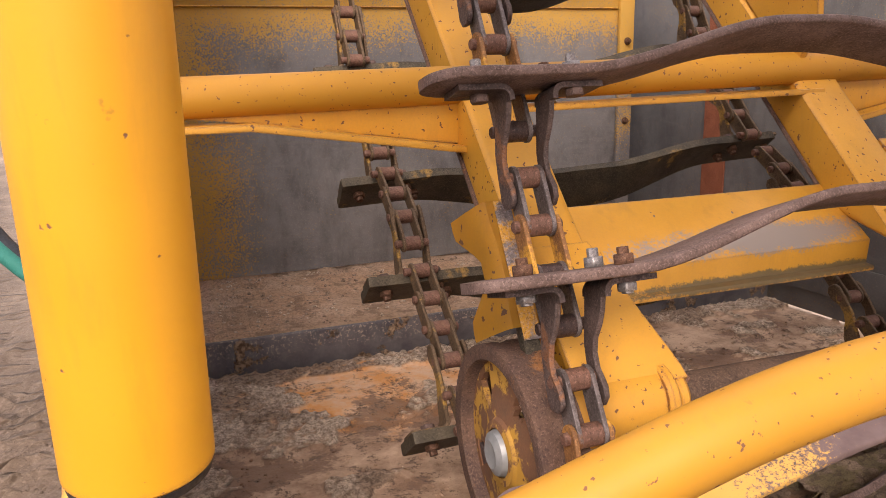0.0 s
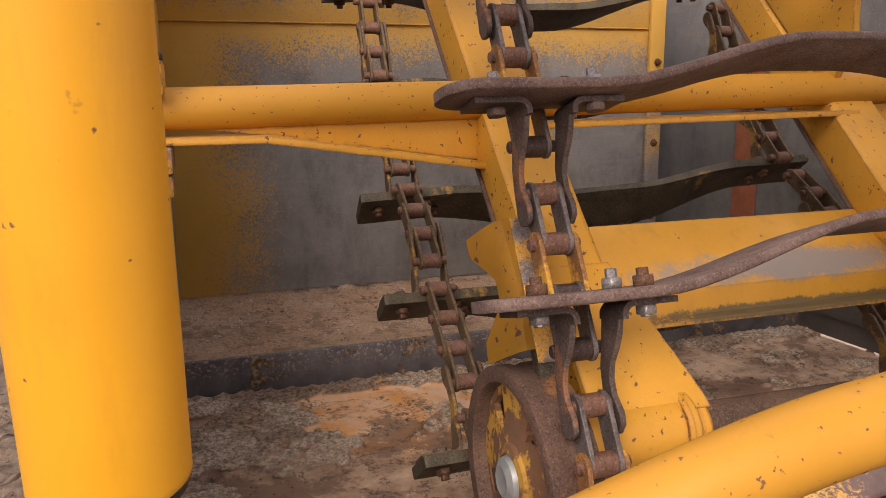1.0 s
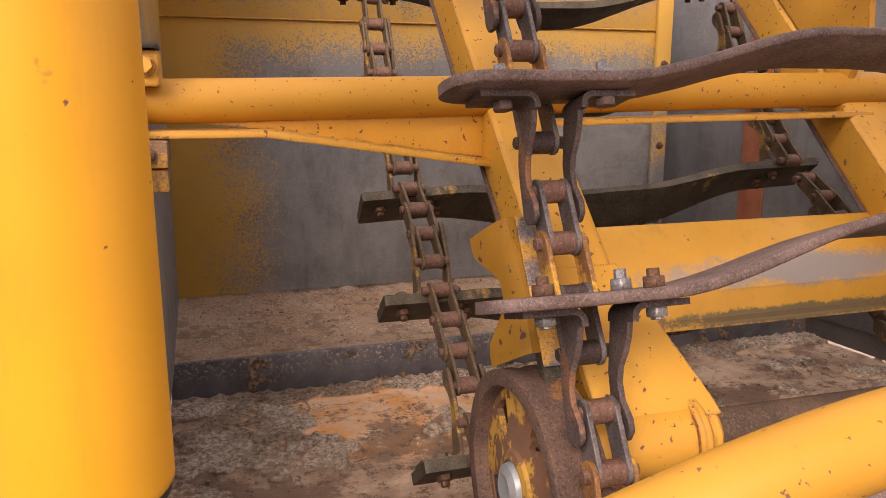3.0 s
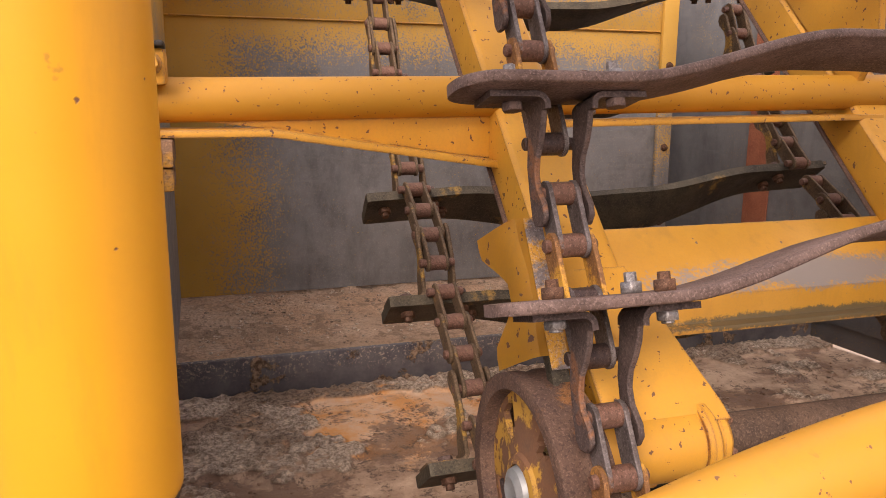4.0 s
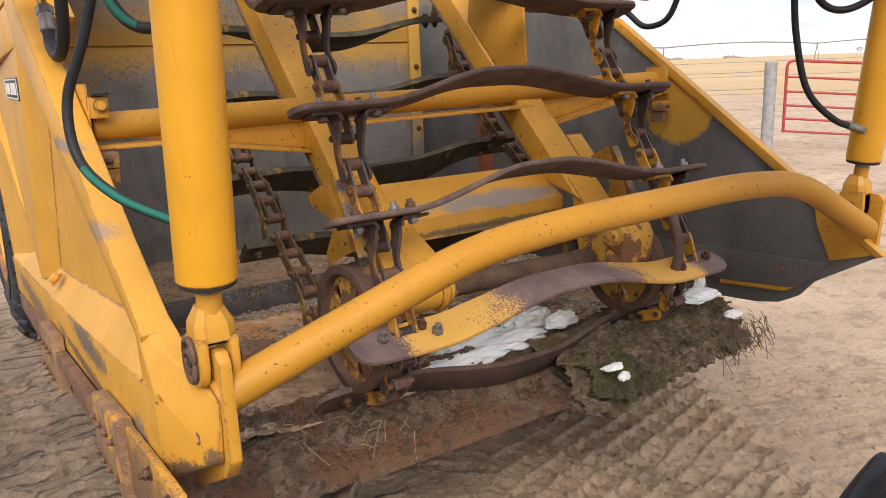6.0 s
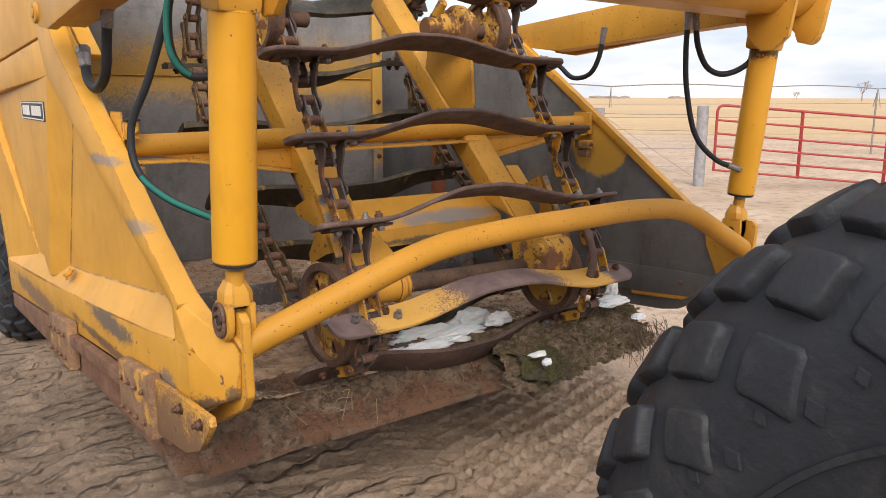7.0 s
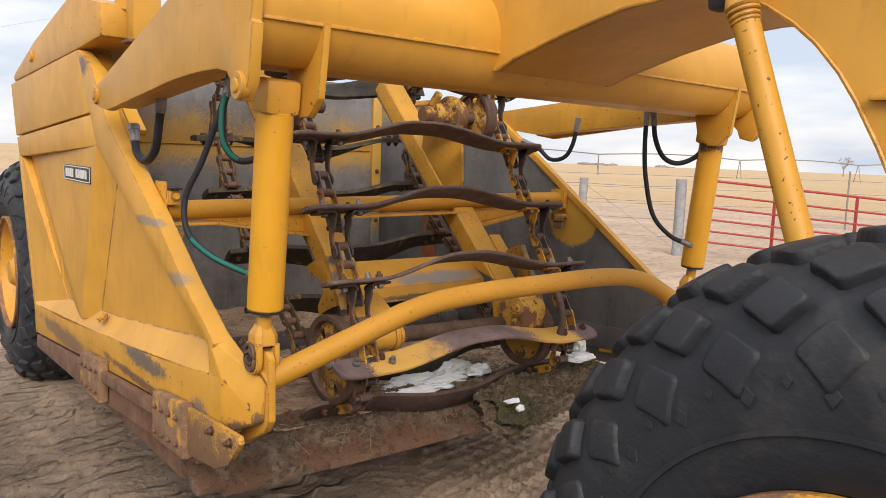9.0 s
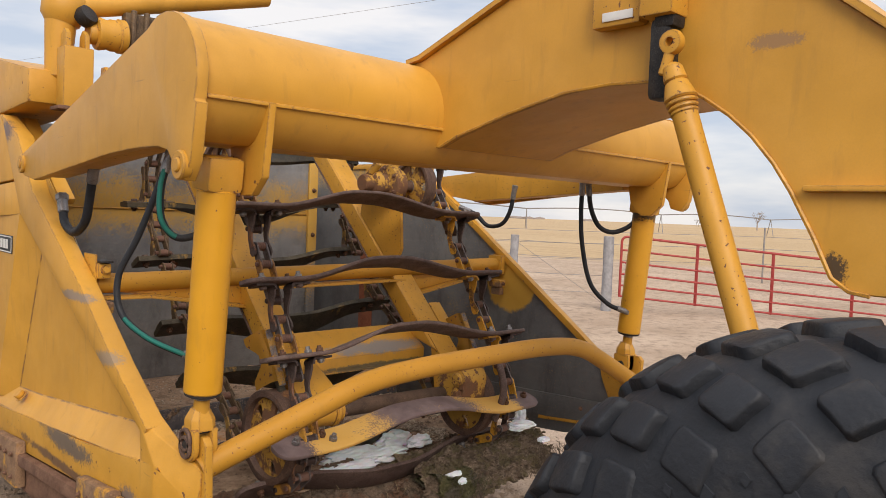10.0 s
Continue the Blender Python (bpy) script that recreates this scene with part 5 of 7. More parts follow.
def idler(x, centre, r, width, side, mat_rim, parent, spokes=5):
    """A cast wheel with a broad rim, dished web with openings, and a hub cap on its outer face."""
    bm = fresh()
    c = (x, centre[0], centre[1])
    ax = (side, 0, 0)
    lathe(bm, [(r, 0.0), (r, width * 0.30), (r * 0.985, width * 0.36), (r * 0.985, width * 0.62), (r, width * 0.68), (r, width), (r * 0.985, width * 1.02), (r * 0.86, width), (r * 0.845, width * 0.93), (r * 0.84, 0.0)], c, ax, 56, True)
    rim = part("chain_wheel", bm, mat_rim, parent)
    bm = fresh()
    u, v, d = frame_of(ax)
    na, radii = spokes * 14, [0.26, 0.36, 0.45, 0.53, 0.61, 0.69, 0.77, 0.85]
    grid = [[bm.verts.new(Vector(c) + d * (width * 0.66 + 0.030 * width / 0.085 * (1 - rr) ** 2 - 0.010) + r * rr * (math.cos(2 * math.pi * k / na) * u + math.sin(2 * math.pi * k / na) * v)) for k in range(na)] for rr in radii]
    for q in range(len(radii) - 1):
        for k in range(na):
            near = abs((k + 0.5) % 14 - 7)
            if near < (0, 0, 0.9, 1.9, 2.4, 1.6, 0)[q]:
                continue
            bm.faces.new((grid[q][k], grid[q][(k + 1) % na], grid[q + 1][(k + 1) % na], grid[q + 1][k]))
    bmesh.ops.delete(bm, geom=[w2 for w2 in bm.verts if not w2.link_faces], context="VERTS")
    bmesh.ops.recalc_face_normals(bm, faces=bm.faces)
    bmesh.ops.solidify(bm, geom=list(bm.faces), thickness=0.012)
    part("web", bm, wheel_paint, rim)
    bm = fresh()
    lathe(bm, [(0, width * 1.02), (r * 0.13, width * 1.12), (r * 0.20, width * 1.04), (r * 0.225, width * 0.9), (r * 0.225, width * 0.3), (0, width * 0.3)], c, ax, 28)
    part("hub_cap", bm, hub_grey, rim)
    bm = fresh()
    lathe(bm, [(r * 0.23, width * 0.95), (r * 0.30, width * 0.92), (r * 0.345, width * 0.80), (r * 0.345, width * 0.45), (r * 0.23, width * 0.45)], c, ax, 28, True)
    part("hub_collar", bm, wheel_paint, rim)
    return rim


# lower wheels, their shafts, top drive sprockets
idler(0.925, WC, 0.195, 0.085, -1, rim_rust, elevator)
idler(2.055, WC, 0.180, 0.07, -1, rim_rust, elevator)
bm = fresh()
HY, HZ = WC.x - 0.065, WC.y + 0.085
rod(bm, (0.93, HY, HZ), (1.118, HY, HZ), 0.060, seg=32, bev=0.01)
rod(bm, (0.93, WC.x, WC.y), (1.0, WC.x, WC.y), 0.06, seg=28, bev=0.01)
rod(bm, (1.112, HY, HZ), (1.136, HY, HZ), 0.068, seg=32, bev=0.006)
rod(bm, (1.136, HY, HZ), (1.168, HY, HZ), 0.054, seg=32, bev=0.010)
housing = part("shaft_housing", bm, yellow_worn, elevator)
bolts([(1.168, HY + 0.036 * math.cos(a), HZ + 0.036 * math.sin(a)) for a in (0.4, 1.97, 3.54, 5.1)], (1, 0, 0), housing, bolt_small)
bm = fresh()
gy, gz = 1.64, 0.985
prism(bm, [(gy - 0.085, gz - 0.075), (gy - 0.10, gz + 0.03), (gy - 0.075, gz + 0.075), (gy + 0.08, gz + 0.085), (gy + 0.11, gz - 0.03), (gy + 0.03, gz - 0.10)], "x", 1.822, 1.975, 0.016, 3)
prism(bm, [(gy - 0.085, gz - 0.020), (gy - 0.095, gz + 0.02), (gy - 0.06, gz + 0.095), (gy - 0.045, gz + 0.090), (gy - 0.06, gz - 0.03)], "x", 1.815, 1.98, 0.008)
lathe(bm, [(0, -0.018), (0.024, -0.018), (0.030, -0.012), (0.030, 0.0), (0.044, 0.004), (0.046, 0.03), (0, 0.03)], (1.812, gy - 0.055, gz + 0.030), (1, 0, 0), 28)
lathe(bm, [(0, -0.012), (0.018, -0.012), (0.022, -0.008), (0.022, 0.0), (0.032, 0.004), (0.034, 0.03), (0, 0.03)], (1.812, gy - 0.040, gz - 0.050), (1, 0, 0), 28)
lathe(bm, [(0.082, 0), (0.086, 0.012), (0.070, 0.016), (0.062, 0.05), (0, 0.05)], (1.975, WC.x - 0.03, WC.y + 0.05), (1, 0, 0), 32)
gear = part("gearbox", bm, wheel_paint, elevator, "cast gearbox, yellow paint gone rusty")
bolts([(1.822, gy + y, gz + z) for y, z in ((-0.065, -0.055), (0.0, 0.082), (0.05, 0.08), (0.065, -0.02), (0.02, -0.075), (-0.07, 0.015))], (-1, 0, 0), gear, bolt_small)
bm = fresh()
rod(bm, (1.16, HY, HZ), (1.82, WC.x - 0.03, WC.y + 0.06), 0.036, seg=24)
part("lower_shaft", bm, shaft_rust, elevator, "dark rusty shaft between the lower wheels")
bm = fresh()
pipe(bm, spline([(1.99, WC.x - 0.16, WC.y + 0.30), (2.02, WC.x - 0.22, WC.y + 0.22), (2.02, WC.x - 0.26, WC.y + 0.08), (2.0, WC.x - 0.22, WC.y - 0.06)], 8), 0.018, 12)
part("chain_deflector", bm, slat_steel, elevator)
for x in (0.86, 2.02):
    idler(x + 0.03, TOPW, 0.150, 0.06, -1, rim_rust, elevator, 4)
bm = fresh()
rod(bm, (0.95, TOPW.x, TOPW.y), (1.06, TOPW.x, TOPW.y), 0.032, seg=20)
part("drive_shaft", bm, rim_rust, elevator)
bm = fresh()
rod(bm, (1.88, TOPW.x, TOPW.y), (2.05, TOPW.x, TOPW.y), 0.032, seg=20)
part("drive_shaft", bm, rim_rust, elevator)
bm = fresh()
lathe(bm, [(0, 0), (0.040, 0), (0.046, 0.008), (0.046, 0.05), (0.066, 0.056), (0.072, 0.066), (0.072, 0.10), (0.056, 0.11), (0.056, 0.15), (0.100, 0.16), (0.108, 0.17), (0.108, 0.20), (0.09, 0.21), (0.09, 0.24), (0, 0.24)], (1.64, TOPW.x - 0.02, TOPW.y), (1, 0, 0), 36)
rod(bm, (1.70, TOPW.x - 0.02, TOPW.y + 0.05), (1.70, TOPW.x - 0.08, TOPW.y + 0.11), 0.022, seg=14)
motor = part("hydraulic_motor", bm, wheel_paint, elevator, "hydraulic drive motor, paint gone rusty")
bolts([(1.80, TOPW.x - 0.02 + 0.085 * math.cos(a), TOPW.y + 0.085 * math.sin(a)) for a in (0.5, 1.5, 2.6, 3.6, 4.7, 5.7)], (-1, 0, 0), motor, bolt_small)


# ---- draft frame: torque tube, arms, gooseneck ----
draft = thing("draft_frame", (1.5, 1.1, 2.0), "yellow gooseneck draft frame with round torque tube and side arms", "draft frame")
AY, AZ, AR = 1.17, 2.165, 0.195
bm = fresh()
prof = []
for k in range(40):
    a = 2 * math.pi * k / 40
    y, z = AY + AR * math.cos(a), AZ + AR * math.sin(a)
    if z < AZ - 0.05:
        y = AY + (y - AY) * 1.0
        z = max(z, AZ - 0.17)
    prof.append((y, z))
prism(bm, prof, "x", 0.168, 2.832, 0.0)
part("torque_tube", bm, panel_yellow, draft, sharp=25)
bm = fresh()
box(bm, (0.17, AY - 0.196, AZ - 0.057), (2.83, AY - 0.186, AZ - 0.045), 0.004)
part("weld_seam", bm, yellow, draft)
for x0, x1 in ((0.128, 0.166), (2.834, 2.872)):
    bm = fresh()
    arc = [(AY + 0.215 * math.cos(a), AZ + 0.20 * math.sin(a)) for a in (radians(d) for d in range(200, 44, -12))]
    prism(bm, [(2.56, 1.99), (2.58, 1.955), (2.52, 1.905), (2.38, 1.885), (1.60, 1.965), (1.37, 1.978), (1.20, 1.978), (1.13, 1.965), (1.095, 1.93), (1.08, 1.89), (1.02, 1.875), (0.98, 1.93), (0.955, 2.09)] + arc[0:], "x", x0, x1, 0.006)
    arm = part("arm_plate", bm, panel_yellow, draft)
    for py, pz, rr in ((2.53, 1.952, 0.038), (1.035, 1.92, 0.042)):
        bm = fresh()
        side = -1 if x0 < 1 else 1
        xo = x0 if side < 0 else x1
        rod(bm, (xo - side * 0.02, py, pz), (xo + side * 0.012, py, pz), rr, seg=24)
        rod(bm, (xo, py, pz), (xo + side * 0.018, py, pz), rr * 0.5, seg=16)
        part("pin", bm, yellow_worn, arm)
# arm undersides and far arm's inner plate
bm = fresh()
prism(bm, [(1.30, 1.98), (2.40, 1.905), (2.75, 1.95), (2.75, 2.06), (1.30, 2.17)], "x", 2.72, 2.832, 0.004)
part("arm_box", bm, yellow_worn, draft)
bm = fresh()
prism(bm, [(1.35, 1.99), (2.42, 1.90), (2.42, 1.97), (1.35, 2.10)], "x", 0.168, 0.27, 0.004)
part("arm_box", bm, yellow, draft)
# cylinder brackets under the tube ends
for x0 in (0.362, 2.612):
    bm = fresh()
    prism(bm, [(0.968, 2.12), (1.05, 2.10), (1.20, 2.00), (1.18, 1.90), (1.12, 1.845), (1.06, 1.845), (1.0, 1.90)], "x", x0, x0 + 0.026, 0.006)
    part("cylinder_bracket", bm, yellow, draft)

inner = [(0.99, 2.05), (0.90, 2.085), (0.66, 2.150), (0.44, 2.197), (0.28, 2.208), (0.13, 2.202), (0.04, 2.175), (-0.02, 2.143), (-0.09, 2.095), (-0.15, 2.041), (-0.21, 1.97), (-0.256, 1.90), (-0.315, 1.793), (-0.36, 1.70), (-0.40, 1.672), (-0.445, 1.666), (-0.95, 1.66)]
outer = [(-0.95, 1.95), (-0.46, 2.25), (-0.345, 2.343), (-0.20, 2.48), (0.0, 2.62), (0.25, 2.66), (0.45, 2.61), (0.69, 2.521), (1.10, 2.371), (1.17, 2.36), (1.17, 2.05)]
for x0, x1 in ((1.07, 1.09), (1.69, 1.71)):
    bm = fresh()
    prism(bm, inner + outer, "x", x0, x1, 0.003, 1)
    part("gooseneck_side", bm, goose_paint, draft)


def strip(bm, line, x0, x1, th):
    """A plate bent along the line (y, z), between x0 and x1."""
    rows = []
    for i, p in enumerate(line):
        a, b = Vector(line[max(i - 1, 0)]), Vector(line[min(i + 1, len(line) - 1)])
        d = (b - a).normalized()
        nn = Vector((-d.y, d.x)) * th
        rows.append([bm.verts.new((x, p[0] + k * nn.x, p[1] + k * nn.y)) for x, k in ((x0, 0), (x1, 0), (x1, 1), (x0, 1))])
    for a, b in zip(rows, rows[1:]):
        for j in range(4):
            bm.faces.new((a[j], b[j], b[(j + 1) % 4], a[(j + 1) % 4]))
    bm.faces.new(rows[0])
    bm.faces.new(rows[-1][::-1])


bm = fresh()
strip(bm, inner, 1.0885, 1.6915, -0.015)
part("gooseneck_belly", bm, panel_yellow, draft)
bm = fresh()
strip(bm, outer[:-1], 1.05, 1.73, 0.018)
part("gooseneck_top", bm, panel_yellow, draft)
bm = fresh()
pipe(bm, [(1.066, y, z) for y, z in inner[:-1]], 0.006, 6)
part("weld_bead", bm, yellow, draft)
bm = fresh()
box(bm, (1.045, -0.75, 1.90), (1.069, -0.29, 1.915), 0.004)
part("hitch_plate", bm, yellow, draft)
bm = fresh()
box(bm, (0.98, 0.04, 2.36), (1.068, 0.14, 2.60), 0.01)
box(bm, (1.02, 0.16, 2.36), (1.068, 0.32, 2.50), 0.01)
part("valve_block", bm, yellow_worn, draft)
bm = fresh()
box(bm, (1.0155, 0.18, 2.375), (1.019, 0.28, 2.40), 0.001)
part("data_plate", bm, white_plate, draft)


# ---- hydraulic cylinders ----
def hoist(x, label):
    top, foot = Vector((x, 1.145, 1.93)), Vector((x, 1.210, 1.224))
    d = (foot - top).normalized()
    cyl = thing("hydraulic_cylinder", (x, 1.185, 1.0), label, "hydraulic cylinder", "bowl lift cylinders")
    bm = fresh()
    rod(bm, top + d * 0.07, foot, 0.0588, seg=48, bev=0.006)
    barrel = part("barrel", bm, yellow_clean if x < 1.5 else stained_yellow, cyl)
    bm = fresh()
    rod(bm, foot - d * 0.004, foot + d * 0.006, 0.0562, seg=48, bev=0.002)
    part("end_ring", bm, dark_steel, barrel)
    bm = fresh()
    m = Matrix.Translation(top) @ pose(0, 0, 0, 7)
    box(bm, (-0.0605, -0.060, -0.078), (0.0605, 0.060, 0.032), 0.022, m)
    part("head_block", bm, yellow, cyl)
    bm = fresh()
    rod(bm, foot, foot + d * 0.022, 0.0245, seg=28, bev=0.002)
    part("bare_rod", bm, bright_steel, cyl, "grey rod where the paint has flaked")
    bm = fresh()
    rod(bm, foot + d * 0.018, foot + d * 0.10, 0.025, seg=28, bev=0.003)
    part("piston_rod", bm, yellow, cyl)
    e = foot + d * 0.138
    # clevis: sloping shoulders under the rod, then a fork with rounded ends
    bm = fresh()
    rows = []
    for dz, wx, wy in ((0.088, 0.025, 0.025), (0.078, 0.029, 0.029), (0.058, 0.039, 0.039), (0.050, 0.041, 0.042), (0.020, 0.041, 0.044)):
        c = 0.55
        ring = [(wx, -wy * c), (wx, wy * c), (wx * c, wy), (-wx * c, wy), (-wx, wy * c), (-wx, -wy * c), (-wx * c, -wy), (wx * c, -wy)]
        rows.append([bm.verts.new((x + px, e.y + py, e.z + dz)) for px, py in ring])
    for p, q in zip(rows, rows[1:]):
        for k in range(8):
            bm.faces.new((p[k], p[(k + 1) % 8], q[(k + 1) % 8], q[k]))
    bm.faces.new(rows[0])
    bm.faces.new(rows[-1][::-1])
    soften(bm, list(bm.faces), 0.004)
    for fx in (x - 0.0305, x + 0.0305):
        pts = [(e.y - 0.044, e.z + 0.026), (e.y + 0.044, e.z + 0.026)] + [(e.y + 0.046 * math.cos(a), e.z - 0.03 + 0.050 * math.sin(a)) for a in (radians(k) for k in range(0, -190, -18))]
        prism(bm, pts, "x", fx - 0.0105, fx + 0.0105, 0.006)
    part("clevis", bm, yellow, cyl)
    bm = fresh()
    box(bm, (x - 0.0195, e.y - 0.030, e.z + 0.010), (x + 0.0195, e.y + 0.034, e.z + 0.0195), 0.002)
    part("fork_root", bm, dark_steel, cyl, "oily black root of the fork")
    bm = fresh()
    rod(bm, (x - 0.050, e.y, e.z - 0.03), (x + 0.052, e.y, e.z - 0.03), 0.021, seg=20)
    part("pin", bm, dark_steel, cyl)
    bm = fresh()
    fx = x - 0.047 if x < 1.5 else x + 0.047
    for dz in (-0.012, 0.012):
        lathe(bm, [(0.027, -0.006), (0.035, -0.006), (0.038, 0.0), (0.035, 0.006), (0.027, 0.006)], (fx, e.y, e.z - 0.02 + dz), (1, 0, 0), 28, True)
    part("pin_washer", bm, rim_rust, cyl)
    return cyl


hoist(0.297, "yellow hydraulic lift cylinder with small paint chips, pinned to the bowl")
hoist(2.703, "yellow hydraulic lift cylinder with oily black stain near its top")
strut = thing("steering_cylinder", (1.03, -0.2, 1.0), "long yellow hydraulic strut with scratches hung from the gooseneck", "hydraulic cylinder")
a, b = Vector((1.005, 0.012, 2.13)), Vector((1.00, -0.318, 1.20))
d = (b - a).normalized()
bm = fresh()
rod(bm, a, b, 0.0335, seg=32)
body = part("barrel", bm, yellow_worn, strut)
bm = fresh()
for k, r in ((0.0, 0.042), (0.014, 0.0395), (0.026, 0.037)):
    rod(bm, a + d * k, a + d * (k + 0.011), r, seg=32, bev=0.003)
part("collar", bm, yellow, body)
bm = fresh()
rod(bm, a - d * 0.002, a - d * 0.055, 0.043, 0.031, seg=24, bev=0.005)
rod(bm, a - d * 0.05, a - d * 0.105, 0.031, 0.026, seg=24, bev=0.010)
part("rod_neck", bm, yellow_worn, strut)
bm = fresh()
lathe(bm, [(0.012, -0.016), (0.030, -0.014), (0.034, 0.0), (0.030, 0.014), (0.012, 0.016)], (1.0, 0.045, 2.285), (1, 0, 0), 24, True)
rod(bm, (0.998, 0.066, 2.20), (1.0, 0.050, 2.26), 0.014, seg=14)
part("rod_eye", bm, yellow_worn, strut)
bm = fresh()
box(bm, (1.005, 0.055, 2.14), (1.065, 0.12, 2.36), 0.02)
box(bm, (1.002, 0.045, 2.33), (1.066, 0.105, 2.40), 0.012)
part("oily_bracket", bm, dark_steel, strut, "bracket black with oil")


# ---- hoses ----
def hose(name, pts, r, label, green=None, ends=True):
    h = thing(name, pts[-1], label, "hydraulic hose", "hydraulic hoses")
    line = spline(pts, 12)
    bm = fresh()
    r *= 0.86
    pipe(bm, line, r, 14)
    tube = part("rubber_hose", bm, hose_black, h)
    if green:
        i0, i1 = (int(len(line) * g) for g in green)
        bm = fresh()
        pipe(bm, [p + Vector((-0.40, -0.42, 0.20)) * r for p in line[i0:i1]], r * 0.72, 12)
        part("green_sleeve", bm, hose_green, h, "green printed sleeve")
    if ends:
        for p, q in ((line[0], line[3]), (line[-1], line[-4])):
            bm = fresh()
            w = (q - p).normalized()
            rod(bm, p - w * 0.02, p + w * 0.050, r * 1.25, seg=14)
            rod(bm, p - w * 0.035, p - w * 0.008, r * 1.5, seg=6, bev=0.001)
            part("crimp_fitting", bm, bright_steel, h)
    return h


hose("hydraulic_hose", [(0.235, 1.36, 1.955), (0.22, 1.39, 1.87), (0.18, 1.45, 1.70), (0.14, 1.50, 1.57), (0.142, 1.48, 1.455), (0.185, 1.39, 1.385), (0.262, 1.295, 1.338), (0.305, 1.26, 1.325)], 0.0125, "black hydraulic hose with green sleeve at its lower end", (0.60, 0.97))
hose("hydraulic_hose", [(0.225, 1.33, 1.955), (0.205, 1.34, 1.86), (0.21, 1.34, 1.76), (0.255, 1.33, 1.705), (0.32, 1.31, 1.72), (0.36, 1.26, 1.79), (0.38, 1.22, 1.88)], 0.0135, "looped hose with green sleeve under the torque tube", (0.08, 0.52))
hose("hydraulic_hose", [(0.25, 2.06, 1.925), (0.25, 2.09, 1.84), (0.25, 2.14, 1.73), (0.25, 2.26, 1.68), (0.25, 2.38, 1.715), (0.255, 2.43, 1.80)], 0.02, "short black looped hose under the arm")
hose("hydraulic_hose", [(2.425, 1.35, 1.985), (2.425, 1.35, 1.84), (2.435, 1.34, 1.68), (2.475, 1.31, 1.49), (2.55, 1.25, 1.385), (2.64, 1.20, 1.345)], 0.0135, "long black hose hanging to the lift cylinder")
hose("hydraulic_hose", [(2.480, 1.35, 1.985), (2.497, 1.34, 1.87), (2.55, 1.32, 1.78), (2.61, 1.27, 1.755), (2.665, 1.20, 1.80), (2.68, 1.16, 1.89)], 0.0145, "looped black hose beside the lift cylinder")
hose("hydraulic_hose", [(2.60, 1.965, 1.965), (2.60, 1.99, 1.85), (2.60, 2.05, 1.77), (2.595, 2.16, 1.755), (2.58, 2.25, 1.82), (2.56, 2.33, 1.85)], 0.0145, "black hose curving to the elevator drive")


# ---- tyres ----
flange_rust = rusty("rusted_rim_flange", (0.17, 0.085, 0.05), (0.30, 0.15, 0.07), (0.58, 0.28, 0.03), 10, 0.7, 0.1, 0.45, 0.49)


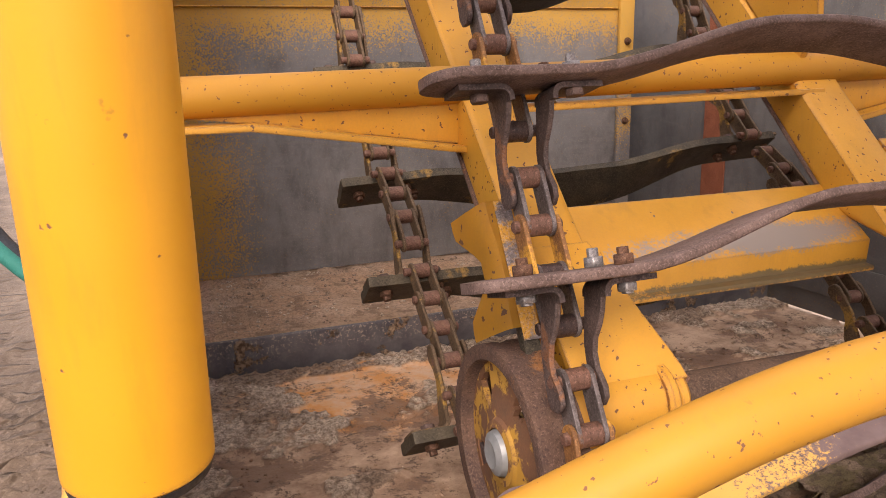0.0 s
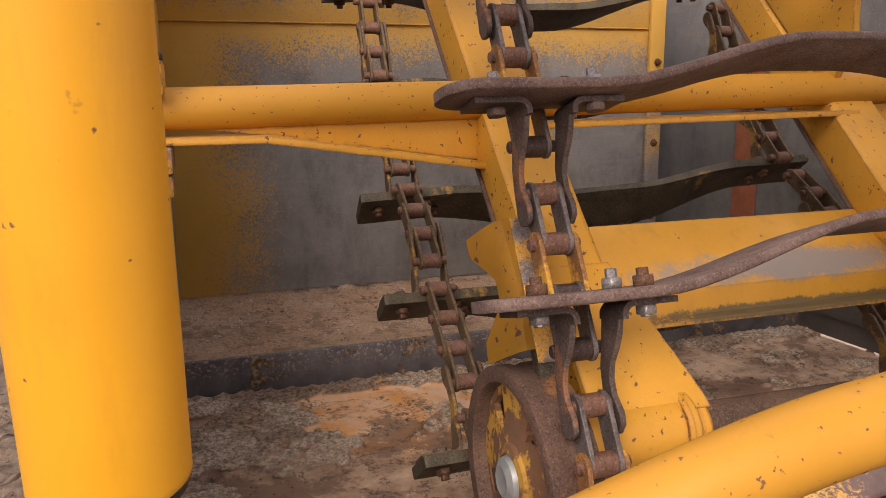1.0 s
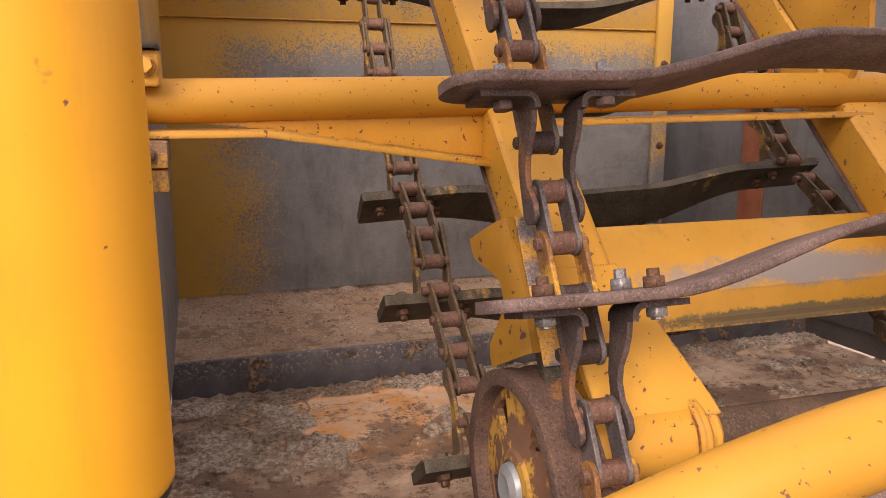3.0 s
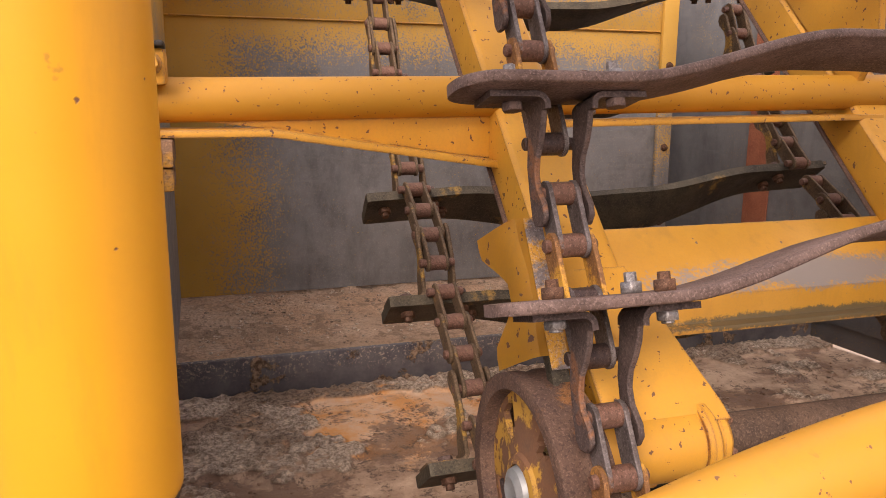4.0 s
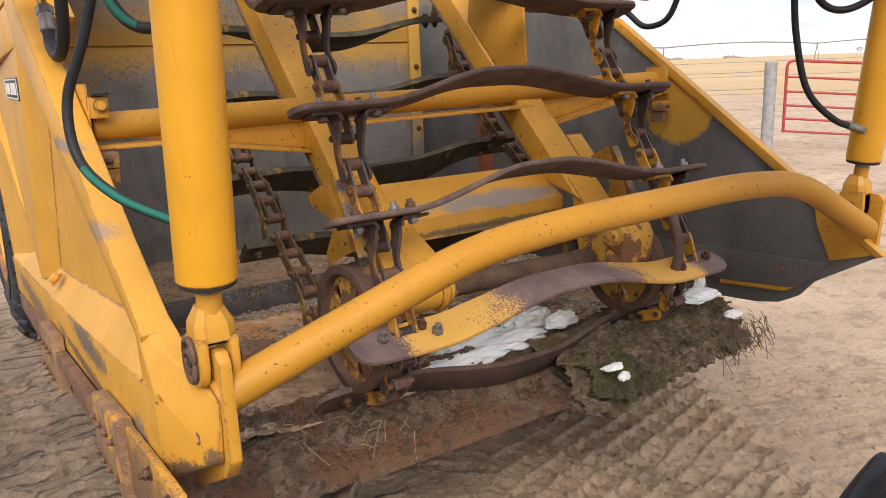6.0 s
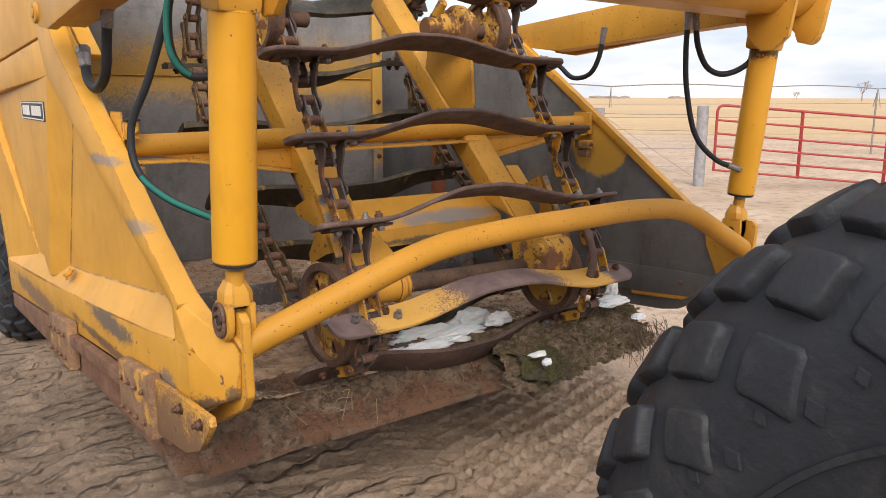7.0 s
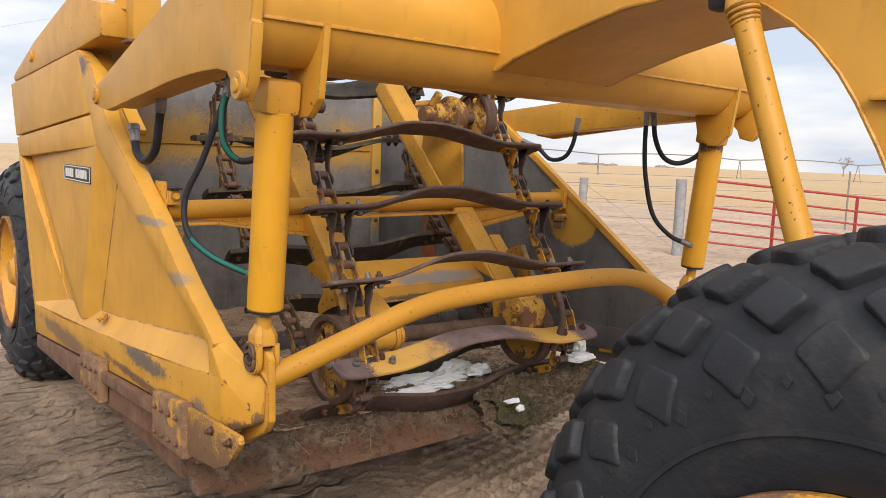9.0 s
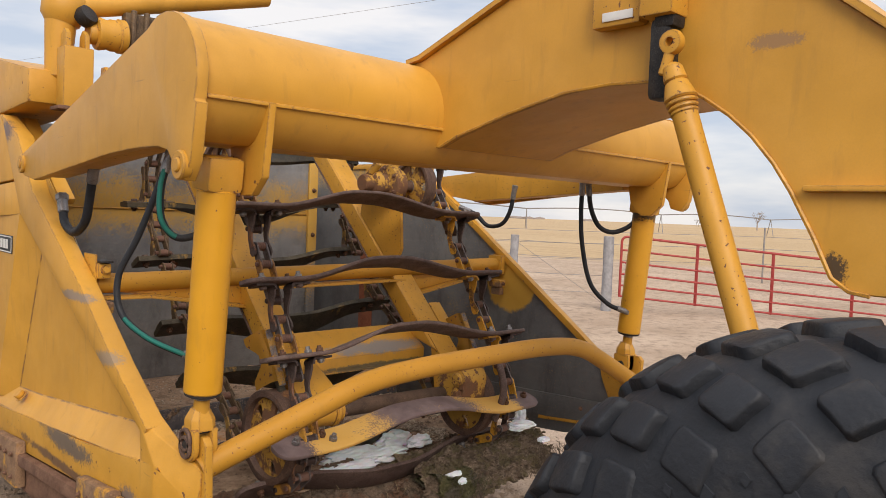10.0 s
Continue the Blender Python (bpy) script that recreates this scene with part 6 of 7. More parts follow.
def wheel(name, x0, x1, yc, zc, R, label, mat):
    """An earthmover wheel with its axle along x: round-shouldered carcass, separate tread blocks, rim and hub."""
    w = thing(name, ((x0 + x1) / 2, yc, 0.0), label, "wheel")
    W, rc = x1 - x0, 0.60 * R
    mid = (x0 + x1) / 2

    def skin(phi, out=0.0):
        """Across-place and radius of the carcass at the angle phi from its crown."""
        sn, cs = math.sin(phi), math.cos(phi)
        xx = (W / 2) * math.copysign(abs(sn) ** 0.86, sn)
        rr = rc + (R - 0.032 - rc) * abs(cs) ** 0.72
        return mid + xx + out * sn, rr + out * cs
    bm = fresh()
    side = [skin(radians(a)) for a in range(-88, 89, 4)]
    prof = [(0.46 * R, x0 + 0.10 * W), (0.48 * R, x0 + 0.05 * W), (0.52 * R, x0 + 0.026 * W), (0.56 * R, x0 + 0.008 * W)]
    tail = [(r, x0 + x1 - x) for r, x in prof[::-1]]
    lathe(bm, prof + [(r, x) for x, r in side] + tail, (0, yc, zc), (1, 0, 0), 96)
    tyre = part("tyre", bm, mat, w, "chunky block-tread tyre", 30)
    bm = fresh()
    for rr, xx in ((0.60 * R, -0.003),):
        lathe(bm, [(rr - 0.008, x0 + 0.012), (rr - 0.005, x0 + xx - 0.002), (rr + 0.005, x0 + xx - 0.002), (rr + 0.008, x0 + 0.014)], (0, yc, zc), (1, 0, 0), 96)
    part("sidewall_rib", bm, mat, tyre)
    n = 22
    rng = random.Random(4)
    pitch = 2 * math.pi / n
    step = 18

    def diamond(per=4):
        """The outline of a diamond with blunted corners, as shares of its half diagonals."""
        tips = [(1, 0), (0, 1), (-1, 0), (0, -1)]
        out = []
        for (ax, ay), (bx, by) in zip(tips, tips[1:] + tips[:1]):
            out += [(ax + (bx - ax) * t, ay + (by - ay) * t) for t in (0.09, 0.30, 0.50, 0.70, 0.91)]
        return out
    for row, deg in enumerate(range(-72, 73, step)):
        low = abs(deg) > 70
        for k in range(n):
            a = pitch * (k + 0.5 * (row % 2))
            if math.sin(a) < -0.96:
                continue
            bm = fresh()
            fill = rng.uniform(0.61, 0.67)
            du, dv = pitch * 0.5 * fill, radians(step) * fill
            tilt = rng.uniform(-0.06, 0.06)
            poly = [(u + tilt * v, v) for u, v in diamond()]

            def spot(u, v, out):
                phi = radians(deg) + v
                phi = max(-1.5, min(1.5, phi))
                xx, rr = skin(phi, out)
                return Vector((xx, yc + rr * math.cos(a + u), zc + rr * math.sin(a + u)))
            high = 0.30 if low else rng.uniform(0.92, 1.05)
            loops = [[bm.verts.new(spot(u * du * f, v * dv * f, o * high)) for u, v in poly] for f, o in ((1.13, -0.010), (1.05, 0.008), (1.0, 0.019), (0.95, 0.0245), (0.86, 0.026), (0.55, 0.0265), (0.2, 0.0265))]
            m8 = len(poly)
            for p, q in zip(loops, loops[1:]):
                for i in range(m8):
                    bm.faces.new((p[i], p[(i + 1) % m8], q[(i + 1) % m8], q[i]))
            bm.faces.new(loops[-1])
            part("tread_block", bm, mat, tyre, "", 50)
    marks = []
    for big, rad in ((0.7, 0.70), (1.0, 0.675)):
        bm = fresh()
        quad = []
        for o, g in ((-0.006, 1.15), (0.006, 0.9)):
            ring = []
            for du, dr in ((-0.026, 0), (0, -0.020), (0.026, 0), (0, 0.020)):
                rr = rad * R + dr * big * g
                ring.append(bm.verts.new((x0 + 0.004 - o + 0.12 * (rr / R - 0.68), rr * math.cos(du * big * g), rr * math.sin(du * big * g))))
            quad.append(ring)
        for i in range(4):
            bm.faces.new((quad[0][i], quad[0][(i + 1) % 4], quad[1][(i + 1) % 4], quad[1][i]))
        bm.faces.new(quad[1])
        marks.append(mesh_of("sidewall_mark", bm, mat))
    for k in range(48):
        attach("sidewall_mark", marks[k % 2], tyre, pose(0, yc, zc, 360 * k / 48))
    bm = fresh()
    lathe(bm, [(0.47 * R, 0.02), (0.480 * R, -0.004), (0.480 * R, -0.024), (0.465 * R, -0.030), (0.448 * R, -0.022), (0.440 * R, 0.0)], (x0 + 0.045 * W, yc, zc), (1, 0, 0), 72)
    part("rim_flange", bm, flange_rust, w, "rim flange with paint worn to rust")
    bm = fresh()
    lathe(bm, [(0.4395 * R, 0.0), (0.43 * R, 0.015), (0.41 * R, 0.06), (0.39 * R, 0.12), (0.20 * R, 0.15), (0.0, 0.15)], (x0 + 0.045 * W, yc, zc), (1, 0, 0), 72)
    rim = part("rim", bm, yellow_worn, w, "chipped yellow steel rim")
    bm = fresh()
    lathe(bm, [(0.0, -0.06), (0.09 * R, -0.06), (0.12 * R, -0.03), (0.13 * R, 0.05), (0.22 * R, 0.06), (0.22 * R, 0.10), (0, 0.10)], (x0 + 0.055 * W + 0.05, yc, zc), (1, 0, 0), 40)
    part("hub", bm, yellow_worn, rim)
    bolts([(x0 + 0.045 * W + 0.135, yc + 0.30 * R * math.cos(k * math.pi / 6), zc + 0.30 * R * math.sin(k * math.pi / 6)) for k in range(12)], (-1, 0, 0), rim)
    return w


wheel("front_wheel", 0.43, 1.03, -0.62, 0.82, 0.84, "big dark tractor tyre with diamond blocks on a yellow rim", tyre_rubber)
wheel("rear_wheel", 0.205, 0.85, 5.44, 0.765, 0.885, "rear scraper tyre on a yellow rim behind the bowl", tyre_dusty)


# ---- hoist gear over the bowl ----
gearing = thing("hoist_bracket", (0.45, 3.0, 2.2), "yellow bracket and cylinder above the bowl's side", "hoist bracket")
bm = fresh()
prism(bm, [(2.80, 2.245), (2.80, 2.40), (3.37, 2.51), (4.28, 2.36), (4.95, 2.20), (4.95, 2.15), (3.2, 2.222)], "x", 0.215, 0.50, 0.02)
part("box_beam", bm, yellow, gearing)
bm = fresh()
rod(bm, (0.20, 4.33, 2.27), (0.24, 4.33, 2.27), 0.035, seg=20)
part("pin", bm, yellow_worn, gearing)
bm = fresh()
box(bm, (0.322, 2.66, 2.225), (0.452, 2.76, 2.500), 0.006)
lug = part("upright", bm, panel_yellow, gearing, "square steel upright with a forked top")
bm = fresh()
box(bm, (0.300, 2.655, 2.215), (0.470, 2.77, 2.232), 0.004)
part("foot_flange", bm, rust_plate, lug)
for x in (0.345, 0.425):
    bm = fresh()
    prism(bm, [(2.67, 2.495), (2.75, 2.495), (2.745, 2.56), (2.71, 2.585), (2.675, 2.56)], "x", x - 0.011, x + 0.011, 0.004)
    part("fork", bm, yellow_worn, lug)
bm = fresh()
lathe(bm, [(0, -0.10), (0.055, -0.092), (0.088, -0.06), (0.100, -0.01), (0.096, 0.045), (0.070, 0.085), (0.045, 0.10), (0, 0.104)], (0.375, 2.83, 2.70), (0.35, 0, 1), 36)
rod(bm, (0.360, 2.83, 2.68), (0.350, 2.84, 2.36), 0.070, 0.055, seg=32, bev=0.02)
part("elbow_casting", bm, panel_yellow, gearing)
bm = fresh()
rod(bm, (0.40, 2.80, 2.70), (1.40, 2.78, 2.965), 0.050, seg=28)
part("hoist_cylinder", bm, panel_yellow, gearing)
bm = fresh()
lathe(bm, [(0, 0), (0.045, 0), (0.052, 0.01), (0.052, 0.03), (0.072, 0.036), (0.076, 0.05), (0.068, 0.085), (0.074, 0.10), (0.074, 0.13), (0.080, 0.136), (0.080, 0.165), (0.06, 0.175), (0, 0.175)], (0.455, 2.76, 2.592), (1, 0, 0.05), 32)
part("motor", bm, yellow_worn, gearing)
bm = fresh()
lathe(bm, [(0, -0.03), (0.040, -0.028), (0.050, 0.0), (0.044, 0.03), (0, 0.032)], (0.435, 2.735, 2.655), (0.3, -0.6, 0.4), 16)
part("oily_joint", bm, dark_steel, gearing)
bm = fresh()
box(bm, (0.62, 2.74, 2.52), (1.02, 2.80, 2.72), 0.012)
for k in range(6):
    rod(bm, (0.65 + 0.062 * k, 2.725, 2.53), (0.655 + 0.062 * k, 2.725, 2.728), 0.014, seg=10)
part("chain_case", bm, back_chain, gearing, "dark oily roller chain over the beam")
bm = fresh()
prism(bm, [(2.60, 2.235), (2.80, 2.235), (2.77, 2.44), (2.72, 2.44)], "x", 0.52, 0.60, 0.006)
box(bm, (0.46, 2.66, 2.235), (0.62, 2.80, 2.30), 0.01)
part("lug", bm, yellow_worn, gearing)


# ---- mud, roots and snow on the blade ----
def lumpy(name, mat, x0, x1, y0, y1, nx, ny, height, label, category, seed=0.0, kind=""):
    """A heap on the blade: a closed skin whose height over its base is given by height(x, y)."""
    bm = fresh()
    rows = []
    for j in range(ny):
        y = y0 + (y1 - y0) * j / (ny - 1)
        row = []
        for i in range(nx):
            x = x0 + (x1 - x0) * i / (nx - 1)
            base, h = height(x, y)
            jx = 0.012 * noise.noise((x * 9, y * 9, seed + 3))
            row.append(bm.verts.new((x + jx, y + 0.015 * noise.noise((x * 8, y * 8, seed + 5)), base + h)))
        rows.append(row)
    for a, b in zip(rows, rows[1:]):
        for i in range(nx - 1):
            bm.faces.new((a[i], a[i + 1], b[i + 1], b[i]))
    rim = [v for v in rows[0]] + [r[-1] for r in rows[1:]] + rows[-1][-2::-1] + [r[0] for r in rows[-2:0:-1]]
    low = [bm.verts.new((v.co.x, v.co.y + 0.01, v.co.z - 0.05)) for v in rim]
    m = len(rim)
    for i in range(m):
        bm.faces.new((rim[i], low[i], low[(i + 1) % m], rim[(i + 1) % m]))
    bm.faces.new(low)
    return solo(name, bm, mat, label, category, "", kind, 80)


def blade_z(y):
    return 0.437 + (y - 1.62) * 0.35


def crust(x, y):
    f = max(0.0, min(1.0, (y - 1.66) / 0.10))
    h = 0.012 + 0.030 * max(0, noise.noise((x * 4, y * 4, 1))) + 0.016 * noise.noise((x * 11, y * 11, 4)) + 0.012 * max(0.0, noise.noise((x * 30, y * 30, 4))) + 0.008 * noise.noise((x * 60, y * 60, 9)) + 0.055 * f * (0.5 + 0.5 * noise.noise((x * 2.2, 0, 8)))
    return blade_z(y), h * (0.3 + 0.7 * f)


lumpy("mud_crust", blade_mud, 0.34, 2.62, 1.645, 1.93, 300, 44, crust, "rust-brown mud caked along the cutting edge", "mud", 1)


def sod_sheet(name, mat, x0, x1, nx, nv, top, bottom, label, category, seed, rough=1.0):
    """A hanging clump: top(x) and bottom(x) give (y, z) of its upper back and lower front; the skin bulges and breaks up between."""
    bm = fresh()
    rows = []
    for j in range(nv):
        v = j / (nv - 1)
        row = []
        for i in range(nx):
            x = x0 + (x1 - x0) * i / (nx - 1)
            (ya, za), (yb, zb) = top(x), bottom(x)
            side = min(1.0, (x - x0) / 0.06, (x1 - x) / 0.08)
            y = ya + (yb - ya) * v ** 0.75 + (1 - max(0.0, side)) * 0.05
            z = za + (zb - za) * v ** 1.5
            q = (0.045 * noise.noise((x * 6, v * 3, seed)) + 0.040 * noise.noise((x * 14, v * 7, seed + 4)) + 0.022 * noise.noise((x * 32, v * 15, seed + 8)) + 0.016 * noise.noise((x * 75, v * 34, seed + 8))) * rough
            row.append(bm.verts.new((x + 0.3 * q, y - q * 0.8, z + q * 0.7)))
        rows.append(row)
    for a, b in zip(rows, rows[1:]):
        for i in range(nx - 1):
            bm.faces.new((a[i], a[i + 1], b[i + 1], b[i]))
    under = [bm.verts.new((v.co.x, 1.80, max(0.46, v.co.z + 0.03))) for v in rows[-1]]
    for i in range(nx - 1):
        bm.faces.new((rows[-1][i], rows[-1][i + 1], under[i + 1], under[i]))
        bm.faces.new((under[i], under[i + 1], rows[0][i + 1], rows[0][i]))
    return solo(name, bm, mat, label, category, "", "", 80)


def sod_top(x):
    return 1.80, 0.615 + 0.03 * (x - 1.6)


def sod_low(x):
    k = (x - 1.63) / 0.95
    return 1.475 + 0.02 * k, 0.435 + 0.055 * k + 0.025 * noise.noise((x * 9, 0, 3)) - 0.035 * math.exp(-((x - 1.75) / 0.08) ** 2)


sod = sod_sheet("sod_clump", clod, 1.63, 2.58, 170, 44, sod_top, sod_low, "dark clump of root-bound sod hanging on the blade", "soil clump", 2.0)
sod_sheet("moss_patch", moss, 1.66, 1.90, 56, 26, lambda x: (1.52, 0.575), lambda x: (1.458, 0.455 + 0.5 * abs(x - 1.76)), "green mossy patch on the sod clump", "moss", 7.0, 0.7)


def strands(name, n, spot, length, r, mat, label, category, seed):
    """Many thin bent stalks in one object."""
    rng = random.Random(seed)
    bm = fresh()
    for _ in range(n):
        p = Vector(spot(rng))
        d = Vector((rng.uniform(-1, 1), rng.uniform(-1, 0.6), rng.uniform(-1.2, 0.5))).normalized()
        l = length * rng.uniform(0.4, 1.2)
        bend = Vector((rng.uniform(-0.5, 0.5), rng.uniform(-0.5, 0.5), -0.5)) * l
        pts = [p + d * l * t + bend * t * t for t in (0, 0.35, 0.7, 1.0)]
        pipe(bm, pts, r, 4)
    return solo(name, bm, mat, label, category, "", "stuff")


root_brown = plain("root_fibre", (0.09, 0.065, 0.045), (0.17, 0.125, 0.085), 20, 0.9)
strands("root_strands", 190, lambda g: (g.uniform(2.30, 2.60), g.uniform(1.46, 1.56), g.uniform(0.48, 0.60)), 0.055, 0.0013, root_brown, "dry roots hanging from the sod clump", "roots", 3)
strands("dry_stalks", 60, lambda g: (g.uniform(0.5, 2.5), g.uniform(1.55, 1.85), g.uniform(0.52, 0.60)), 0.07, 0.0011, straw_mat, "dry stalks in the mud on the blade", "stalks", 4)
strands("moss_blades", 260, lambda g: (g.uniform(1.68, 1.92), g.uniform(1.42, 1.56), g.uniform(0.50, 0.56)), 0.03, 0.0012, moss, "short green moss blades on the sod", "moss", 6)


def snow_patch(x, y, z, sx, sy, sz, seed):
    bm = fresh()
    bmesh.ops.create_icosphere(bm, subdivisions=5, radius=1.0)
    for v in bm.verts:
        c = v.co.copy()
        k = 0.88 + 0.26 * noise.noise(c * 1.9 + Vector((seed, 0, 0))) + 0.16 * noise.noise(c * 4.0 + Vector((0, seed, 0))) + 0.03 * noise.noise(c * 10) + 0.012 * noise.noise(c * 26)
        v.co = Vector((x + c.x * sx * k, y + c.y * sy * k, z + max(-0.5, c.z) * sz * k))
    return solo("snow_patch", bm, snow, "patch of old granular snow lying on the mud", "snow", "snow patches", "", 80)


for k, spot in enumerate(((1.40, 1.885, 0.578, 0.22, 0.060, 0.032), (1.62, 1.89, 0.598, 0.16, 0.058, 0.038), (1.86, 1.90, 0.622, 0.09, 0.050, 0.036), (1.50, 2.00, 0.588, 0.20, 0.070, 0.050), (1.80, 2.03, 0.600, 0.14, 0.070, 0.060), (2.33, 1.61, 0.695, 0.11, 0.055, 0.030), (2.38, 1.49, 0.640, 0.045, 0.030, 0.016), (1.70, 1.470, 0.60, 0.05, 0.025, 0.012), (2.42, 1.72, 0.73, 0.06, 0.055, 0.075), (0.79, 1.93, 0.560, 0.045, 0.03, 0.014), (1.74, 1.455, 0.56, 0.03, 0.015, 0.02))):
    snow_patch(*spot, k * 3.1)

# clods lying on the bowl floor and ledge
rng = random.Random(8)
clod_meshes = []
for q in range(4):
    bm = fresh()
    bmesh.ops.create_icosphere(bm, subdivisions=1, radius=1.0)
    for v in bm.verts:
        v.co *= 1 + 0.45 * noise.noise(v.co * 1.6 + Vector((q * 5, 0, 0))) + 0.2 * noise.noise(v.co * 4 + Vector((0, q, 0)))
        v.co.z *= 0.6
    clod_meshes.append(bm)
def strew(name, n, spot, mat, label):
    """Many small clods in one object; spot gives a place and a size."""
    big = fresh()
    for k in range(n):
        x, y, z, r = spot()
        src = clod_meshes[k % 4]
        m = Matrix.Translation((x, y, z)) @ Euler((0, 0, rng.uniform(0, 6.3))).to_matrix().to_4x4() @ Matrix.Scale(r, 4)
        vmap = {v: big.verts.new(m @ v.co) for v in src.verts}
        for f in src.faces:
            big.faces.new([vmap[v] for v in f.verts])
    solo(name, big, mat, label, "soil clods", "", "stuff", 80)


def size(lo, hi):
    return lo + (hi - lo) * rng.random() ** 3


def blade_spot():
    x, y = rng.uniform(0.36, 2.55), rng.uniform(1.665, 1.93)
    base, h = crust(x, y)
    return x, y, base + h, size(0.0025, 0.014)


def floor_spot():
    if rng.random() < 0.55:
        x, y = rng.uniform(0.34, 2.6), rng.uniform(1.95, 3.05)
        return x, y, 0.543 - 0.02 * (y - 2.4) + cake(x, y), size(0.0015, 0.007)
    return rng.uniform(0.34, 2.4), 3.82 - 0.70 * rng.random() ** 1.7, 0.664, size(0.0015, 0.009)


def yard_spot():
    x, y = rng.uniform(-1.2, 3.8), rng.uniform(0.9, 4.6)
    return x, y, ground_z(x, y), size(0.0025, 0.012)


strew("soil_clods", 7000, blade_spot, blade_mud, "brown crumbs of mud strewn along the blade")
sod_points = [v.co.copy() for v in sod.data.vertices if v.co.y < 1.72]


def sod_spot():
    p = rng.choice(sod_points)
    return p.x, p.y, p.z, size(0.004, 0.017)


strew("soil_clods", 2600, sod_spot, clod, "crumbs of root-bound soil on the sod clump")
strew("soil_clods", 5200, floor_spot, floor_mud, "small dry clods strewn over the bowl floor")
strew("soil_clods", 12000, yard_spot, yard_soil, "small clods strewn over the yard")
for bm in clod_meshes:
    bm.free()


# ---- fence, gate and distance ----
def wood_post(x, y, h, r, lean=0.0):
    bm = fresh()
    st = []
    for k in range(8):
        z = -0.1 + (h + 0.1) * k / 7
        st.append(((x + lean * z + 0.008 * noise.noise((x, z * 3, 0)), y, z), (0, 0, 1), r * (1 + 0.08 * noise.noise((y, z * 2, 3)))))
    rings(bm, st, 14)
    return solo("fence_post", bm, post_wood, "weathered grey wooden fence post in the yard", "fence post", "fence posts")


GATE0 = Vector((12.57, 7.72, 0.0))
GDIR = Vector((0.72, -0.69, -0.075))
wood_post(12.45, 7.95, 1.50, 0.105)
wood_post(11.35, 9.55, 1.45, 0.085, 0.02)
bm = fresh()
rod(bm, (17.2, 17.0, -0.1), (17.2, 17.0, 1.7), 0.025, seg=8)
solo("steel_post", bm, wire_grey, "thin dark steel fence post by the field", "fence post", "fence posts")
bm = fresh()
rod(bm, (24.0, 9.8, -0.1), (24.0, 9.8, 1.8), 0.03, seg=8)
solo("steel_post", bm, wire_grey, "thin dark steel fence post by the field", "fence post", "fence posts")

gate = thing("pipe_gate", GATE0, "faded red tubular steel farm gate, closed", "gate")
LEVELS = (0.30, 0.52, 0.75, 0.99, 1.24, 1.52)
for z in LEVELS:
    bm = fresh()
    a, b = GATE0 + Vector((0, 0, z)), GATE0 + GDIR * 6.4 + Vector((0, 0, z))
    if z == LEVELS[-1]:
        pipe(bm, rounded([GATE0 + Vector((0, 0, 0.28)), a, b, GATE0 + GDIR * 6.4 + Vector((0, 0, 0.28))], 0.14, 6), 0.026, 10)
    else:
        rod(bm, a, b, 0.021, seg=10)
    part("rail", bm, gate_red, gate)
for s in (1.55, 3.1, 4.75):
    bm = fresh()
    p = GATE0 + GDIR * s
    box(bm, (p.x - 0.012, p.y - 0.03, p.z + 0.27), (p.x + 0.012, p.y + 0.03, p.z + 1.52), 0.004)
    part("upright", bm, gate_red, gate)


def wire(a, b, sag, r=0.006):
    bm = fresh()
    a, b = Vector(a), Vector(b)
    pipe(bm, [a.lerp(b, t) - Vector((0, 0, sag * 4 * t * (1 - t))) for t in (k / 10 for k in range(11))], r, 5)
    return solo("fence_wire", bm, wire_grey, "thin slack fence wire between the posts", "fence wire", "fence wires")


for z in (0.35, 0.7, 1.05, 1.35):
    wire((12.45, 7.95, z), (11.35, 9.55, z), 0.02)
    wire((11.35, 9.55, z), (9.2, 13.4, z), 0.04)
wire((11.40, 9.5, 1.30), (12.4, 8.05, 0.15), 0.0, 0.005)
for z in (0.6, 1.1, 1.5):
    wire((10.0, 22.0, z), (24.0, 9.8, z), 0.05, 0.008)
    wire((24.0, 9.8, z), (34.0, 1.0, z), 0.05, 0.008)


def bare_tree(x, y, h, seed):
    """A leafless far tree: trunk, forking limbs and fine twigs in one skin each."""
    t = thing("bare_tree", (x, y, 0), "leafless tree standing alone on the far field", "tree", "far trees")
    rng = random.Random(seed)
    bm = fresh()
    rings(bm, [((x, y, -0.5), (0, 0, 1), h * 0.035), ((x, y, h * 0.25), (0, 0, 1), h * 0.026), ((x, y, h * 0.42), (0, 0, 1), h * 0.018)], 8)
    part("trunk", bm, far_wood, t)
    bm = fresh()

    def grow(p, d, l, r, depth):
        q = p + d * l
        rings(bm, [(p, d, r), (q, d, r * 0.6)], 4, False)
        if depth:
            for _ in range(3 if depth > 1 else 4):
                e = (d + Vector((rng.uniform(-0.8, 0.8), rng.uniform(-0.8, 0.8), rng.uniform(-0.15, 0.6)))).normalized()
                grow(q, e, l * rng.uniform(0.55, 0.8), r * 0.6, depth - 1)
    for _ in range(6):
        d = Vector((rng.uniform(-0.7, 0.7), rng.uniform(-0.7, 0.7), rng.uniform(0.5, 1))).normalized()
        grow(Vector((x, y, h * rng.uniform(0.28, 0.42))), d, h * 0.22, h * 0.014, 3)
    part("crown", bm, far_wood, t)


bare_tree(400, 178, 11, 2)
bare_tree(620, 330, 7, 5)
bare_tree(700, 370, 8, 9)

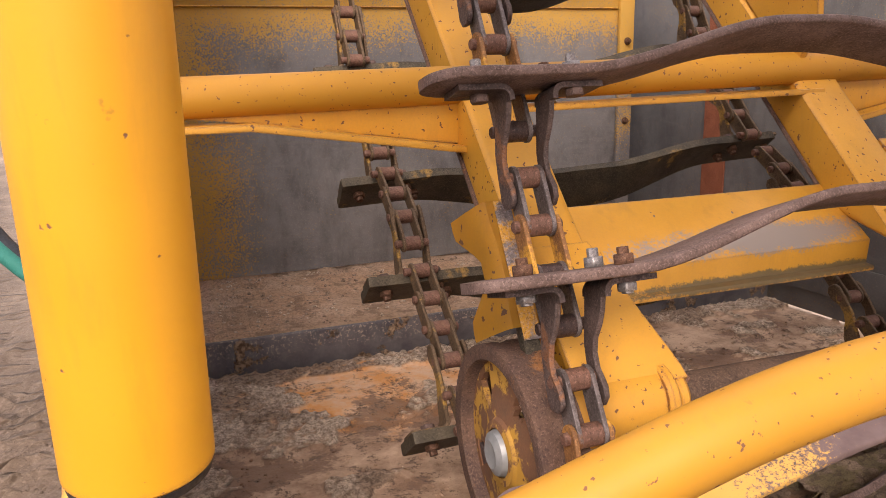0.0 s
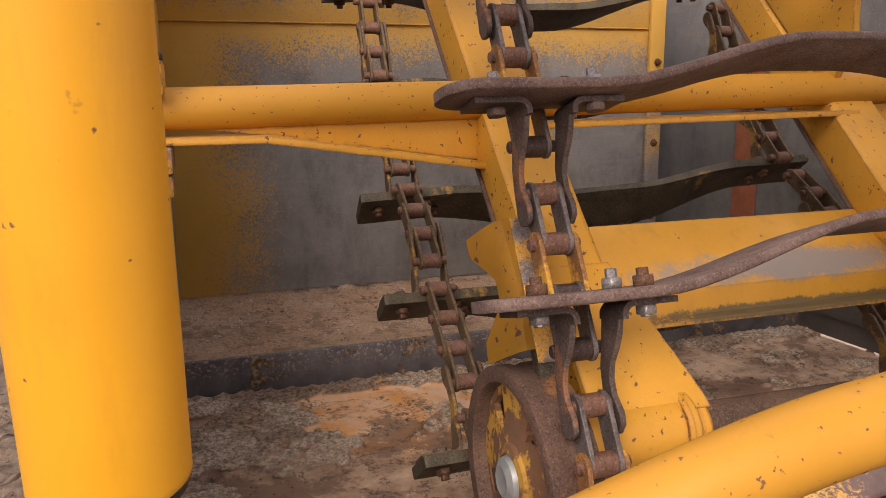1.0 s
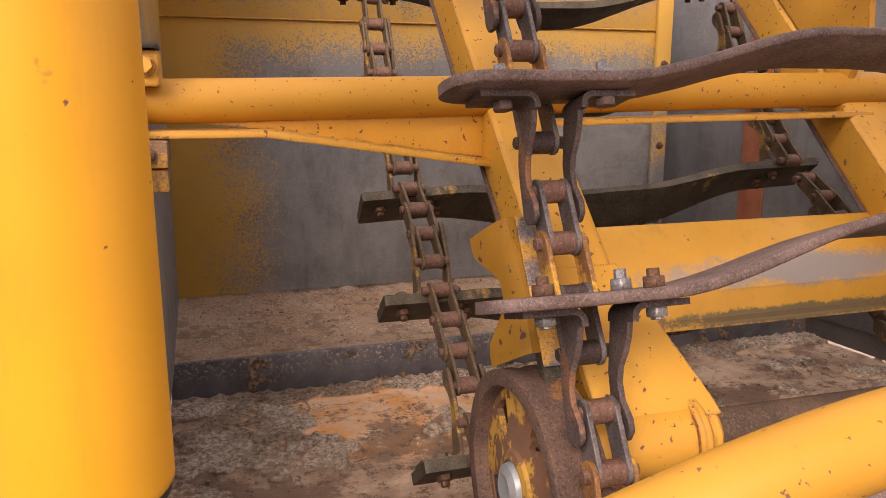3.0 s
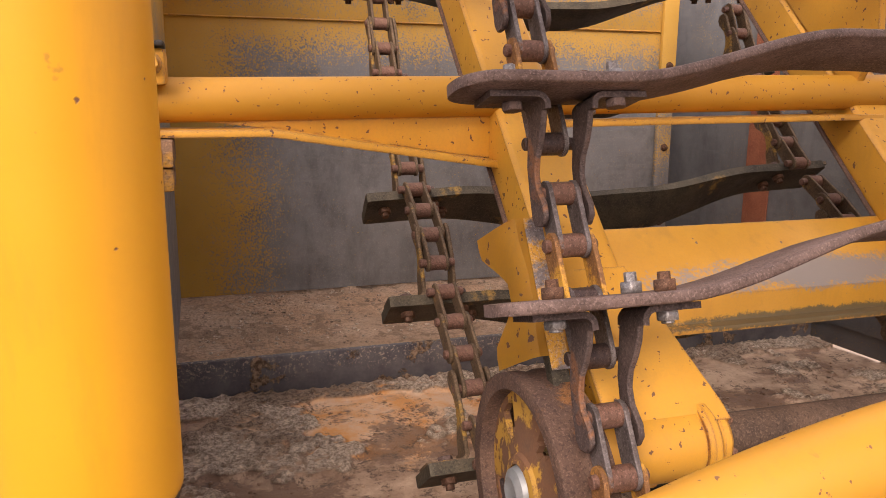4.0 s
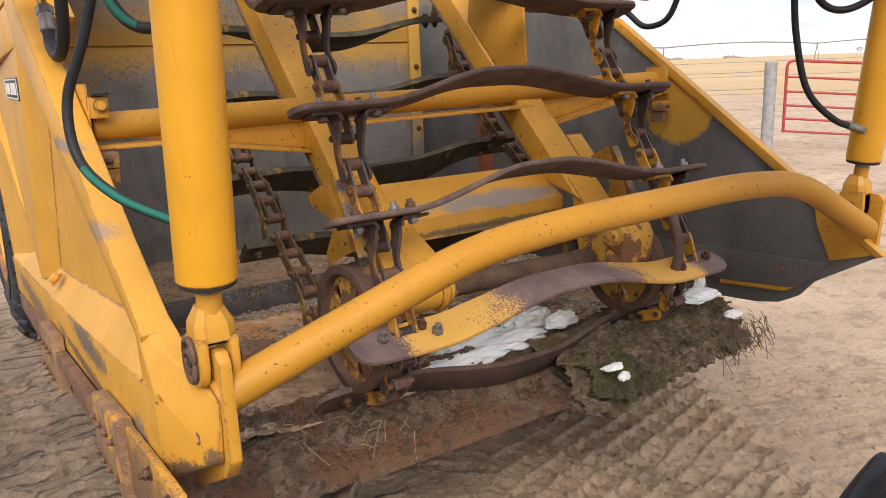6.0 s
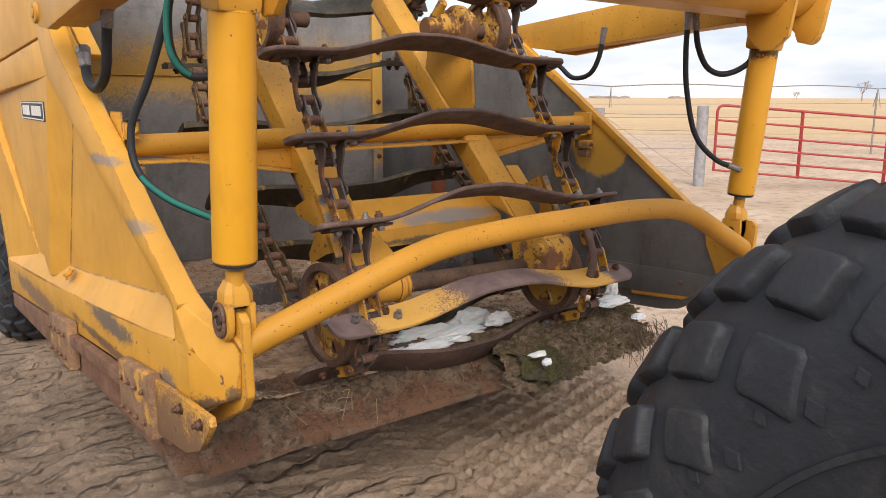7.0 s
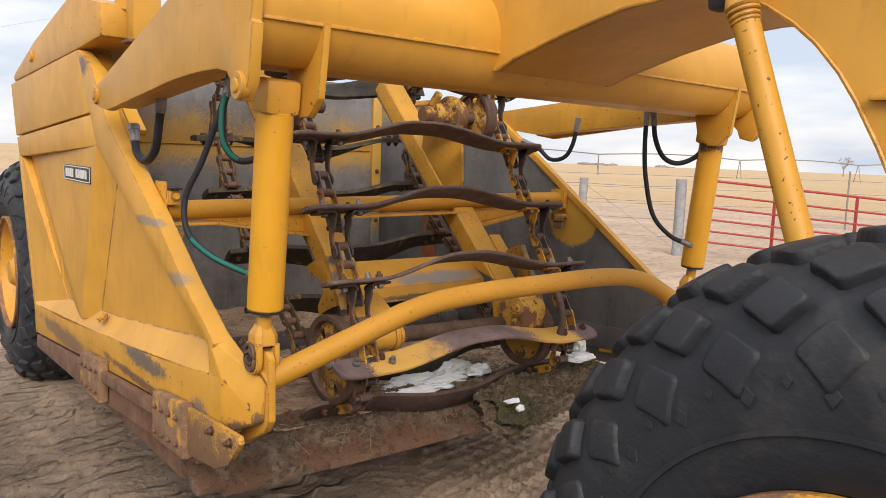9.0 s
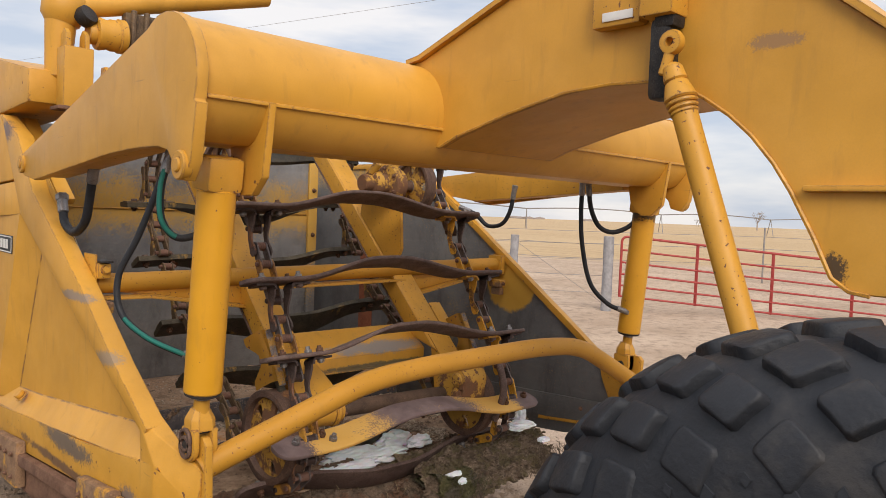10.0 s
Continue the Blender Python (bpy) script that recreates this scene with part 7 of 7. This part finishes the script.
# low far woods along the horizon
rng = random.Random(12)
bm = fresh()
for k in range(900):
    az = rng.uniform(-30, 85)
    if noise.noise((az * 0.25, 3.0, 0)) < 0.16:
        continue
    dist = rng.uniform(1200, 1700)
    x, y = dist * math.sin(radians(az)), dist * math.cos(radians(az))
    r, h = rng.uniform(4, 12), rng.uniform(1.5, 5)
    m = Matrix.Translation((x, y, 0)) @ Matrix.Diagonal((r, r, h, 1))
    vs = [bm.verts.new(m @ Vector((math.cos(a) * (1 + 0.3 * rng.random()), math.sin(a), zz))) for zz in (-0.3, 0.55 + 0.2 * rng.random()) for a in (0, 1.26, 2.5, 3.77, 5.0)]
    top = bm.verts.new(m @ Vector((rng.uniform(-0.3, 0.3), 0, 1)))
    for i in range(5):
        bm.faces.new((vs[i], vs[(i + 1) % 5], vs[5 + (i + 1) % 5], vs[5 + i]))
        bm.faces.new((vs[5 + i], vs[5 + (i + 1) % 5], top))
solo("far_woods", bm, far_wood, "thin line of bare woods on the horizon", "woods", "", "stuff")

# centre-pivot irrigation line far out on the field
pivot = thing("irrigation_pivot", (150, 110, 0), "long spidery irrigation pivot standing on the far stubble field", "irrigation rig")
P0, P1 = Vector((70, 92, 0)), Vector((190, 60, 0))
bm = fresh()
pipe(bm, [P0.lerp(P1, t) + Vector((0, 0, 3.4 + 0.5 * abs(math.sin(t * 4 * math.pi)))) for t in (k / 48 for k in range(49))], 0.10, 6)
part("pipe_span", bm, wire_grey, pivot)
for t in (0, 0.25, 0.5, 0.75, 1.0):
    p = P0.lerp(P1, t)
    for dx in (-1.2, 1.2):
        bm = fresh()
        rod(bm, p + Vector((dx, dx, 0)), p + Vector((0, 0, 3.5)), 0.07, seg=6)
        part("leg", bm, wire_grey, pivot)

# overhead wire crossing high behind the machine
bm = fresh()
pipe(bm, [Vector((0.0, 90.0, 9.3)).lerp(Vector((26.0, -22.0, 9.3)), t) - Vector((0, 0, 0.4 * 4 * t * (1 - t))) for t in (k / 16 for k in range(17))], 0.006, 5)
solo("overhead_wire", bm, wire_grey, "thin overhead wire against the pale sky", "wire")
